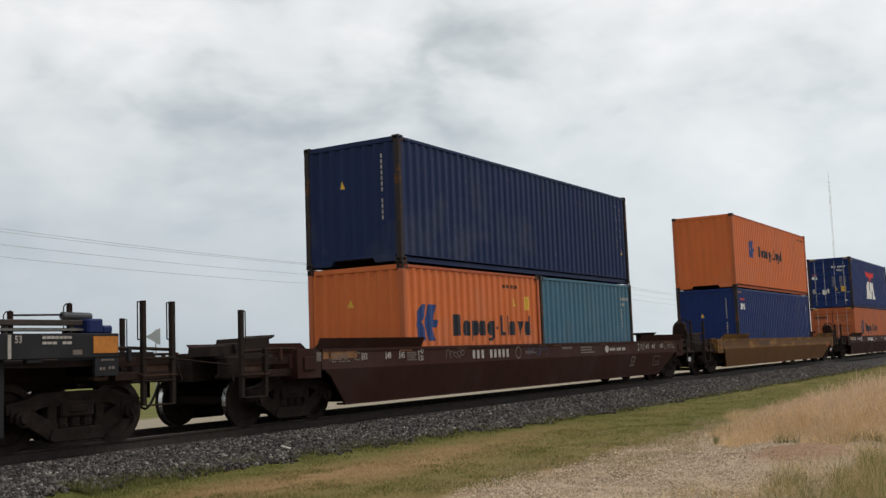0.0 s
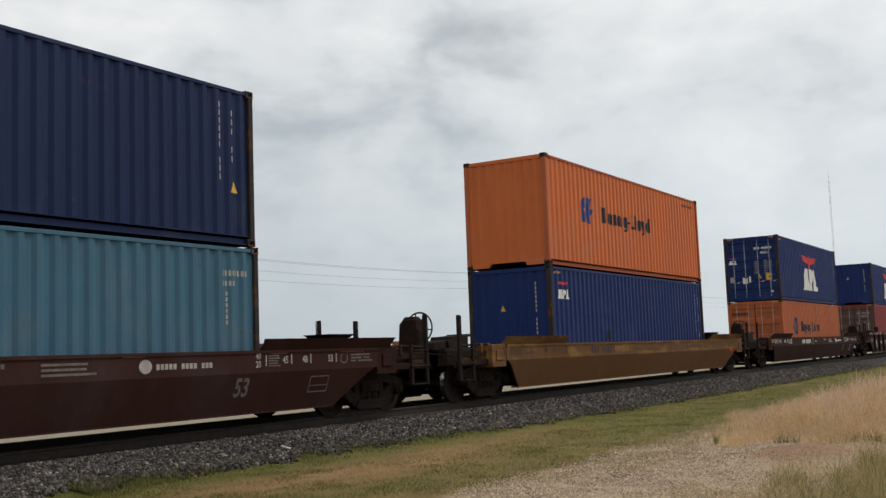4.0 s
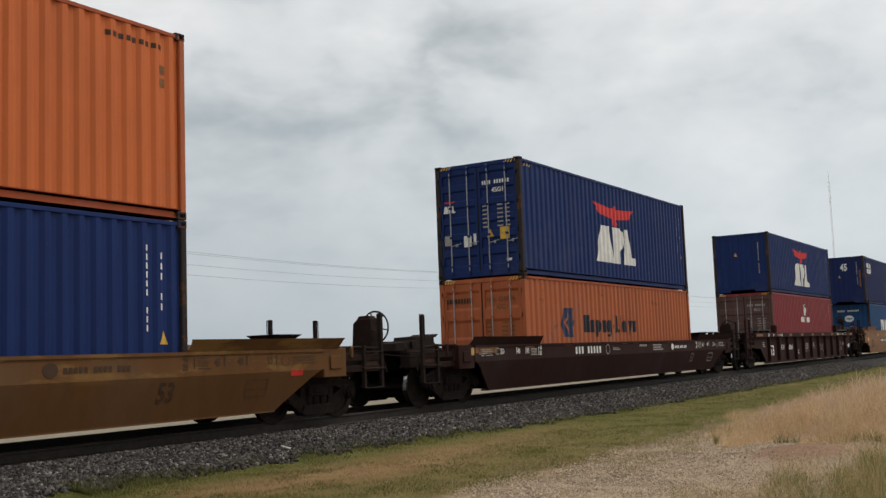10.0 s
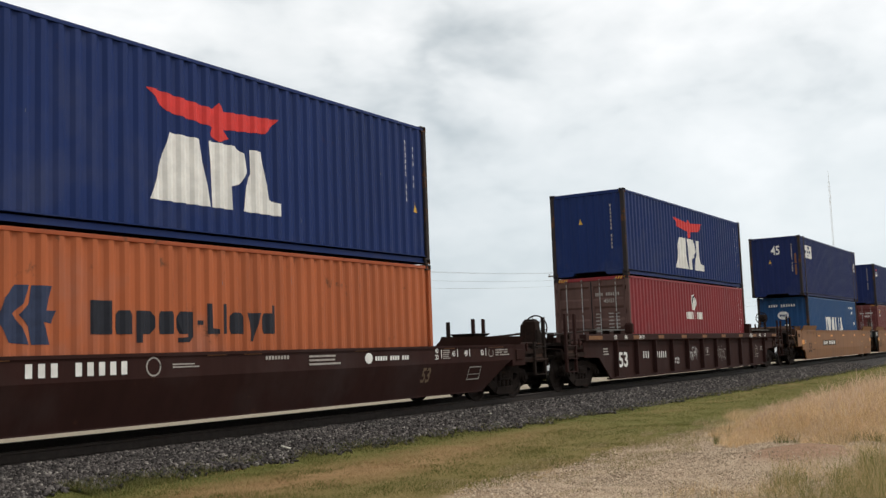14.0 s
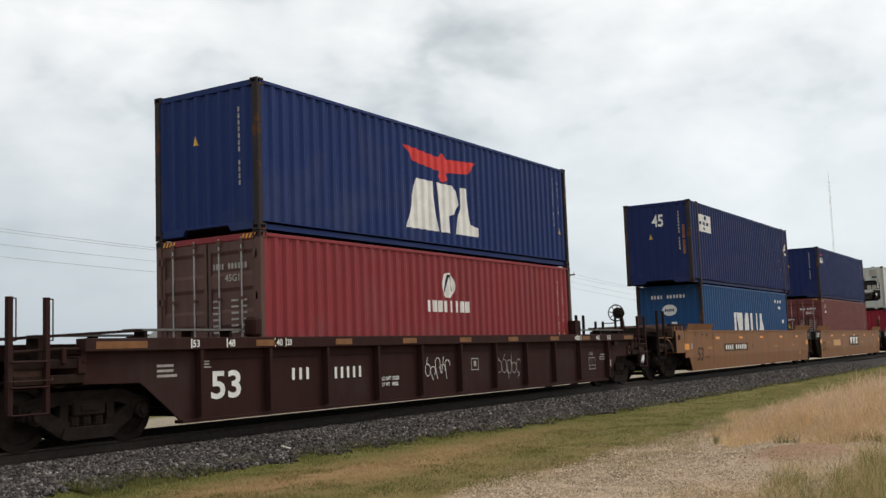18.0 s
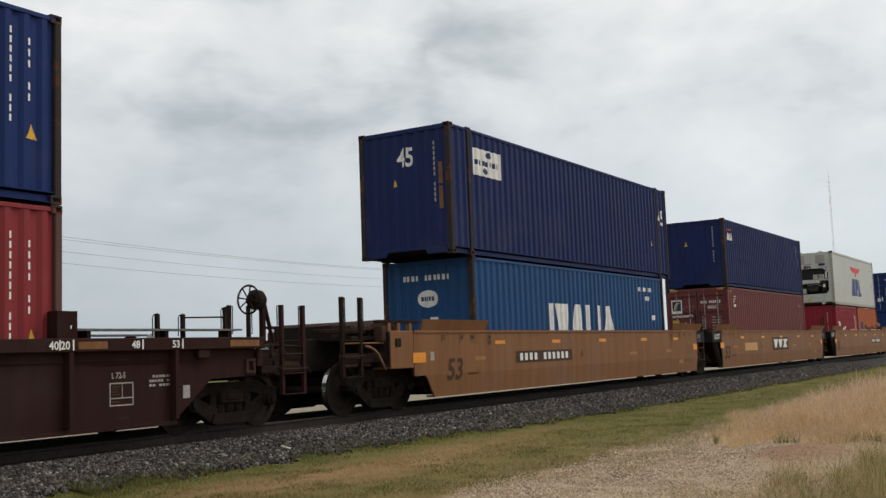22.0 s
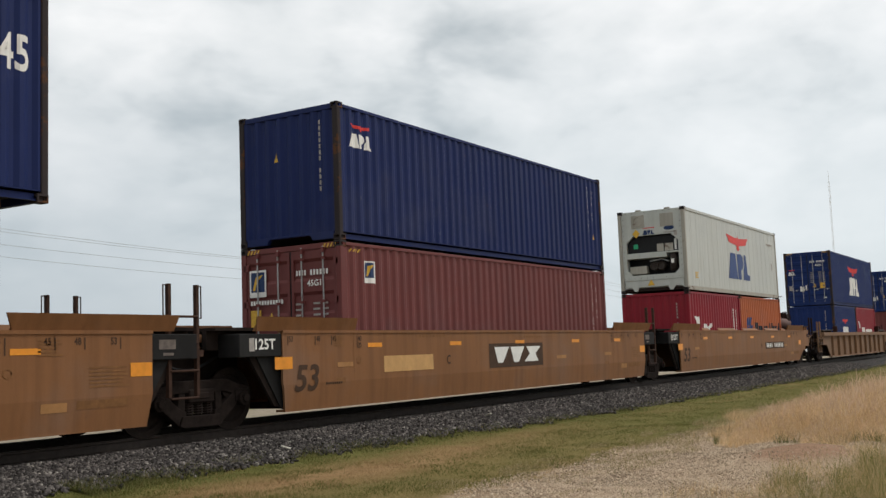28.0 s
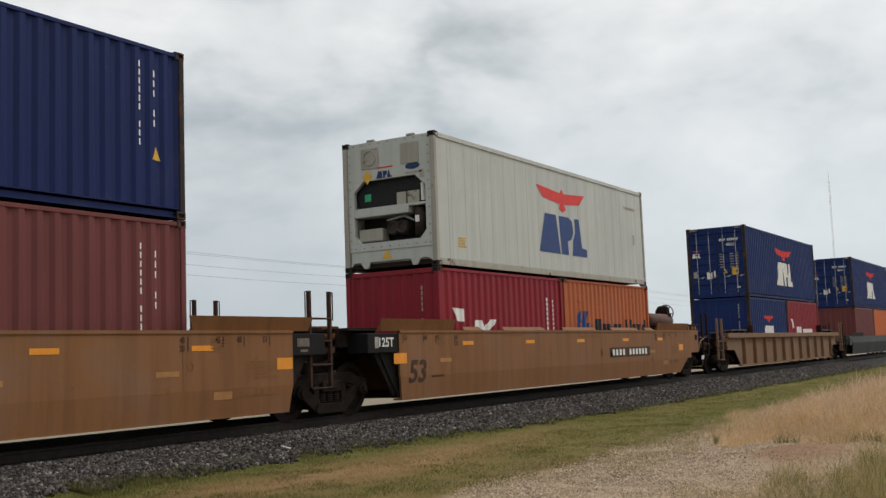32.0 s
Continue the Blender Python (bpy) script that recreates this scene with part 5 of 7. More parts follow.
    # second well
    o, s, a, b = container(128.68, BED, 12.20, HC, M["maroon"], "dull maroon tall 40-foot container with closed doors", "door", ribs=4)
    sticker(s, 0.74, 2.13, 0.40, 0.42)
    on_door(Flat().rect(0.20, 0.62, 1.95, 2.47), "sticker", "decal_white", a, "white and navy sticker")
    on_door(Flat().rect(0.24, 0.58, 2.05, 2.43), "sticker_ground", "decal_navy", a, "", 0.004)
    on_door(Flat().poly(((0.28, 2.08), (0.34, 2.08), (0.40, 2.25), (0.55, 2.38), (0.36, 2.34))), "sticker_figure", "decal_yellow", a, "", 0.008)
    on_door(Flat().bars(0.22, 1.05, 1.80, 1.88, 12), "painted_name", "decal_white", a)
    on_door(Flat().rect(0.22, 0.48, 1.35, 1.70), "label_plate", "decal_yellow", a, "yellow label")
    on_door(Flat().poly(((0.62, 1.40), (0.86, 1.40), (0.74, 1.64))), "warning_label", "decal_yellow", a)
    door_writing(a, b, HC, "decal_white", "decal_dim")
    side_codes(s, L40, 2.5, "decal_white")
    stripes(s, HC)
    o, s, e, _ = container(128.68, BED + HC + 0.01, 12.20, STD, M["navy2"], "dark navy 40-foot container with a small white name")
    on_side(three_blocks(0.38, 1.79, 2.06, 0.74), "painted_name", "decal_white", s, "white painted blocks")
    on_side(wings(0.42, 2.24, 0.68, 0.13), "painted_mark", "decal_red", s, "red painted figure")
    serial_end(e, 2.30, 12)
    warn_end(e, 0.85, 1.62)
    side_codes(s, L40, 2.3, "decal_white")

    # third well
    o, s, e, _ = container(148.08, BED, L20, STD, M["crimson"], "crimson 20-foot container with white marks")
    on_side(Flat().poly(((0.60, 1.72), (1.02, 1.70), (1.04, 1.42), (0.72, 1.44))), "painted_flag", "decal_white", s, "white painted flag")
    on_side(Flat().poly(((1.45, 1.0), (1.50, 1.46), (1.80, 1.46), (1.90, 1.30), (2.2, 1.48), (2.55, 1.48), (2.2, 1.25), (2.2, 1.0))), "painted_mark", "decal_white", s)
    on_side(Flat().column(5.10, 5.16, 1.1, 2.05, 8, 0.25).column(5.42, 5.48, 1.1, 2.0, 8, 0.4), "serial_bars", "decal_white", s)
    serial_end(e, 2.2, 10)
    o, s, e, _ = container(154.22, BED, L20, STD, M["orange_old"], "stained orange 20-foot container with a blue mark")
    on_side(swift_mark(0.70, 1.0, 1.75), "painted_mark", "decal_blue", s, "blue painted mark")
    on_side(name_bars(2.0, 5.8, 1.08, 0.47, LONG_NAME), "painted_name", "decal_dark", s, "dark painted name blocks")
    reefer(148.08, BED + STD + 0.01)

    # two more cars
    o, s, e, _ = container(171.5, BED, L20, STD, M["navy"], "navy blue 20-foot container in a ribbed well")
    on_side(wings(2.1, 1.86, 1.5, 0.28), "painted_mark", "decal_red", s)
    on_side(three_blocks(2.1, 0.9, 1.43, 1.7), "painted_name", "decal_white", s)
    serial_end(e, 2.3, 10)
    o, s, e, _ = container(177.64, BED, L20, STD, M["crimson"], "red 20-foot container with white marks")
    on_side(Flat().poly(((0.6, 1.75), (0.9, 1.75), (1.0, 1.35), (0.8, 1.35))).rect(1.5, 2.4, 1.05, 1.4).rect(2.8, 4.6, 1.05, 1.3), "painted_mark", "decal_white", s)
    o, s, a, b = container(171.5, BED + STD + 0.01, L40, HC, M["navy"], "navy blue tall 40-foot container with closed doors", "door", ribs=6)
    on_side(wings(4.6, 2.26, 2.9, 0.55), "painted_mark", "decal_red", s)
    on_side(three_blocks(4.75, 0.62, 1.65, 2.75), "painted_name", "decal_white", s)
    marked_doors(a, b, HC)
    o, s, e, _ = container(193.3, BED, L20, STD, M["maroon"], "brown 20-foot container in its well")
    o, s, e, _ = container(199.44, BED, L20, STD, M["orange"], "orange 20-foot container in its well")
    o, s, a, b = container(193.3, BED + STD + 0.01, L40, HC, M["navy"], "navy blue tall 40-foot container with closed doors", "door", ribs=6)
    on_side(wings(4.5, 2.24, 2.7, 0.5), "painted_mark", "decal_red", s)
    on_side(three_blocks(4.5, 0.6, 1.6, 2.6), "painted_name", "decal_white", s)
    marked_doors(a, b, HC)
    container(215.4, BED, L40, HC, M["maroon"], "brown tall 40-foot container in its well")
    container(215.4, BED + HC + 0.01, L40, STD, M["navy2"], "dark navy 40-foot container on top of another")


def on_side_raised(fig, name, mat, side):
    base = side_place(0)
    return fig.lay(name, lambda u, v: base(u, v) - Vector((0, 0.003, 0)), folds(CUT, 13.6), M[mat], side)


def sticker(s, u, v, w, h):
    on_side(Flat().rect(u, u + w, v, v + h), "sticker", "decal_white", s, "white and navy sticker")
    on_side_raised(Flat().rect(u + 0.04, u + w - 0.04, v + 0.1, v + h - 0.03), "sticker_ground", "decal_navy", s)
    base = side_place(0)
    f = Flat().poly(((u + 0.10, v + 0.13), (u + 0.15, v + 0.13), (u + 0.20, v + 0.26), (u + 0.33, v + 0.36), (u + 0.15, v + 0.33)))
    f.lay("sticker_figure", lambda a, b: base(a, b) - Vector((0, 0.006, 0)), folds(CUT, 13.6), M["decal_yellow"], s)


def marked_doors(a, b, H):
    on_door(three_blocks(0.20, H - 1.22, H - 1.04, 0.36), "painted_name", "decal_white", a, "small white painted blocks")
    on_door(wings(0.22, H - 0.92, 0.34, 0.08), "painted_mark", "decal_red", a)
    on_door(Flat().rect(0.22, 0.40, 0.85, 1.10), "label_plate", "decal_dim", a, "grey label")
    on_door(Flat().rect(0.78, 1.0, 0.78, 1.06).rect(1.06, 1.14, 0.82, 1.1), "label_plate", "decal_white", a, "torn white label")
    door_writing(a, b, H)
    on_door(Flat().poly(((1.44, 0.98), (1.64, 0.98), (1.54, 1.18))), "warning_label", "decal_yellow", b, "yellow warning triangle")
    on_door(Flat().rect(1.82, 2.08, 0.90, 1.20), "label_plate", "decal_yellow", b, "yellow label")
    on_door(Flat().rect(1.98, 2.12, 0.36, 0.42), "label_plate", "decal_white", b)


def reefer(s0, z0):
    """The refrigerated box: smooth white sides, machinery in its end."""
    H, L = HC, L40
    ob = thing("refrigerated_container", "white refrigerated container with cooling machinery in its end", "container", "containers on the train", at=pose(s0, 0, z0))
    MOVING.append((ob, s0, z0))
    W = M["white"]
    side = part("body", Build().box(0.56, L - 0.1, -1.19, 1.19, 0.17, H - 0.05), W, ob, bevel=0.01)
    for y0, y1, za, zb in ((-1.19, -1.12, 0.17, H - 0.05), (1.12, 1.19, 0.17, H - 0.05), (-1.118, 1.118, 2.1, H - 0.05), (-1.118, 1.118, 0.17, 0.5)):
        part("bay_wall", Build().box(0.12, 0.558, y0, y1, za, zb), W, ob)
    seam = shared("panel_seam", lambda: Build().box(-0.006, 0.006, -1.193, -1.188, 0.18, H - 0.12).mesh("panel_seam"))
    for i in range(1, 20):
        part("panel_seam", seam, W, side, at=pose(0.1 + i * 0.6, 0, 0))
    for y in (-1.19, 1.19):
        part("top_rail", Build().box(0.1, L - 0.1, y - 0.028, y + 0.028, H - 0.12, H - 0.02), W, ob, bevel=0.006)
        part("bottom_rail", Build().box(0.1, L - 0.1, y - 0.025, y + 0.025, 0.03, 0.17), M["cream"], ob, bevel=0.006)
    part("floor", Build().box(0.1, L - 0.1, -1.15, 1.15, 0.06, 0.16), M["under"], ob)
    cast = shared("casting", casting_mesh)
    for x in (0.0, L):
        for y in (-1, 1):
            px, cx = (0.055, 0.089) if x == 0 else (L - 0.055, L - 0.089)
            p = part("corner_post", shared(("post", H), lambda: Build().box(-0.055, 0.055, -0.062, 0.062, 0.1, H - 0.1).mesh("corner_post", 0.012)), M["cream"], ob, "rust-stained corner post", at=pose(px, y * (HALF - 0.064), 0))
            for zz in (0.0, H - 0.118):
                part("corner_casting", cast, M["post"], p, at=pose(cx - px, y * (HALF - 0.081) - y * (HALF - 0.064), zz))

    def q(u):
        return HALF - u

    # the end wall: plates round one tall opening
    e0, e1 = 0.28, 2.16
    f = Build()
    f.box(0.03, 0.13, q(2.31), q(0.13), 2.0, H - 0.03)
    f.box(0.03, 0.13, q(e0), q(0.13), 0.62, 2.0)
    f.box(0.03, 0.13, q(2.31), q(e1), 0.62, 2.0)
    f.box(0.03, 0.13, q(2.31), q(0.13), 0.44, 0.62)
    for u, sgn in ((e0, 1), (e1, -1)):
        f.prism(((q(u), 2.0), (q(u + 0.26 * sgn), 2.0), (q(u), 1.76)), "yz", 0.031, 0.13)
        f.prism(((q(u), 0.62), (q(u + 0.16 * sgn), 0.62), (q(u), 0.80)), "yz", 0.031, 0.13)
    end = part("end_frame", f, W, ob, bevel=0.006)
    part("machinery_recess", Build().box(0.50, 0.54, q(2.2), q(0.2), 0.5, 2.1), M["black"], ob)
    part("control_panel", Build().box(0.16, 0.45, q(e1), q(e0), 1.38, 2.02), M["black"], ob, "dark upper machinery bay", bevel=0.01)
    part("shelf", Build().box(0.035, 0.45, q(1.72), q(e0), 1.20, 1.40).box(0.035, 0.2, q(e1), q(1.72), 1.34, 1.40), W, ob, bevel=0.012)
    part("display", Build().box(0.14, 0.17, q(0.66), q(0.50), 1.56, 1.72), M["decal_green"], ob, "green display")
    part("cover", Build().box(0.13, 0.17, q(1.60), q(1.36), 1.42, 1.68), M["cream"], ob)
    part("cover", Build().box(0.13, 0.17, q(1.94), q(1.64), 1.42, 1.68), M["cream"], ob)
    part("cylinder", Build().tube((0.14, q(2.04), 1.44), (0.14, q(2.04), 1.82), 0.045, 10), M["decal_white"], ob)
    part("compressor_cover", Build().box(0.12, 0.4, q(0.95), q(0.32), 0.66, 0.94), M["cream"], ob, bevel=0.02)
    for u in (1.22, 1.46):
        part("compressor", Build().tube((0.16, q(u), 0.92), (0.42, q(u), 0.92), 0.16, 14).ring((0.15, q(u), 0.92), "x", 0.12, 0.03, 14, 5), M["rail"], ob, "dark compressor")
    part("filter_tank", Build().tube((0.2, q(1.92), 0.72), (0.2, q(1.92), 1.30), 0.13, 12), M["rail"], ob, "dark upright tank", smooth=True)
    part("tank_label", Build().box(0.055, 0.068, q(1.97), q(1.87), 0.98, 1.12), M["decal_white"], ob, "white tank label")
    part("pipe", Build().path(((0.2, q(1.05), 1.1), (0.2, q(1.5), 1.16), (0.2, q(1.75), 1.05)), 0.025), M["galv"], ob)
    for u in (0.5, 1.55):
        part("fan_hatch", Build().box(0.015, 0.032, q(u + 0.48), q(u), 2.26, 2.72), M["cream"], ob, bevel=0.008)
    part("fan_ring", Build().ring((0.012, q(0.74), 2.50), "x", 0.16, 0.018, 18, 5), M["cream"], ob)
    for u in (0.66, 1.72):
        part("lifting_eye", Build().box(0.02, 0.1, q(u + 0.2), q(u), H - 0.03, H + 0.02), M["cream"], ob, bevel=0.01)
    bolt = shared("bolt", lambda: Build().tube((0.02, 0, 0), (0.034, 0, 0), 0.012, 6).mesh("bolt"))
    for i in range(13):
        for u in (0.18, 2.26):
            part("bolt", bolt, M["post"], end, at=pose(0, q(u), 0.512 + i * 0.19))
    for i in range(9):
        for z in (0.512, 2.812):
            part("bolt", bolt, M["post"], end, at=pose(0, q(0.3 + i * 0.23), z))
    part("lower_sill", Build().prism(((q(0.15), 0.44), (q(2.29), 0.44), (q(2.29), 0.12), (q(2.18), 0.20), (q(1.98), 0.20), (q(1.88), 0.06), (q(1.78), 0.06), (q(1.72), 0.20), (q(0.66), 0.20), (q(0.60), 0.06), (q(0.50), 0.06), (q(0.40), 0.20), (q(0.24), 0.20), (q(0.15), 0.12)), "yz", 0.05, 0.13), W, ob, "sloping sill with lifting pockets")

    def lay(fig, name, mat, label=""):
        return fig.lay(name, lambda u, v: Vector((0.026, q(u), v)), (), M[mat], end, label)

    lay(Flat().poly(((0.52, 2.08), (0.66, 2.24), (0.80, 2.08), (0.66, 1.92))), "hazard_diamond", "decal_yellow", "yellow diamond label")
    lay(three_blocks(0.90, 2.02, 2.18, 0.42), "painted_name", "decal_navy")
    lay(Flat().rect(0.92, 1.34, 2.24, 2.27), "painted_mark", "decal_red")
    lay(Flat().disc(1.86, 2.20, 0.19, 0.075), "maker_badge", "decal_navy", "dark oval badge")
    lay(Flat().rect(1.66, 2.1, 2.04, 2.08).rect(2.02, 2.14, 1.92, 2.1), "label_plate", "decal_dim")
    fig = Flat().poly(((0.98, 0.24), (1.24, 0.24), (1.11, 0.46)))
    fig.lay("warning_label", lambda u, v: Vector((0.046, q(u), v)), (), M["decal_yellow"], end, "yellow warning triangle")

    def lay_side(fig, name, mat, label=""):
        return fig.lay(name, lambda u, v: Vector((u, -1.199, v)), (), M[mat], side, label)

    lay_side(wings(4.80, 2.32, 2.95, 0.60), "painted_mark", "decal_red", "red painted figure")
    lay_side(three_blocks(4.88, 0.62, 1.62, 2.90), "painted_name", "decal_blue", "three large navy painted blocks")
    lay_side(Flat().lines(0.9, 1.28, 0.44, 0.68, 4), "label_plate", "decal_yellow", "yellow printed label")
    lay_side(Flat().bars(10.6, 11.5, 2.25, 2.33, 8).rect(11.2, 11.35, 1.2, 1.5), "serial_bars", "decal_dim")


load_train()
for i, (panel, long, tall) in enumerate(SIDES):
    scuffs(panel, long, tall, 50 + i)

# ---- well cars ----
def wheel_mesh(r, side):
    """A wheel with a flange; its tread is bright."""
    p = [(0.0, 0.09), (0.12, 0.09), (0.14, 0.05), (r * 0.80, 0.015), (r * 0.84, 0.06), (r + 0.028, 0.066), (r + 0.028, 0.044), (r + 0.003, 0.03), (r, -0.066), (r * 0.85, -0.07), (r * 0.80, -0.03), (0.16, -0.05), (0.13, -0.10), (0.0, -0.10)]
    prof = [(a, -b * side) for a, b in p]
    n = 36
    b = Build().lathe(prof, 0.0, n)
    me = b.mesh("wheel")
    me.materials[0] = M["wheel"]
    me.materials.append(M["tread"])
    for f in me.polygons:
        c = f.center
        rad = math.hypot(c.x, c.z)
        if r * 0.95 < rad and -0.07 < -c.y * side < 0.045 and abs(f.normal.y) < 0.6:
            f.material_index = 1
        f.use_smooth = 0.17 < rad < r * 0.78
    return me


def frame_mesh(r, wb):
    """A cast side frame: arched top, two small windows, a spring seat, and a bearing at each end."""
    b = Build()
    h = wb / 2
    t = r + 0.32
    b.prism(((-h - 0.2, r + 0.06), (-h - 0.2, r + 0.19), (-h + 0.1, r + 0.24), (-0.58, t), (0.58, t), (h - 0.1, r + 0.24), (h + 0.2, r + 0.19), (h + 0.2, r + 0.06), (h - 0.17, r + 0.07), (0.52, t - 0.19), (-0.52, t - 0.19), (-h + 0.17, r + 0.07)), "xz", -0.07, 0.07)
    for k in (-1, 1):
        b.prism([(k * x, z) for x, z in ((h - 0.02, r + 0.10), (h - 0.19, r + 0.10), (0.36, 0.33), (0.30, 0.33), (0.30, 0.12), (0.46, 0.12), (h - 0.12, r - 0.11))], "xz", -0.068, 0.068)
        if r > 0.45:
            b.prism([(k * x, z) for x, z in ((h - 0.10, r + 0.12), (h - 0.30, r + 0.02), (h - 0.40, r + 0.10), (h - 0.34, t - 0.10), (h - 0.1, r + 0.2))], "xz", -0.035, 0.035)
        b.prism([(k * x, z) for x, z in ((0.33, 0.2), (0.47, 0.30), (0.45, t - 0.1), (0.31, t - 0.1))], "xz", -0.062, 0.062)
        b.box(k * h - 0.15, k * h + 0.15, -0.085, 0.085, r - 0.04, r + 0.15)
        b.tube((k * h, -0.15, r), (k * h, 0.0, r), 0.115, 16)
        b.tube((k * h, -0.19, r), (k * h, -0.15, r), 0.065, 12)
        for q in range(3):
            a = 2.1 * q + 0.5
            b.tube((k * h + 0.075 * math.cos(a), -0.17, r + 0.075 * math.sin(a)), (k * h + 0.075 * math.cos(a), -0.15, r + 0.075 * math.sin(a)), 0.018, 6)
    b.prism(((-0.46, 0.12), (-0.38, 0.08), (0.38, 0.08), (0.46, 0.12), (0.40, 0.26), (-0.40, 0.26)), "xz", -0.10, 0.10)
    return b.mesh("side_frame", 0.014)


def spring_mesh(r):
    n, pts = 5, []
    for i in range(n * 8 + 1):
        a = 2 * math.pi * i / 8
        pts.append((0.074 * math.cos(a), 0.062 * math.sin(a), 0.26 + (r - 0.02 - 0.26) * i / (n * 8)))
    return Build().path(pts, 0.017, 5).mesh("spring")


def add_truck(car, x, r=0.42, wb=1.78):
    for y in (-1.0, 1.0):
        f = part("side_frame", shared(("sf", r), lambda: frame_mesh(r, wb)), M["truck"], car, "dusty cast truck side frame", at=pose(x, y, RAIL, 0, 0, 0 if y < 0 else 180))
        for dx in (-0.20, 0.0, 0.20):
            part("spring", shared(("sp", r), lambda: spring_mesh(r)), M["under"], f, at=pose(dx, 0, 0))
    part("bolster", shared(("bo", r), lambda: Build().box(-0.27, 0.27, -1.10, 1.10, r - 0.04, r + 0.17).box(-0.29, 0.29, -0.88, 0.88, 0.13, 0.22).box(-0.16, 0.16, -1.115, 1.115, r + 0.01, r + 0.12).mesh("bolster", 0.02)), M["under"], car, at=pose(x, 0, RAIL + 0.02))
    part("brake_beam", shared(("bb", r), lambda: Build().tube((-0.35, -0.8, r - 0.08), (-0.35, 0.8, r - 0.08), 0.04).tube((0.35, -0.8, r - 0.08), (0.35, 0.8, r - 0.08), 0.04).box(-0.42, -0.36, -0.82, -0.68, r - 0.2, r + 0.1).box(0.36, 0.42, -0.82, -0.68, r - 0.2, r + 0.1).mesh("brake_beam")), M["under"], car, at=pose(x, 0, RAIL))
    for dx in (-wb / 2, wb / 2):
        ax = part("wheelset", shared(("ax", r), lambda: Build().tube((0, -0.98, 0), (0, 0.98, 0), 0.075, 12).mesh("wheelset")), M["wheel"], car, "axle with two steel wheels", at=pose(x + dx, 0, RAIL + r))
        for sd in (-1, 1):
            part("wheel", shared(("wh", r, sd), lambda: wheel_mesh(r, 1 if sd < 0 else -1)), None, ax, "dark wheel with a bright tread", at=pose(0, sd * 0.75, 0))
        WHEELS.append((ax, x + dx, 0, r))


def hand_wheel(stand, x, x_in, y, z, r, n):
    """Rim, hub and spokes of a brake wheel in the plane x."""
    part("wheel_rim", Build().ring((x, y, z), "x", r, 0.018, 26, 6), M["under"], stand, "hand brake wheel rim")
    part("wheel_hub", Build().tube((x_in, y, z), (x + 0.02, y, z), 0.055, 10), M["under"], stand)
    for i in range(n):
        a = 2 * math.pi * i / n + 0.2
        part("spoke", Build().tube((x, y, z), (x, y + r * math.cos(a), z + r * math.sin(a)), 0.013, 5), M["under"], stand)


def brake_wheel(car, x, y, z, r, face, stand0):
    """A spoked hand wheel on its gear box; face is the way that it looks."""
    p = part("brake_stand", Build().prism(((y - 0.24, stand0), (y + 0.24, stand0), (y + 0.20, z + 0.08), (y + 0.08, z + 0.17), (y - 0.2, z + 0.17)), "yz", x - face * 0.1 - 0.14, x - face * 0.1 + 0.14), M["arm"], car, "brown brake stand", bevel=0.02)
    hand_wheel(p, x + face * 0.22, x, y, z, r, 6)
    part("gear_case", Build().prism(((y - 0.20, stand0), (y + 0.20, stand0), (y + 0.20, z + 0.12), (y + 0.12, z + 0.22), (y - 0.12, z + 0.22), (y - 0.20, z + 0.12)), "yz", x - face * 0.1 - 0.06, x - face * 0.1 + 0.155), M["under"], p, "rounded gear case", bevel=0.02)
    part("chain_guard", Build().box(x - face * 0.1 - 0.2, x - face * 0.1 + 0.02, y - 0.30, y - 0.235, stand0 - 0.3, z - 0.05), M["under"], p, bevel=0.015)


def winch_wheel(car, x, y, z, r):
    """A hand wheel on a round gear case, carried by two leaning legs; it faces down the car."""
    b = Build().box(x - 0.05, x + 0.03, y - 0.10, y - 0.02, 1.2, z).tube((x + 0.28, y - 0.04, 1.2), (x + 0.06, y - 0.04, z - 0.05), 0.035).box(x - 0.1, x + 0.3, y - 0.2, y + 0.2, 1.15, 1.22)
    p = part("brake_stand", b, M["end_brown"], car, "narrow brown brake stand")
    part("gear_case", Build().lathe(((0.0, -0.13), (0.12, -0.13), (0.17, -0.06), (0.17, 0.07), (0.10, 0.13), (0.0, 0.13)), 0.0, 16), M["under"], p, "round gear case", at=pose(x - 0.08, y, z, 0, 0, 90))
    hand_wheel(p, x - 0.28, x - 0.05, y, z, r, 8)


def corner_ladder(car, x, y, d, mat, z1=1.72, z0=0.34, tall2=False):
    """Two uprights with rungs at a corner; d points inwards along the car."""
    s = -1 if y < 0 else 1
    b = Build()
    b.box(x - 0.038, x + 0.038, y - 0.035, y + 0.035, z0, z1)
    x2 = x + d * 0.55
    b.box(x2 - 0.034, x2 + 0.034, y - 0.035, y + 0.035, z0, z1 if tall2 else 1.12)
    for z in (z0, z0 + 0.34, z0 + 0.66):
        b.tube((x, y + s * 0.05, z), (x2, y + s * 0.05, z), 0.014, 6)
    lad = part("end_ladder", b, mat, car, bevel=0.004)
    for xx in ((x, x2) if tall2 else (x,)):
        h = Build().path(((xx, y, z1 - 0.02), (xx + d * 0.10, y, z1 - 0.02), (xx + d * 0.10, y, z1 - 0.55), (xx, y, z1 - 0.55)), 0.011, 6)
        part("grab_iron", h, mat, lad)


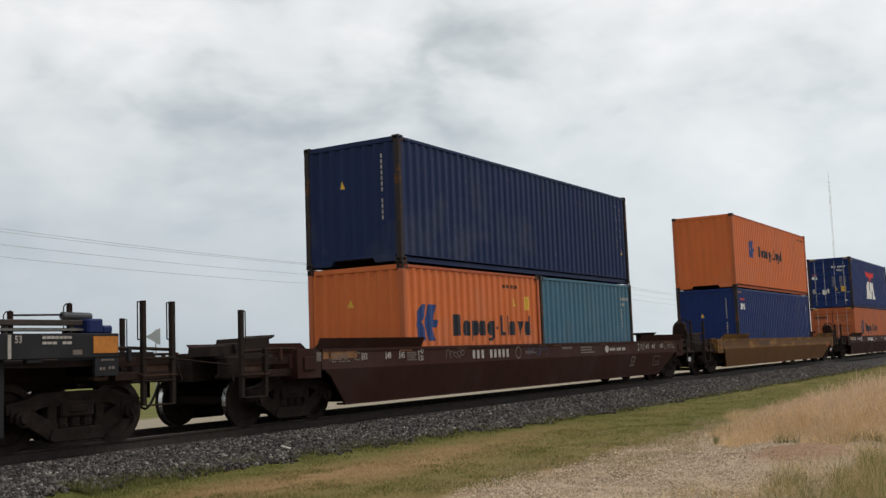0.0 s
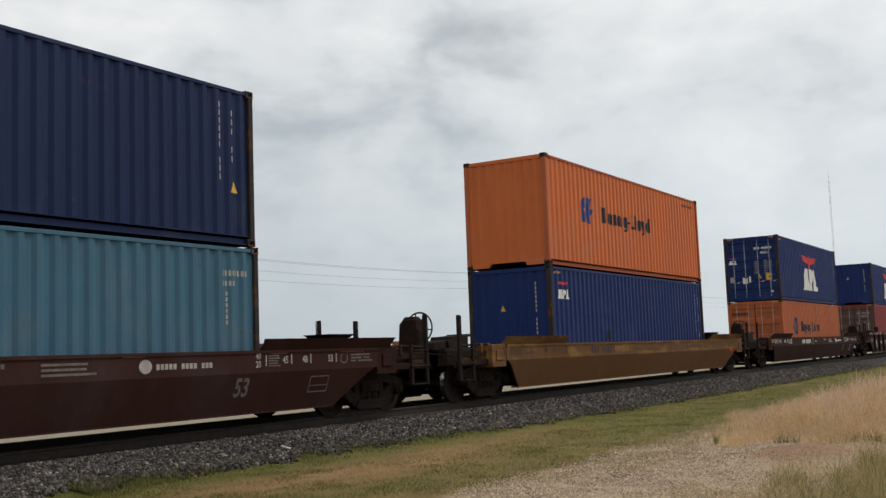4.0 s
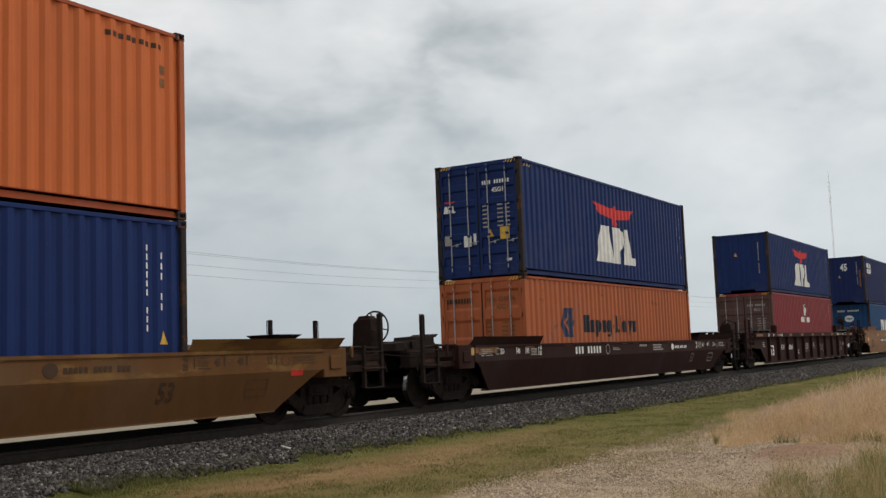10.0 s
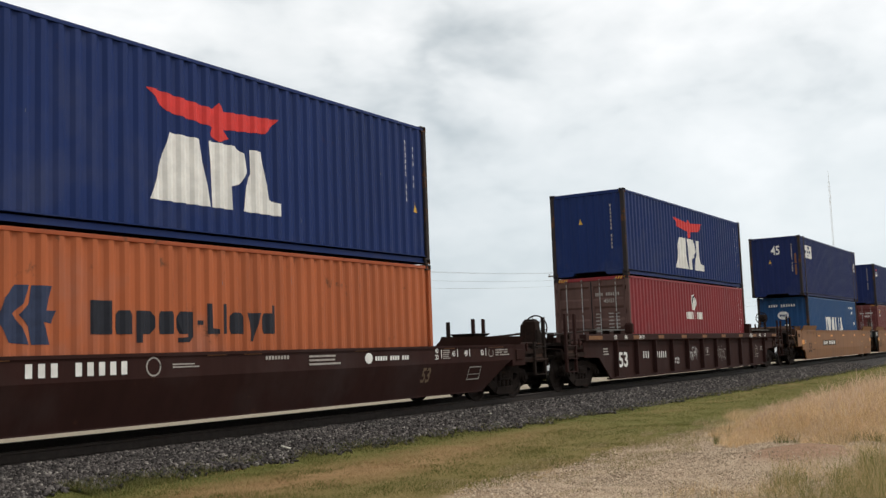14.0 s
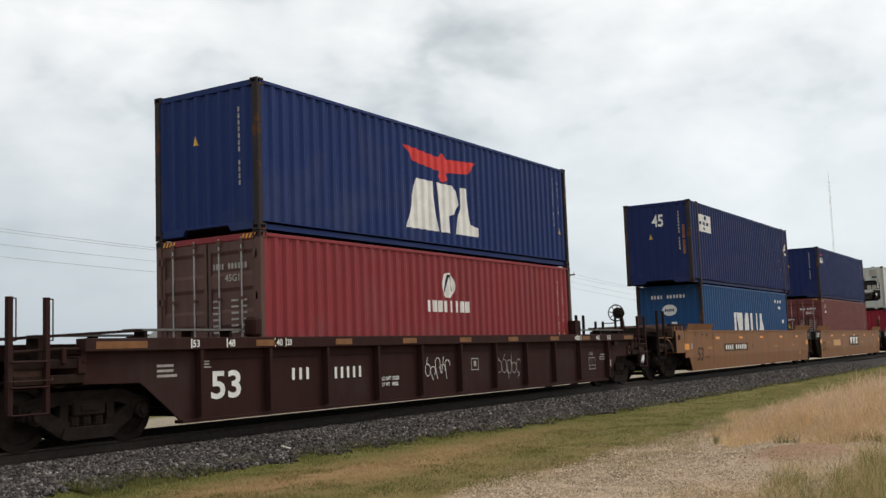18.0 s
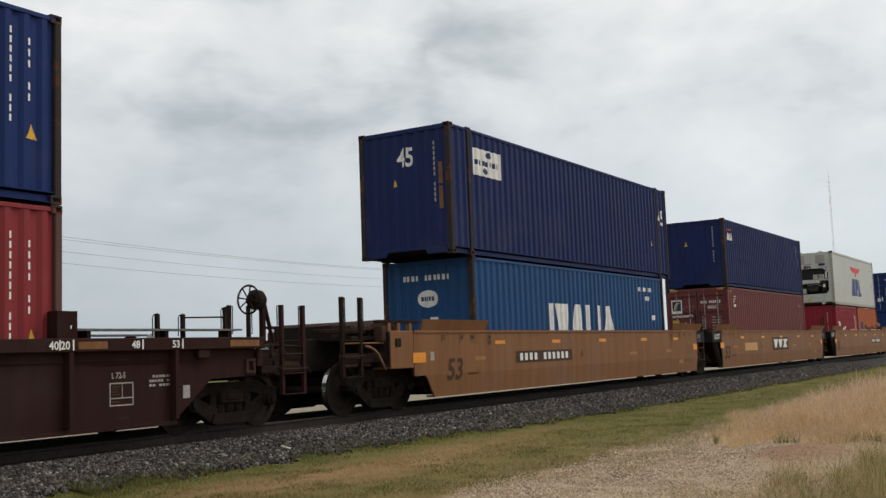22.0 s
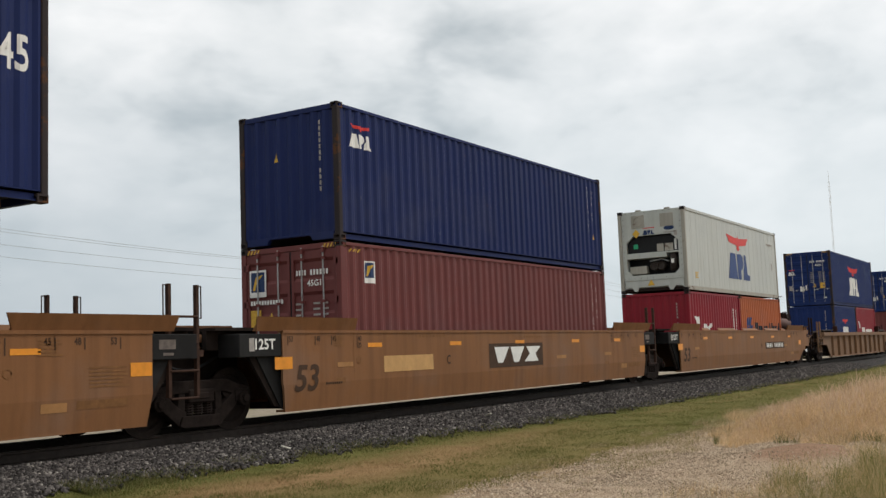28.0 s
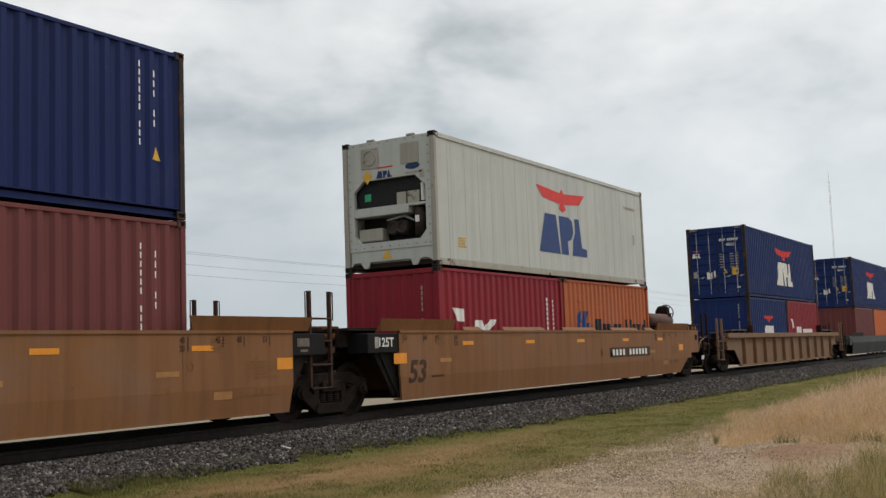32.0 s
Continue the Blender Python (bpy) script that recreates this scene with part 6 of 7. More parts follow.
def coupler(car, x, d):
    b = Build().box(min(x - d * 0.65, x - d * 0.18), max(x - d * 0.65, x - d * 0.18), -0.08, 0.08, 0.70, 0.86)
    b.prism([(x - d * a, c) for a, c in ((0.24, -0.16), (0.02, -0.20), (-0.06, -0.06), (0.02, 0.05), (0.0, 0.16), (0.24, 0.14))], "xy", 0.63, 0.93)
    part("coupler", b, M["under"], car, "rusty knuckle coupler", bevel=0.015)
    pts = []
    for i in range(9):
        u = i / 8
        pts.append((x - d * 0.5 + d * 0.5 * u, 0.42, 0.62 - 0.42 * math.sin(math.pi * u * 0.8)))
    part("air_hose", Build().path(pts, 0.022, 7), M["black"], car, "black rubber air hose")


def tray_at(car, x, top):
    """A dished plate on a short pedestal."""
    tray = Build()
    low, high = [(x + a * 0.30, -0.42 + e * 0.26, 1.285) for a, e in ((-1, -1), (1, -1), (1, 1), (-1, 1))], [(x + a * 0.38, -0.42 + e * 0.34, 1.355) for a, e in ((-1, -1), (1, -1), (1, 1), (-1, 1))]
    tray.add(low + high, ((0, 1, 2, 3), (7, 6, 5, 4), (0, 4, 5, 1), (1, 5, 6, 2), (2, 6, 7, 3), (3, 7, 4, 0)))
    tray.box(x - 0.2, x + 0.2, -0.6, -0.25, top - 0.12, 1.287)
    part("striker_tray", tray, M["under"], car, "dark dished end plate", bevel=0.01)


def end_gear(car, d, mat, c, end, top):
    """Step panels, rails, pipes and the coupling lever beyond the end boxes."""
    for y in (-1, 1):
        lo, hi = sorted((d * (c - 0.60), d * (c - 1.06)))
        yy = sorted((y * 1.335, y * 1.30))
        part("step_panel", Build().box(lo, hi, yy[0], yy[1], top - 0.42, top - 0.17), M["step"], car, "worn brown step panel", bevel=0.008)
        part("grab_iron", Build().path(((d * (c - 0.50), y * 1.38, top - 0.36), (d * (c - 0.52), y * 1.425, top - 0.36), (d * (c - 1.14), y * 1.425, top - 0.36), (d * (c - 1.20), y * 1.34, top - 0.32)), 0.010, 6), M["step"], car, "worn grab iron")
        part("deck_rail", Build().path(((d * (c - 0.58), y * 1.33, top + 0.0), (d * (c - 1.25), y * 1.33, top + 0.03), (d * (end + 0.06), y * 1.36, top + 0.03)), 0.024, 8), M["arm"], car)
        for k in (0.02, 0.34):
            part("deck_bracket", Build().box(d * (end + k) - 0.035, d * (end + k) + 0.035, y * 1.36 - 0.03, y * 1.36 + 0.03, top - 0.16, top + 0.055), mat, car, bevel=0.012)
        pts = [(d * (c - 1.15 - (c - 1.15 - end - 0.1) * u), y * (1.22 + 0.1 * u), top - 0.30 - 0.16 * math.sin(math.pi * min(1.0, u * 1.1))) for u in [k / 8 for k in range(9)]]
        part("brake_pipe", Build().path(pts, 0.024, 7), M["arm"], car)
    part("uncoupling_lever", Build().path(((d * (c - 0.12), -0.05, 0.96), (d * (c - 0.26), -0.25, 0.98), (d * (c - 0.40), -1.30, top - 0.20), (d * (c - 0.36), -1.36, top - 0.46)), 0.016, 6), M["arm"], car, "bent uncoupling lever")
    lo, hi = sorted((d * (end + 0.2), d * (c - 1.0)))
    part("brake_cylinder", Build().tube((lo, -0.72, top - 0.36), (hi, -0.72, top - 0.36), 0.15, 14), M["under"], car, bevel=0.02)


def car_end(car, d, mat, c, end, top, ladders, tall2=False, plank=True, zlad=1.72):
    """What lies beyond the well at one end; d is the side (+1 or -1), c the coupler face, end the side's end."""
    lo, hi = sorted((d * 6.35, d * (end + 0.02)))
    part("end_deck", Build().box(lo, hi, -1.30, 1.30, top - 0.20, top - 0.12).box(lo, hi, -0.5, 0.5, top - 0.4, top - 0.2), M["under"], car)
    part("bulkhead", Build().sheet([(d * 6.32, y, z) for y, z in ((-1.24, 0.2), (1.24, 0.2), (1.24, top - 0.1), (-1.24, top - 0.1))], (d * 0.05, 0, 0)), mat, car)
    lo, hi = sorted((d * 8.2, d * (c - 0.5)))
    part("center_sill", Build().box(lo, hi, -0.33, 0.33, 0.60, top - 0.08), M["under"], car, bevel=0.015)
    lo, hi = sorted((d * (end - 0.02), d * (end + 0.12)))
    part("end_sill", Build().box(lo, hi, -1.38, 1.38, top - 0.30, top - 0.06), mat, car, bevel=0.012)
    coupler(car, d * c, d)
    lo, hi = sorted((d * (end + 0.1), d * (c - 0.55)))
    g = Build().box(lo, hi, -1.0, 1.0, top - 0.1, top - 0.05)
    plat = part("end_platform", g, M["under"], car, "dark grated end platform")
    slat = shared(("slat", round(hi - lo, 2)), lambda: Build().box(0, hi - lo, 0, 0.06, 0, 0.03).mesh("slat"))
    for i in range(9):
        part("slat", slat, M["under"], plat, at=pose(lo, -0.98 + i * 0.235, top - 0.05))
    if ladders:
        for y in (-1.36, 1.36):
            corner_ladder(car, d * (c - 0.55), y, -d, mat if tall2 and mat is not M["grey_car"] else M["under"], 1.30 if tall2 and d > 0 < y else zlad, 0.34, tall2)
            lo, hi = sorted((d * end, d * (c - 0.52)))
            part("step_arm", Build().box(lo, hi, min(y, y * 0.96), max(y, y * 0.96), top - 0.22, top - 0.10).box(lo + 0.1, hi, min(y, y * 0.9), max(y, y * 0.9), top - 0.42, top - 0.30), M["arm"], car, bevel=0.008)
        end_gear(car, d, mat, c, end, top)
    if plank:
        if d < 0:
            plate = Build().prism(((-10.46, 1.02), (-9.64, 1.02), (-9.64, 1.315), (-10.34, 1.285), (-10.36, 1.215), (-10.50, 1.20)), "xz", -0.85, -0.3)
            plate.prism(((-9.66, 1.305), (-9.56, 1.345), (-9.56, 1.315), (-9.66, 1.27)), "xz", -0.9, -0.25)
            plate.prism(((-11.02, 1.005), (-10.455, 1.005), (-10.455, 1.195), (-10.98, 1.165)), "xz", -0.80, -0.3)
            part("crossover_plate", plate, M["under"], car, "dark sloping end plate", bevel=0.006)
        else:
            tray_at(car, 8.95, top)

    for p, q, r in (((end - 0.2, -0.85, top - 0.38), (c - 0.5, -0.85, top - 0.38), 0.03), ((end - 0.2, 0.6, top - 0.2), (c - 0.4, 0.6, top - 0.2), 0.025), ((end - 0.3, -1.1, top - 0.45), (end + 0.5, -0.4, top - 0.5), 0.022)):
        part("brake_pipe", Build().tube((d * p[0], p[1], p[2]), (d * q[0], q[1], q[2]), r), M["truck"], car)


def well_floor(car, half, z=0.08):
    for w in (0.12, 0.35):
        beam = shared(("beam", w, z), lambda: Build().box(-w, w, -1.26, 1.26, z - 0.01, BED).mesh("cross_bearer"))
        for x in ([i * half / 4.6 for i in range(-4, 5)] if w < 0.2 else (-6.0, 6.0)):
            part("cross_bearer", beam, M["under"], car, at=pose(x, 0, 0 if w < 0.2 else -0.002))


YA, YB, YT = 1.48, 1.265, 1.445


def slab_foot(zc):
    """How far out the foot of a side stands: the deep-sided cars lean in less."""
    return YB if zc > 0.6 else YT


def slab_y(z, zc=0.72, z0=0.08):
    return -YA if z >= zc else -YA + (YA - slab_foot(zc)) * (zc - z) / (zc - z0)


def slab_place(zc=0.72, z0=0.08, lift=0.005):
    return lambda u, v: Vector((u, slab_y(v, zc, z0) - lift, v))


def slab_sides(car, mat, top, zc, z0, upper, lower):
    """Both long sides: an upright band above, a band that leans in below; upper and lower are outlines (x, z)."""
    out = []
    for s in (-1, 1):
        b = Build()

        def Q(x, z):
            y = slab_y(z, zc, z0)
            return (x, y if s < 0 else -y, z)

        b.sheet([Q(x, z) for x, z in upper], (0, -s * 0.04, 0))
        sill = part("side_sill", b, mat, car)
        part("lower_panel", Build().sheet([Q(x, z) for x, z in lower], (0, -s * 0.04, 0)), mat, sill)
        x0, x1 = min(x for x, z in upper), max(x for x, z in upper)
        yy = sorted((s * (YA + 0.02), s * (YA - 0.10)))
        part("top_chord", Build().box(x0, x1, yy[0], yy[1], top - 0.045, top + 0.004), mat, sill)
        bx = [x for x, z in lower if z <= z0 + 0.01]
        yy = sorted((s * slab_foot(zc), s * (slab_foot(zc) - 0.2)))
        part("bottom_flange", Build().box(min(bx), max(bx), yy[0], yy[1], z0 - 0.025, z0 + 0.012), mat, sill)
        out.append(sill)
    return out[0]


def guide_panels(car, mat, top, spans, rise=0.21, flare=0.09, lean=(0.0, 0.0), back=0.0):
    """Each span has its ends and the side (-1 or +1) of its free end, which leans by lean (one figure for each side); the other end leans by back."""
    for a, c, free in spans:
        for s in (-1, 1):
            b = Build()
            p = [(a, s * (YA - 0.015), top - 0.01), (c, s * (YA - 0.015), top - 0.01), (c + (lean[1] if free > 0 else back), s * (YA - 0.015 + flare), top + rise), (a - (lean[0] if free < 0 else back), s * (YA - 0.015 + flare), top + rise)]
            b.sheet(p, (0, -s * 0.025, 0))
            for x in (a + 0.02, c - 0.04):
                b.sheet([(x, s * (YA - 0.02), top - 0.01), (x, s * (YA - 0.05 + flare), top + rise - 0.01), (x, s * (YA - 0.13), top - 0.01)], (0.02, 0, 0))
            part("guide_panel", b, mat, car, "flared guide panel")


def slab_car(s, mat, label, group="well cars"):
    """Smooth-sided single well car."""
    car = thing("well_car", label, "railway car", group, at=pose(s, 0, 0))
    MOVING.append((car, s, 0.0))
    top = 1.07
    upper = ((-9.02, 0.72), (9.02, 0.72), (9.02, top), (-9.02, top))
    lower = ((-8.10, 0.09), (7.95, 0.09), (8.72, 0.60), (8.95, 0.72), (-8.95, 0.72), (-8.72, 0.60))
    side = slab_sides(car, mat, top, 0.72, 0.09, upper, lower)
    guide_panels(car, mat, top, ((-9.12, -5.85, 1), (5.88, 9.42, -1)), 0.185, 0.13, (0.06, -0.04), 0.06)
    well_floor(car, 8.0)
    for d in (-1, 1):
        for y in (-1, 1):
            a, c = sorted((d * 9.02, d * 9.66))
            e, f = sorted((y * (YA - 0.01), y * 1.05))
            # brown cars take the darker copy here, with the end's shade in its colour
            part("end_box", Build().box(a, c, e, f, 0.58, 1.085).box(a + 0.16, c - 0.16, y * (YA + 0.005) - 0.012, y * (YA + 0.005) + 0.012, 0.72, 0.95), mat if mat in (M["mustard"], M["grey_light"]) else M["end_brown"], car, bevel=0.01)
            e, f = sorted((y * 1.02, y * 0.78))
            a, c = sorted((d * 9.70, d * 10.85))
            part("end_beam", Build().box(a, c, e, f, 0.64, 1.0), M["under"], car, bevel=0.02)
        car_end(car, d, mat, 11.44, 9.62, 1.06, True)
        add_truck(car, d * 9.33)
    brake_wheel(car, 11.08, -0.95, 1.47, 0.31, 1, 1.0)
    return car, side


def ribbed_car(s, mat, label, group="well cars", brake=True, chord=(1.11, 1.29), rear=((7.95, 0.085), (8.70, 0.66), (9.7, 0.68))):
    """Single well car with a heavy top chord and upright ribs."""
    car = thing("well_car", label, "railway car", group, at=pose(s, 0, 0))
    MOVING.append((car, s, 0.0))
    near = None
    for sd in (-1, 1):
        b = Build()
        y0, y1 = sorted((sd * 1.32, sd * 1.28))
        b.prism(((-7.95, 0.085), *rear, (9.7, chord[0] + 0.01), (-9.7, chord[0] + 0.01), (-9.7, 0.68), (-8.70, 0.66)), "xz", y0, y1)
        o = part("side_sill", b, mat, car)
        y0, y1 = sorted((sd * 1.44, sd * 1.24))
        part("top_chord", Build().box(-9.75, 9.80, y0, y1, chord[0], chord[1]), mat, o, bevel=0.01)
        y0, y1 = sorted((sd * 1.37, sd * 1.20))
        part("bottom_flange", Build().box(-7.95, 7.95, y0, y1, 0.035, 0.085), mat, o)
        if sd < 0:
            near = o
            part("stiffener", Build().box(-7.55, 8.40, -1.345, -1.325, 0.975, 1.0), mat, o)
            part("stiffener", Build().box(6.42, 8.40, -1.338, -1.325, 0.935, 0.945), mat, o)
            part("jacking_bracket", Build().box(8.35, 8.58, -1.42, -1.33, 0.98, 1.105), mat, o, bevel=0.008)
            part("towing_eye", Build().box(9.45, 9.66, -1.36, -1.32, 0.72, 0.765).box(9.45, 9.66, -1.36, -1.32, 0.905, 0.95).box(9.45, 9.50, -1.36, -1.32, 0.765, 0.905).box(9.61, 9.66, -1.36, -1.32, 0.765, 0.905), M["step"], o, "worn square towing eye")
        rib = Build()
        y0, y1 = sorted((0.0, sd * 0.115))
        rib.prism([(-0.05, 0), (0.05, 0), (0.035, sd * 0.115), (-0.035, sd * 0.115)], "xy", 0.117, chord[0] - 0.005)
        me = rib.mesh("rib", 0.004)
        for x in (-7.6, -6.05, -4.55, -3.02, -1.52, 0.0, 1.52, 3.02, 4.55, 6.04, 7.90):
            part("rib", me, mat, car, at=pose(x, sd * 1.32, 0))
    well_floor(car, 8.0, 0.09)
    for d in (-1, 1):
        car_end(car, d, mat, 11.40, 9.7, 1.12, True, True, False, 1.82)
        add_truck(car, d * 9.4)
        for y0, y1 in ((-1.20, -0.95), (0.95, 1.20)):
            a, c = (6.30, 9.53) if d > 0 else (-8.7, -6.45)
            posts = [p for p in (a + 0.2, (a + c) / 2, c - 0.3)]
            board = part("running_board", Build().box(a, c, y0, y1, 1.40, 1.43), M["board"], car, "grey steel running board")
            for p in posts:
                part("board_leg", Build().box(p, p + 0.06, y0 + 0.02, y1 - 0.02, 1.1, 1.40), M["arm"], board)
            if d < 0:
                part("plank", Build().prism(((-11.1, 1.26), (-8.55, 1.385), (-8.55, 1.425), (-11.1, 1.30)), "xz", y0, y1).box(-10.3, -10.2, y0, y1, 1.0, 1.30), M["arm"], car, "dark sloping walkway plank")
        if d > 0:
            # an upright plate with a slot and a bolt hole, folded along its rear edge
            g = Build().box(5.84, 6.05, -1.40, -1.36, 1.29, 1.65).box(6.05, 6.10, -1.40, -1.36, 1.29, 1.40).box(6.05, 6.10, -1.40, -1.36, 1.46, 1.65)
            g.box(6.10, 6.16, -1.40, -1.36, 1.29, 1.65).box(5.84, 5.88, -1.36, -1.18, 1.29, 1.65)
            part("corner_guide", g, M["end_brown"], car, "dark slotted corner guide")
            part("handrail", Build().tube((8.34, -1.1, 1.60), (9.25, -1.1, 1.62), 0.013), M["under"], car)
            for p, q in ((7.83, 1.65), (8.34, 1.65), (9.25, 1.77)):
                post = part("stanchion", Build().box(p - 0.03, p + 0.03, -1.125, -1.075, 1.25, q), M["arm"], car)
                part("grab_loop", Build().tube((p - 0.11, -1.12, 1.32), (p - 0.11, -1.12, q - 0.05), 0.008).tube((p - 0.11, -1.12, q - 0.05), (p - 0.08, -1.12, q - 0.01), 0.008).tube((p - 0.08, -1.12, q - 0.01), (p, -1.12, q + 0.005), 0.008), M["under"], post, "thin bent grab rod")
        else:
            part("corner_guide", Build().box(-6.42, -6.2, -1.40, -1.16, 1.29, 1.62), M["end_brown"], car, "dark corner guide", bevel=0.05)
    if brake:
        winch_wheel(car, 10.47, -0.75, 1.94, 0.24)
    return car, near


def tan_unit(car, cx, mat, outer):
    """One well of the articulated car, its middle at cx; outer is -1 or +1 where it has a free end, else 0."""
    top, zc, z0 = 1.39, 0.50, 0.08
    xl = -9.0 if outer < 0 else -8.10
    xr = 9.0 if outer > 0 else 8.20
    u0 = Build()
    lowl = [(-8.25, 0.08), (-8.55, 0.45), (-8.62, zc)] if outer < 0 else [(-8.02, 0.08), (-8.08, zc)]
    lowr = [(8.62, zc), (8.55, 0.45), (7.95, 0.08)] if outer > 0 else [(8.20, zc), (8.12, 0.08)]
    upper = ((cx + xl, zc), (cx + xr, zc), (cx + xr, top), (cx + xl, top))
    lower = [(cx + x, z) for x, z in (lowl[:1] + lowr[::-1] + lowl[:0:-1])]
    side = slab_sides(car, mat, top, zc, z0, upper, lower)
    guide_panels(car, mat, top, ((cx - 8.70, cx - 6.08, 1), (cx + 5.95, cx + 8.62, -1)), 0.22, 0.08, (0.13, -0.01), 0.06)
    beam = shared(("beam", 0.12, 0.07), lambda: Build().box(-0.12, 0.12, -1.26, 1.26, 0.06, BED).mesh("cross_bearer"))
    for i in range(-4, 5):
        part("cross_bearer", beam, M["under"], car, at=pose(cx + i * 1.75, 0, 0))
    for d in (-1, 1):
        x = cx + d * 6.32
        part("bulkhead", Build().box(x - 0.03, x + 0.03, -1.24, 1.24, 0.2, top - 0.1), mat, car)
        a, c = sorted((cx + d * 6.35, cx + d * 8.6))
        part("end_deck", Build().box(a, c, -1.30, 1.30, top - 0.2, top - 0.14), M["under"], car)
        if d == outer:
            continue
        # inner end: dark boxes and the arms that rest on the shared truck
        for y in (-1, 1):
            e, f = sorted((y * (YA - 0.02), y * 1.0))
            a, c = sorted((cx + d * 7.95, cx + d * 9.10))
            part("end_box", Build().box(a, c, e, f, 0.97, 1.34), M["box_black"], car, "black-painted end box", bevel=0.012)
            e, f = sorted((y * 1.375, y * 1.33))
            part("end_gusset", Build().prism([(cx + d * p, q) for p, q in ((8.0, 0.98), (8.62, 0.98), (8.05, 0.14), (7.95, 0.10))], "xz", e, f), M["box_black"], car)
            e, f = sorted((y * 1.34, y * 1.28))
            part("end_strut", Build().sheet([(cx + d * p, e, q) for p, q in ((8.62, 0.98), (8.76, 0.98), (8.16, 0.16), (8.02, 0.16))], (0, f - e, 0)), M["under"], car)
        a, c = sorted((cx + d * 8.0, cx + d * 9.6))
        part("center_sill", Build().box(a, c, -0.40, 0.40, 0.62, 1.15), M["under"], car, bevel=0.02)
        a, c = sorted((cx + d * 8.2, cx + d * 9.35))
        part("end_platform", Build().box(a, c, -1.2, 1.2, 1.40, 1.45).box(a, c, -1.0, -0.9, 1.1, 1.4).box(a, c, 0.9, 1.0, 1.1, 1.4), M["under"], car)
    return side


def tan_car(a, b, c, mat, label):
    """Three wells hinged over shared trucks."""
    s = b
    car = thing("articulated_well_car", label, "railway car", "well cars", at=pose(s, 0, 0))
    MOVING.append((car, s, 0.0))
    sides = [tan_unit(car, x - s, mat, o) for x, o in ((a, -1), (b, 0), (c, 1))]
    R = 0.47
    for d, x in ((-1, a - s), (1, c - s)):
        add_truck(car, x + d * 9.55, R, 1.80)
        for y in (-1, 1):
            e, f = sorted((y * (YA - 0.005), y * 1.02))
            g, h = sorted((x + d * 9.0, x + d * 9.80))
            part("end_box", Build().box(g, h, e, f, 0.66, 1.385), mat, car, bevel=0.012)
            part("end_plate", Build().box(min(x + d * 9.795, x + d * 9.83), max(x + d * 9.795, x + d * 9.83), e + 0.01, f - 0.01, 0.70, 1.36), M["under"], car)
            part("socket_plate", Build().box(x + d * 9.55 - 0.09, x + d * 9.55 + 0.09, y * (YA + 0.006) - 0.012, y * (YA + 0.006) + 0.012, 1.08, 1.24), M["under"], car, "dark socket plate", bevel=0.01)
            g2, h2 = sorted((x + d * 8.72, x + d * 10.1))
            part("end_beam", Build().box(g2, h2, y * 1.36 - 0.06, y * 1.36 + 0.06, 1.535, 1.595), M["arm"], car, bevel=0.008)
            for p in (9.02, 9.42, 9.74):
                part("stub_post", Build().box(x + d * p - 0.045, x + d * p + 0.045, y * 1.38 - 0.04, y * 1.38 + 0.04, 1.38, 1.536), mat, car)
            corner_ladder(car, x + d * 11.15, y * 1.36, -d, M["arm"], 2.0, 0.55, True)
            g, h = sorted((x + d * 9.8, x + d * 11.2))
            part("step_arm", Build().box(g, h, min(y * 1.3, y * 1.36), max(y * 1.3, y * 1.36), 0.80, 0.98), M["arm"], car, bevel=0.008)
            part("handrail", Build().tube((x + d * 9.8, y * 1.36, 1.16), (x + d * 11.1, y * 1.36, 1.16), 0.016), mat, car)
            part("step_panel", Build().box(min(x + d * 10.64, x + d * 11.06), max(x + d * 10.64, x + d * 11.06), min(y * 1.30, y * 1.335), max(y * 1.30, y * 1.335), 0.73, 0.88), M["step"], car, "worn brown step panel", bevel=0.008)
            part("step_panel", Build().box(min(x + d * 10.20, x + d * 10.50), max(x + d * 10.20, x + d * 10.50), min(y * 1.26, y * 1.30), max(y * 1.26, y * 1.30), 0.73, 0.88), M["step"], car, "worn brown step panel", bevel=0.008)
            bend = [(10.52, 1.10), (10.40, 1.09), (10.26, 1.04), (10.12, 0.95), (10.0, 0.80), (9.90, 0.66)]
            part("bent_pipe", Build().path([(x + d * p, y * 1.41, q) for p, q in bend], 0.026, 8), M["ochre"], car, "bent tan pipe", smooth=True)
            part("corner_bracket", Build().box(x + d * 9.92 - 0.07, x + d * 9.92 + 0.07, min(y * 1.22, y * 1.42), max(y * 1.22, y * 1.42), 1.18, 1.47), M["step"], car, "worn corner bracket", bevel=0.015)
            part("grab_iron", Build().path(((x + d * 10.5, y * 1.40, 0.93), (x + d * 11.2, y * 1.43, 0.93), (x + d * 11.25, y * 1.38, 0.93)), 0.011, 6), M["step"], car)
            part("apron", Build().prism([(x + d * p, q) for p, q in ((8.3, 0.52), (8.62, 0.52), (8.35, 0.14), (8.2, 0.14))], "xz", y * 1.3 - 0.02, y * 1.3 + 0.02), M["under"], car)
        g, h = sorted((x + d * 8.4, x + d * 10.95))
        part("center_sill", Build().box(g, h, -0.36, 0.36, 0.66, 1.28), M["under"], car, bevel=0.02)
        g, h = sorted((x + d * 8.4, x + d * 10.6))
        part("end_deck", Build().box(g, h, -1.15, 1.15, 1.22, 1.30).box(g, h, -0.7, 0.7, 1.30, 1.52), M["under"], car, bevel=0.01)
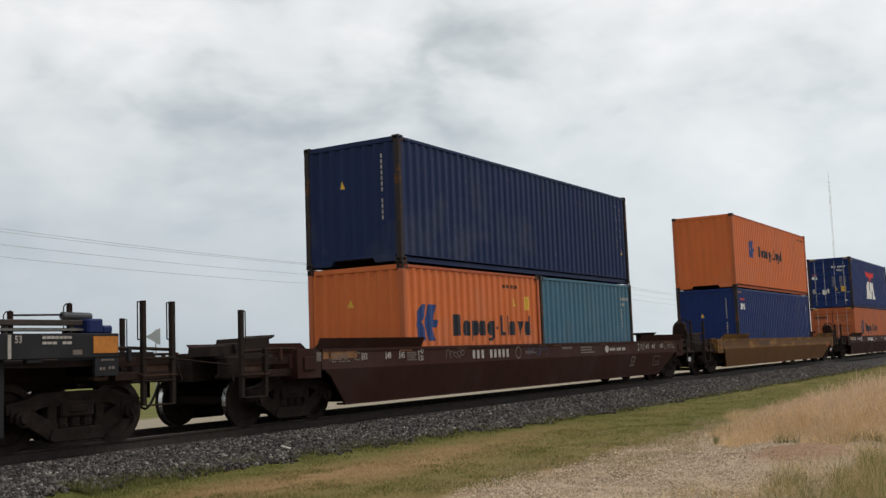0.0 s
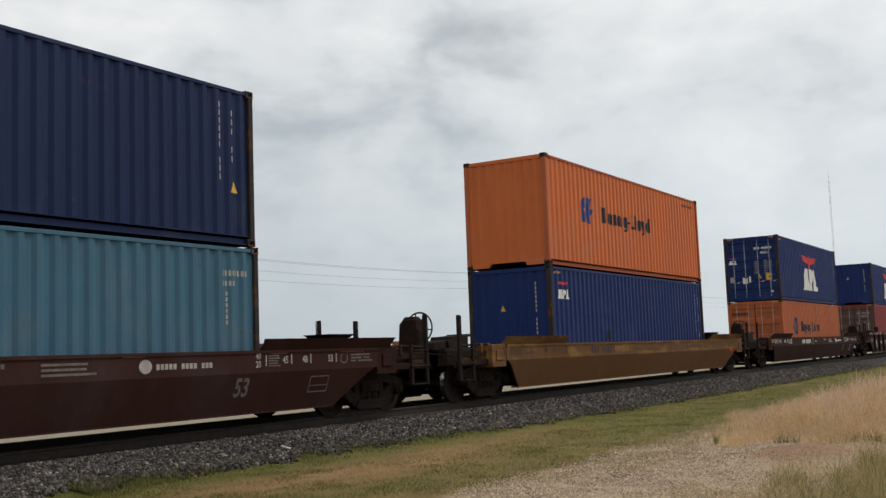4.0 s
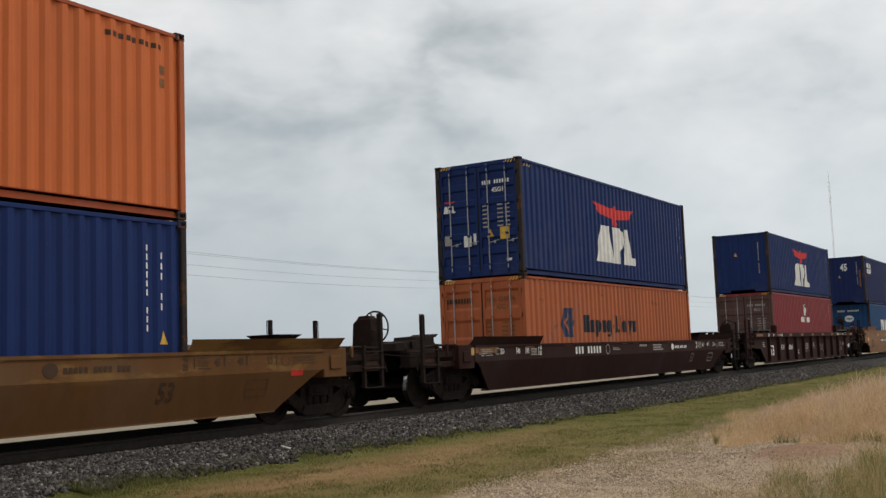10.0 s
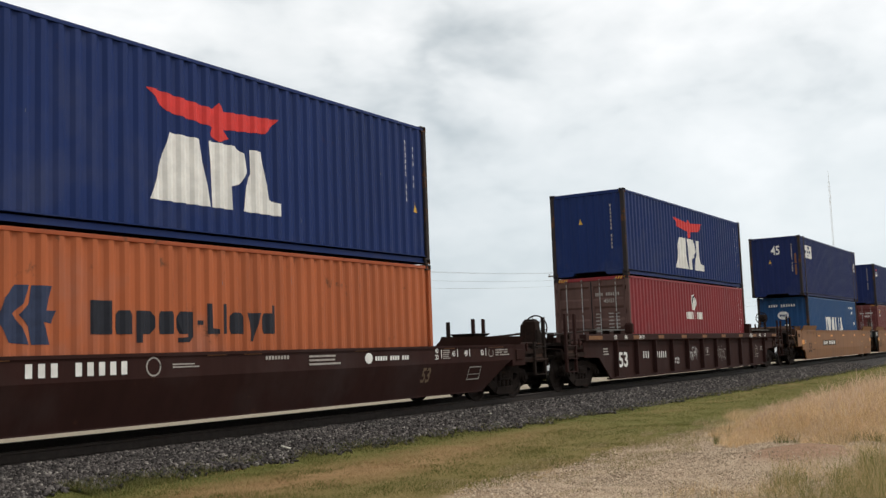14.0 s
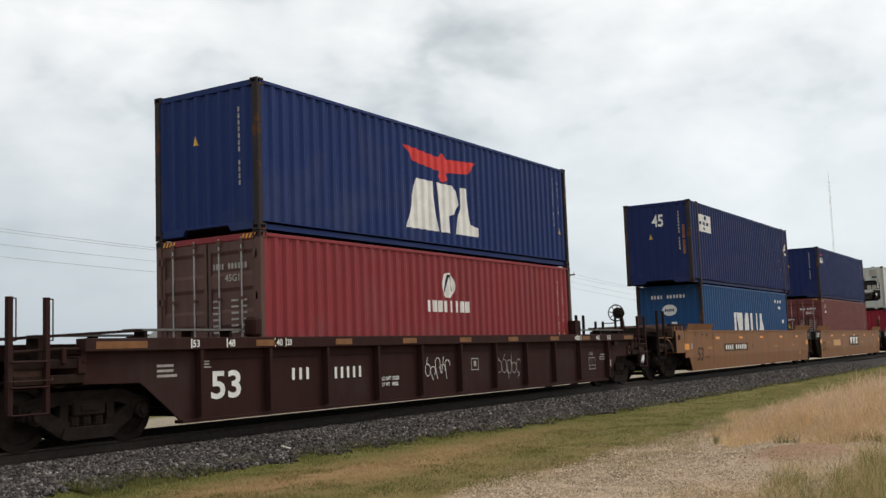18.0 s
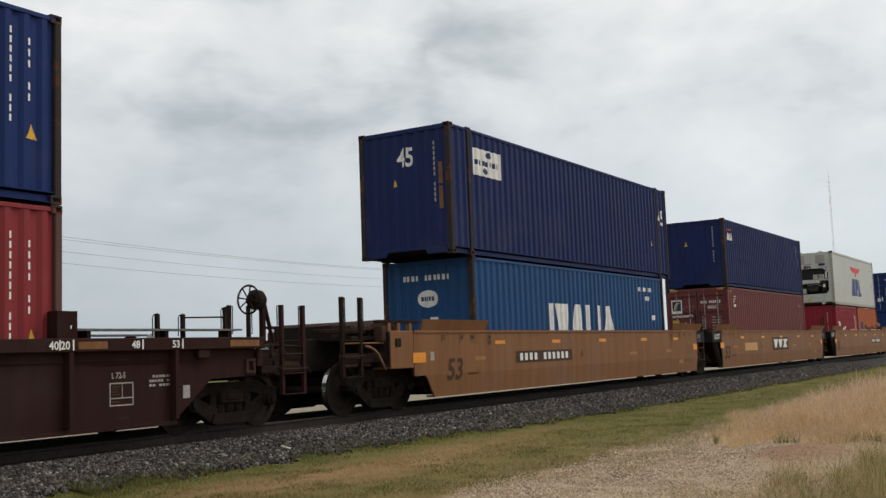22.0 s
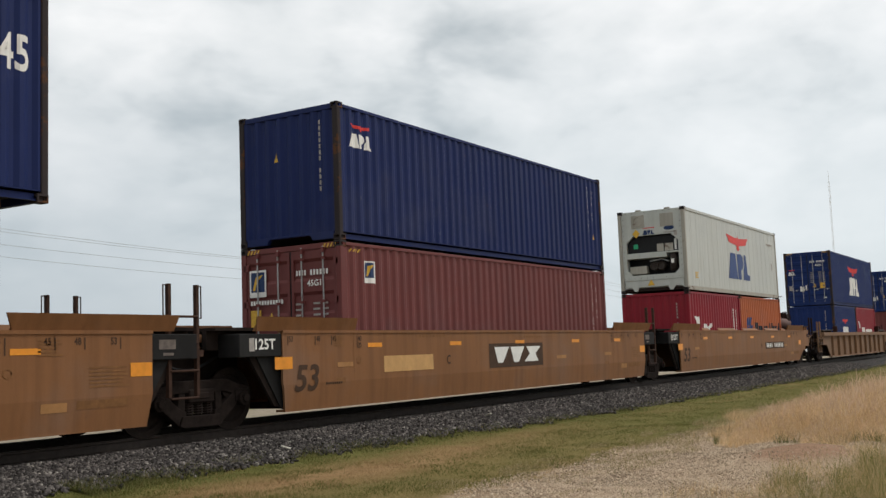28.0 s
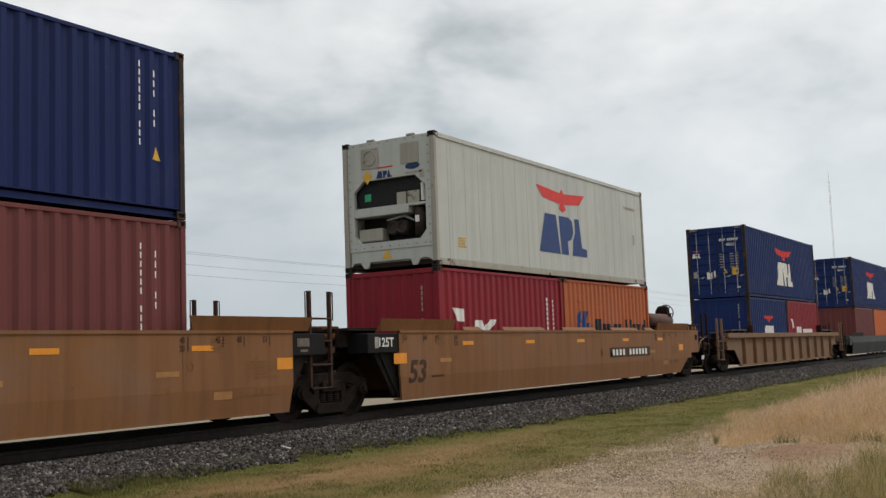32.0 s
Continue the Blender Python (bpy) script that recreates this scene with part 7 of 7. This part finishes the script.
        part("hood", Build().prism([(x + d * p, q) for p, q in ((9.36, 1.40), (10.08, 1.40), (10.04, 1.49), (9.86, 1.60), (9.44, 1.60))], "xz", -1.18, 1.18), M["step"], car, "sloping worn end hood", bevel=0.02)
        part("deck_beam", Build().box(min(x + d * 10.05, x + d * 11.5), max(x + d * 10.05, x + d * 11.5), -1.12, -0.98, 1.34, 1.43), M["arm"], car, bevel=0.015)
        part("end_sill", Build().box(x + d * 9.8 - 0.06, x + d * 9.8 + 0.06, -1.38, 1.38, 0.8, 1.3), M["under"], car)
        coupler(car, x + d * 11.65, d)
    for x in ((a + b) / 2 - s, (b + c) / 2 - s):
        add_truck(car, x, R, 1.80)
        for y in (-1, 1):
            b2 = Build()
            for dx in (-0.28, 0.28):
                b2.box(x - 0.65 + dx - 0.03, x - 0.65 + dx + 0.03, y * 1.36 - 0.035, y * 1.36 + 0.035, 0.42, 2.08)
            for z in (0.40, 0.80, 1.21, 1.60):
                b2.tube((x - 0.93, y * 1.40, z), (x - 0.37, y * 1.40, z), 0.02, 6)
            b2.box(x - 0.9, x - 0.2, min(y * 1.15, y * 1.34), max(y * 1.15, y * 1.34), 1.0, 1.1)
            lad = part("ladder", b2, M["step"], car, "brown side ladder", bevel=0.004)
            for dx, k in ((-0.28, -1), (0.28, 1)):
                xx = x - 0.65 + dx
                part("grab_iron", Build().path(((xx, y * 1.36, 2.06), (xx + k * 0.1, y * 1.36, 2.06), (xx + k * 0.1, y * 1.36, 1.58), (xx, y * 1.36, 1.58)), 0.012, 6), M["step"], lad)
    # tank and hand wheel at the rear end
    x = c - s
    part("brake_reservoir", Build().lathe(((0.0, -1.0), (0.14, -1.0), (0.23, -0.9), (0.23, 0.9), (0.14, 1.0), (0.0, 1.0)), 0.0, 16).mesh("brake_reservoir", 0, 1, True), M["grime_red"], car, "rusty brake reservoir", at=pose(x + 8.1, -0.7, 1.74, 0, 0, 90))
    brake_wheel(car, x + 9.0, -0.6, 2.02, 0.26, 1, 1.5)
    return car, sides


def dark_end_car(s):
    """The dark car that is leaving: an empty well car with its gear at the rear end."""
    car, side = ribbed_car(s, M["grey_car"], "empty dark grey well car with amber tape", brake=False, chord=(1.03, 1.355), rear=((8.10, 0.085), (8.10, 1.04)))
    part("gear_box", Build().box(9.40, 9.66, -1.30, -0.85, 1.355, 1.56).box(9.66, 9.84, -1.28, -0.95, 1.355, 1.47), M["navy2"], car, "blue gear housing", bevel=0.025)
    part("air_tank", Build().tube((9.12, -1.10, 1.605), (9.60, -1.10, 1.595), 0.055, 12), M["grey_light"], car, "grey cylinder on the gear housing", bevel=0.01)
    part("top_bar", Build().box(6.0, 9.40, -1.20, -1.08, 1.47, 1.545).box(6.0, 9.36, -1.12, -1.0, 1.40, 1.44).box(8.2, 8.26, -1.18, -1.1, 1.35, 1.48).box(9.2, 9.26, -1.18, -1.1, 1.35, 1.48), M["rail"], car, "grey steel bar along the top", bevel=0.008)
    part("end_bracket", Build().box(9.40, 9.80, -1.43, -1.37, 0.78, 1.03), M["grey_car"], car, "dark bracket under the corner", bevel=0.006)
    return car, side

# ---- the train ----
def patch(side, put, name, mat, a, c, z0, z1, label=""):
    Flat().rect(a, c, z0, z1).lay(name, put, (), M[mat], side, label)


def words(side, put, name, mat, items, label=""):
    for s, u, v, h in items:
        Flat().text(s, u, v, h, 0.85).lay(name, put, (), M[mat], side, label)


def stroke(points, w):
    f = Flat()
    for (a, b), (c, d) in zip(points, points[1:]):
        n = math.hypot(c - a, d - b) or 1.0
        x, z = -(d - b) / n * w, (c - a) / n * w
        f.poly(((a + x, b + z), (a - x, b - z), (c - x, d - z), (c + x, d + z)))
    return f


def print_rows(side, put, u0, u1, v0, v1, n, m, mat):
    """Rows of small bars for print too small to read."""
    h = (v1 - v0) / n
    f = Flat()
    for i in range(n):
        f.bars(u0, u1 - 0.12 * (u1 - u0) * (i % 2), v0 + i * h + 0.3 * h, v0 + (i + 0.85) * h, m, 0.22, ((i * 3 + 2) % m,))
    f.lay("small_print_bars", put, (), M[mat], side)


def scrawl(side, put, u0, u1, v0, v1, n, seed, mat="decal_dim", label="chalk scrawl"):
    r = random.Random(seed)
    for k in range(n):
        a = u0 + (u1 - u0) * k / n
        b = a + (u1 - u0) / n * 1.1
        cu, cv, ru, rv = (a + b) / 2, r.uniform(v0 + 0.35 * (v1 - v0), v1 - 0.3 * (v1 - v0)), (b - a) * 0.46, (v1 - v0) * r.uniform(0.2, 0.32)
        start, turn = r.uniform(0, 6.28), r.choice((3.4, 4.6, 6.0))
        pts = [(cu + ru * math.cos(start + turn * q / 12), cv + rv * math.sin(start + turn * q / 12)) for q in range(13)]
        pts += [(r.uniform(a, b), r.choice((v0, v0 + 0.1 * (v1 - v0), v1)))]
        stroke(pts, 0.008).lay("chalk_scrawl", put, (), M[mat], side, label)


def slab_marks(side, mat, dim, number=(-3.86, -2.15), tape=True, figures=None):
    """Loading lines and lettering of a smooth-sided car."""
    put = slab_place()
    patch(side, put, "end_stripe", dim, -8.82, -8.78, 0.86, 1.0)
    print_rows(side, slab_place(lift=0.009), -8.75, -8.22, 0.82, 0.99, 4, 8, dim)
    stroke([(-8.0 + 0.10 * math.cos(0.5 + i * 0.45), 0.93 + 0.07 * math.sin(0.5 + i * 0.45)) for i in range(12)], 0.010).lay("ring_mark", put, (), M[dim], side)
    for s, u in (("53", -7.82), ("48", -7.06), ("45", -6.60)):
        patch(side, put, "loading_line", mat, u - 0.045, u - 0.02, 0.85, 1.0)
        words(side, put, "length_number", mat, ((s, u, 0.86, 0.12),))
    patch(side, put, "loading_line", mat, -5.98, -5.955, 0.80, 1.0)
    words(side, put, "length_number", mat, (("40", -5.92, 0.93, 0.105), ("20", -5.92, 0.80, 0.105)))
    Flat().lines(-6.38, -6.03, 0.80, 0.98, 5, 0.2).lay("small_print_bars", put, (), M[dim], side)
    if number:
        Flat().bars(number[0], number[1], 0.79, 0.97, 9, 0.46, (3,)).lay("car_number_bars", put, (), M[figures or mat], side, "plain number bars")
    stroke([(-1.76 + 0.13 * math.cos(i * 0.5), 0.88 + 0.13 * math.sin(i * 0.5)) for i in range(14)], 0.012).lay("ring_mark", put, (), M[dim], side)
    Flat().lines(-1.4, -0.85, 0.84, 0.92, 2).lay("small_print_bars", put, (), M[dim], side)
    Flat().bars(0.6, 1.2, 0.92, 0.98, 8).lines(1.7, 2.6, 0.78, 0.98, 3).lay("small_print_bars", put, (), M[dim], side)
    Flat().disc(3.42, 0.88, 0.12, 0.10, 14).bars(3.62, 4.75, 0.83, 0.91, 14, 0.25, (5, 10)).lay("painted_name", put, (), M[mat], side, "pale painted name bars")
    for s, u in (("45", 6.35), ("48", 6.85), ("53", 7.55)):
        patch(side, put, "loading_line", mat, u + 0.21, u + 0.235, 0.84, 1.0)
        words(side, put, "length_number", mat, ((s, u, 0.85, 0.12),))
    patch(side, put, "loading_line", mat, 5.93, 5.955, 0.82, 1.0)
    words(side, put, "length_number", mat, (("40", 5.70, 0.93, 0.105), ("20", 5.70, 0.80, 0.105)))
    Flat().lines(6.0, 6.3, 0.80, 1.0, 5, 0.3).lay("small_print_bars", put, (), M[dim], side)
    print_rows(side, slab_place(lift=0.009), 8.2, 8.85, 0.82, 0.98, 3, 9, dim)
    stroke([(8.0 + 0.10 * math.cos(2.0 + i * 0.45), 0.90 + 0.08 * math.sin(2.0 + i * 0.45)) for i in range(12)], 0.010).lay("ring_mark", put, (), M[dim], side)
    words(side, put, "length_number", "decal_brown" if figures else "decal_faded" if mat == "decal_white" else dim, (("53", 5.28, 0.35, 0.30),))
    Flat().outline(7.10, 7.62, 0.34, 0.62, 0.022).rect(7.1, 7.62, 0.45, 0.465).lay("test_panel", put, (), M[dim], side, "outlined test panel")
    on_box = lambda u, v: Vector((u, -YA - 0.0, v))
    patch(side, on_box, "label_plate", "decal_pale" if mat == "decal_white" else dim, -9.16, -9.03, 0.86, 1.02, "pale square label")
    if tape:
        for a, b in ((-8.98, -8.0), (-6.62, -6.2), (-4.5, -4.08), (-0.7, -0.28), (0.1, 0.52), (3.0, 3.42), (6.05, 6.47), (7.9, 8.6)):
            patch(side, put, "reflector", "decal_rust", a, b, 0.90 if a < -8 else 1.012 if a > -6 else 0.995, 1.05, "aged amber reflector")


def make_train():
    c0, s0 = dark_end_car(0.1)
    low = lambda u, v: Vector((u, -1.326, v))
    chord = lambda u, v: Vector((u, -1.445, v))
    part("reflector_plate", Build().box(9.36, 9.77, -1.452, -1.44, 1.09, 1.315), M["decal_old_amber"], c0, "large dirty amber reflector plate")
    Flat().bars(8.56, 9.02, 1.285, 1.32, 7, 0.12).bars(8.56, 9.02, 1.215, 1.25, 6, 0.12, (3,)).lay("small_print_bars", chord, (), M["decal_dim"], s0)
    patch(s0, chord, "end_stripe", "decal_dim", 8.06, 8.11, 1.04, 1.34)
    words(s0, chord, "length_number", "decal_dim", (("53", 8.16, 1.235, 0.095),))
    patch(s0, chord, "label_plate", "decal_grime", 9.03, 9.18, 1.075, 1.14, "dull placard")
    on_bracket = lambda u, v: Vector((u, -1.436, v))
    Flat().bars(9.5, 9.72, 0.985, 1.01, 4, 0.2).bars(9.47, 9.58, 0.86, 0.90, 2, 0.3).bars(9.62, 9.74, 0.87, 0.91, 2, 0.3).lay("small_print_bars", on_bracket, (), M["decal_grime"], s0)

    c1, s1 = slab_car(23.3, M["brown"], "dark brown smooth-sided well car with faded lettering")
    slab_marks(s1, "decal_dim", "decal_grime")
    scrawl(s1, slab_place(lift=0.007), -1.30, -0.22, 0.74, 1.0, 5, 17, "decal_slate", "dull blue sprayed scrawl")
    scrawl(s1, slab_place(lift=0.007), -4.95, -4.22, 0.80, 1.0, 5, 23, "decal_grime")
    c2, s2 = slab_car(46.38, M["mustard"], "weathered mustard smooth-sided well car")
    slab_marks(s2, "decal_brown", "decal_faint", (-4.30, -2.66), False, "decal_dark")
    put = slab_place()
    put3 = slab_place(lift=0.008)
    stroke([(-1.17, 1.03), (-0.89, 0.83), (0.91, 0.82), (1.29, 1.03)], 0.008).lay("panel_outline", put3, (), M["decal_brown"], s2)
    for i in range(3):
        patch(s2, put3, "rust_streak", "decal_rust", -4.2 + 1.55 * i, -3.1 + 1.5 * i, 1.01, 1.045, "rust orange edge wear")
    patch(s2, put, "reflector", "decal_red", 8.15, 8.45, 0.64, 0.74, "small red tag")
    c3, s3 = slab_car(69.6, M["brown2"], "dark brown smooth-sided well car with white lettering")
    slab_marks(s3, "decal_white", "decal_dim")

    c4, s4 = ribbed_car(92.6, M["brown2"], "dark brown ribbed well car with white lettering")
    Flat().fit("53", -7.32, -6.66, 0.35, 0.78).lay("length_number", low, (), M["decal_white"], s4)
    low2 = lambda u, v: Vector((u, -1.330, v))
    Flat().bars(-5.42, -4.86, 0.57, 0.77, 3, 0.62).lay("car_number_bars", low2, (), M["decal_white"], s4, "white number bars")
    Flat().bars(-4.26, -3.36, 0.55, 0.75, 5, 0.62).lay("car_number_bars", low2, (), M["decal_white"], s4, "white number bars")
    words(s4, low, "load_limit", "decal_white", (("LD LMT 170200", -2.80, 0.45, 0.075), ("LT WT   49800", -2.80, 0.34, 0.075)))
    scrawl(s4, low, -1.30, -0.35, 0.40, 0.86, 5, 3, "decal_white")
    scrawl(s4, low, 1.66, 2.85, 0.30, 0.86, 5, 9, "decal_dim")
    Flat().outline(0.55, 0.86, 0.54, 0.80, 0.02).rect(0.65, 0.76, 0.62, 0.74).lay("test_panel", low, (), M["decal_dim"], s4, "outlined test panel")
    Flat().outline(6.75, 7.17, 0.36, 0.68, 0.018).rect(6.768, 7.152, 0.46, 0.475).rect(6.965, 6.975, 0.475, 0.662).lay("test_panel", low, (), M["decal_dim"], s4, "outlined test panel")
    Flat().lines(-7.55, -7.3, 0.82, 0.95, 3).lines(-8.4, -8.0, 0.70, 0.92, 3).lay("small_print_bars", low, (), M["decal_dim"], s4)
    words(s4, low, "length_marking", "decal_dim", (("L 72-5", 6.79, 0.735, 0.085),))
    Flat().lines(6.785, 6.94, 0.50, 0.64, 4, 0.3).lines(6.785, 6.92, 0.39, 0.44, 1, 0.3).bars(6.90, 7.10, 0.185, 0.20, 6, 0.5).lay("small_print_bars", low, (), M["decal_brown"], s4)
    print_rows(s4, low, 7.46, 7.96, 0.58, 0.77, 3, 8, "decal_dim")
    patch(s4, low, "label_plate", "decal_dim", 8.11, 8.25, 0.40, 0.59, "small pale placard")
    for a in (-9.58, -6.42, -4.35, -2.23, -0.09, 2.07, 4.25, 6.14, 9.0):
        patch(s4, chord, "reflector", "decal_rust", a, a + (0.48 if abs(a) < 9 else 0.90 if a < 0 else 0.66), 1.145, 1.245, "aged amber reflector")
    for s, u in (("53", -7.80), ("48", -7.05), ("40", -5.93), ("40", 5.645), ("20", 5.86), ("48", 7.04), ("53", 7.80)):
        a = u - 0.04 if u < 0 else u + 0.19
        patch(s4, chord, "loading_line", "decal_white", a, a + 0.025, 1.13, 1.27)
        Flat().text(s, u + (0.035 if s == "40" and u > 0 else 0), 1.143, 0.110, 1.02).lay("length_number", chord, (), M["decal_white"], s4)
    patch(s4, chord, "loading_line", "decal_white", -5.70, -5.68, 1.13, 1.27)
    words(s4, chord, "length_number", "decal_white", (("20", -5.66, 1.145, 0.105),))

    c5, sides = tan_car(115.70, 134.80, 154.25, M["tan"], "tan three-unit articulated well car")
    for i, (cx, side) in enumerate(zip((-19.10, 0.0, 19.45), sides)):
        put = slab_place(0.50, 0.08)
        put2 = slab_place(0.50, 0.08, 0.008)
        for a in (-5.72, -2.83, 0.05, 3.12, 5.9):
            patch(side, put, "reflector", "decal_amber", cx + a, cx + a + 0.45, 1.085, 1.165, "amber reflector")
        a = -9.05 if i == 0 else -8.30
        patch(side, put, "reflector", "decal_amber", cx + a, cx + a + (0.46 if i == 0 else 0.44), 0.755, 0.955, "square amber reflector")
        patch(side, put, "reflector", "decal_amber", cx + 7.80, cx + 8.19, 0.755, 0.945, "square amber reflector")
        dx = cx - (0.12 if i == 1 else 0.0)
        fig = Flat().fit("53", cx - 7.82, cx - 7.22, 0.37, 0.82)
        fig.v = [(u + 0.20 * (v - 0.37), v) for u, v in fig.v]
        fig.lay("length_number", put2, (), M["decal_brown"], side, "dark painted number")
        for w, u, k in (("53", -7.98, 1), ("48", -7.26, 1), ("45", -6.81, 1), ("45", 6.55, -1), ("48", 7.02, -1), ("53", 7.62, -1)):
            patch(side, put, "loading_line", "decal_brown", cx + u, cx + u + 0.02, 1.14, 1.30)
            words(side, put, "length_number", "decal_brown", ((w, cx + u + (0.035 if k > 0 else -0.16), 1.20, 0.10),))
        for u, k in ((-6.06, 1), (5.82, -1)):
            patch(side, put, "loading_line", "decal_brown", cx + u, cx + u + 0.02, 1.08, 1.30)
            for w, z in (("40", 1.20), ("20", 1.08)):
                words(side, put, "length_number", "decal_brown", ((w, cx + u + (0.035 if k > 0 else -0.16), z, 0.095),))
            patch(side, put, "weld_seam", "decal_ochre", cx + u - 0.10, cx + u - 0.088, 0.51, 1.38)
            stroke([(cx + u + 0.05 + 0.06 * math.cos(q * 0.6), 0.86 + 0.06 * math.sin(q * 0.6)) for q in range(12)], 0.008).lay("ring_mark", put, (), M["decal_ochre"], side)
            patch(side, put, "stencil_bar", "decal_ochre", cx + u - 0.62, cx + u - 0.36, 0.48, 0.56)
        Flat().lines(cx - 6.75, cx - 6.4, 1.10, 1.30, 5, 0.3).lines(cx + 6.3, cx + 6.7, 1.05, 1.28, 5, 0.3).lines(cx + 7.1, cx + 7.8, 0.62, 0.92, 6, 0.25).lay("small_print_bars", put, (), M["decal_ochre"], side)
        patch(side, put, "stencil_bar", "decal_ochre", cx + 6.9, cx + 7.75, 0.36, 0.47)
        for a, b, z0, z1 in ((-6.64, -6.19, 0.75, 0.83), (5.2, 5.65, 0.72, 0.80), (6.35, 6.75, 0.34, 0.46), (2.2, 2.75, 0.70, 0.78)):
            patch(side, put, "paint_patch", "decal_ochre2", cx + a, cx + b, z0, z1, "paler paint patch")
        Flat().bars(cx + 0.2, cx + 1.4, 1.22, 1.26, 9, 0.4).bars(cx - 4.0, cx - 3.0, 1.26, 1.30, 8, 0.4).lay("small_print_bars", put, (), M["decal_ochre"], side)
        if i == 0:
            patch(side, put, "label_plate", "decal_dim", cx - 8.42, cx - 8.28, 0.79, 0.96, "small pale plate")
        Flat().bars(cx - 6.98, cx - 6.50, 0.46, 0.50, 8, 0.25).lay("small_print_bars", put, (), M["decal_brown"], side)
        if i != 1:
            u = -4.77 if i == 0 else 2.15
            patch(side, put, "number_plate_ground", "decal_brown", cx + u, cx + u + 3.05, 0.645, 0.915, "dark painted panel")
            Flat().bars(cx + u + 0.2, cx + u + 2.9, 0.70, 0.865, 11, 0.42, (4,)).lay("car_number_bars", put2, (), M["decal_white"], side, "white number bars")
            words(side, put2, "unit_letter", "decal_brown", (("A" if i == 0 else "B", cx + (-1.20 if i == 0 else 1.55), 0.70, 0.18),))
        else:
            patch(side, put, "paint_patch", "decal_pale", dx - 5.10, dx - 3.38, 0.615, 0.915, "pale tan paint patch")
            words(side, put2, "unit_letter", "decal_brown", (("C", dx - 2.86, 0.70, 0.19),))
            patch(side, put, "name_ground", "decal_brown", dx - 1.08, dx + 1.56, 0.565, 1.10, "dark painted panel")
            for k in range(3):
                a = dx - 0.88 + k * 0.76
                shape = ((0.18, 0.67), (0.42, 0.67), (0.72, 1.02), (0.04, 1.02)) if k < 2 else ((-0.06, 0.67), (0.66, 0.67), (0.52, 0.85), (0.80, 1.02), (0.06, 1.02), (0.22, 0.85))
                Flat().poly([(a + p, q) for p, q in shape]).lay("letter_block", put2, (), M["decal_white"], side, "white painted block")
        if i != 0:
            Flat().fit("125T", cx - 8.74, cx - 8.26, 1.085, 1.26).lay("load_mark", lambda u, v: Vector((u, -(YA - 0.014), v)), (), M["decal_white"], side)
            Flat().rect(cx - 8.88, cx - 8.76, 1.06, 1.27).lay("label_plate", lambda u, v: Vector((u, -(YA - 0.014), v)), (), M["decal_dim"], side)
        Flat().rect(cx + 8.34, cx + 8.66, 1.12, 1.26).rect(cx + 8.42, cx + 8.62, 1.03, 1.07).lay("label_plate", lambda u, v: Vector((u, -(YA - 0.014), v)), (), M["decal_grime"], side)
        if i == 2:
            for a, b in ((-5.6, -4.8), (-3.83, -1.7), (-0.69, 1.36), (2.43, 4.4), (5.0, 5.7)):
                part("bent_flap", Build().sheet([(cx + a, -YA, 1.385), (cx + b, -YA, 1.385), (cx + b - 0.06, -YA + 0.09, 1.465), (cx + a + 0.06, -YA + 0.09, 1.465)], (0, 0.02, 0.01)), M["tan"], side, "folded flap on the top edge")
    # a walk along the hinge: hoses over the shared trucks
    for x in (-9.55, 9.72):
        pts = [(x - 0.7 + 1.4 * k / 10, -0.75, 1.02 - 0.22 * math.sin(math.pi * k / 10)) for k in range(11)]
        part("air_hose", Build().path(pts, 0.022, 7), M["black"], c5, "black rubber air hose")

    c6, s6 = ribbed_car(177.4, M["ochre"], "rusty ochre ribbed well car", brake=False)
    c7, s7 = slab_car(199.5, M["grey_light"], "weathered grey smooth-sided well car")
    c8, s8 = slab_car(221.6, M["brown"], "dark brown smooth-sided well car")


make_train()
dropped_stick(18.6, -2.25, 60, 0.16)
dropped_stick(12.1, -2.5, 10, 0.12)


def motions():
    steps = [2.0 * i for i in range(17)]
    for ob, s0, z0 in MOVING:
        walk(ob, [(t, pose(s0 - travelled(t), 0, z0)) for t in steps])
    ticks = [4 * i / 30 for i in range(241)]
    for ob, x, y, radius in WHEELS:
        walk(ob, [(t, pose(x, y, RAIL + radius, 0, -math.degrees(travelled(t) / radius), 0)) for t in ticks])


motions()
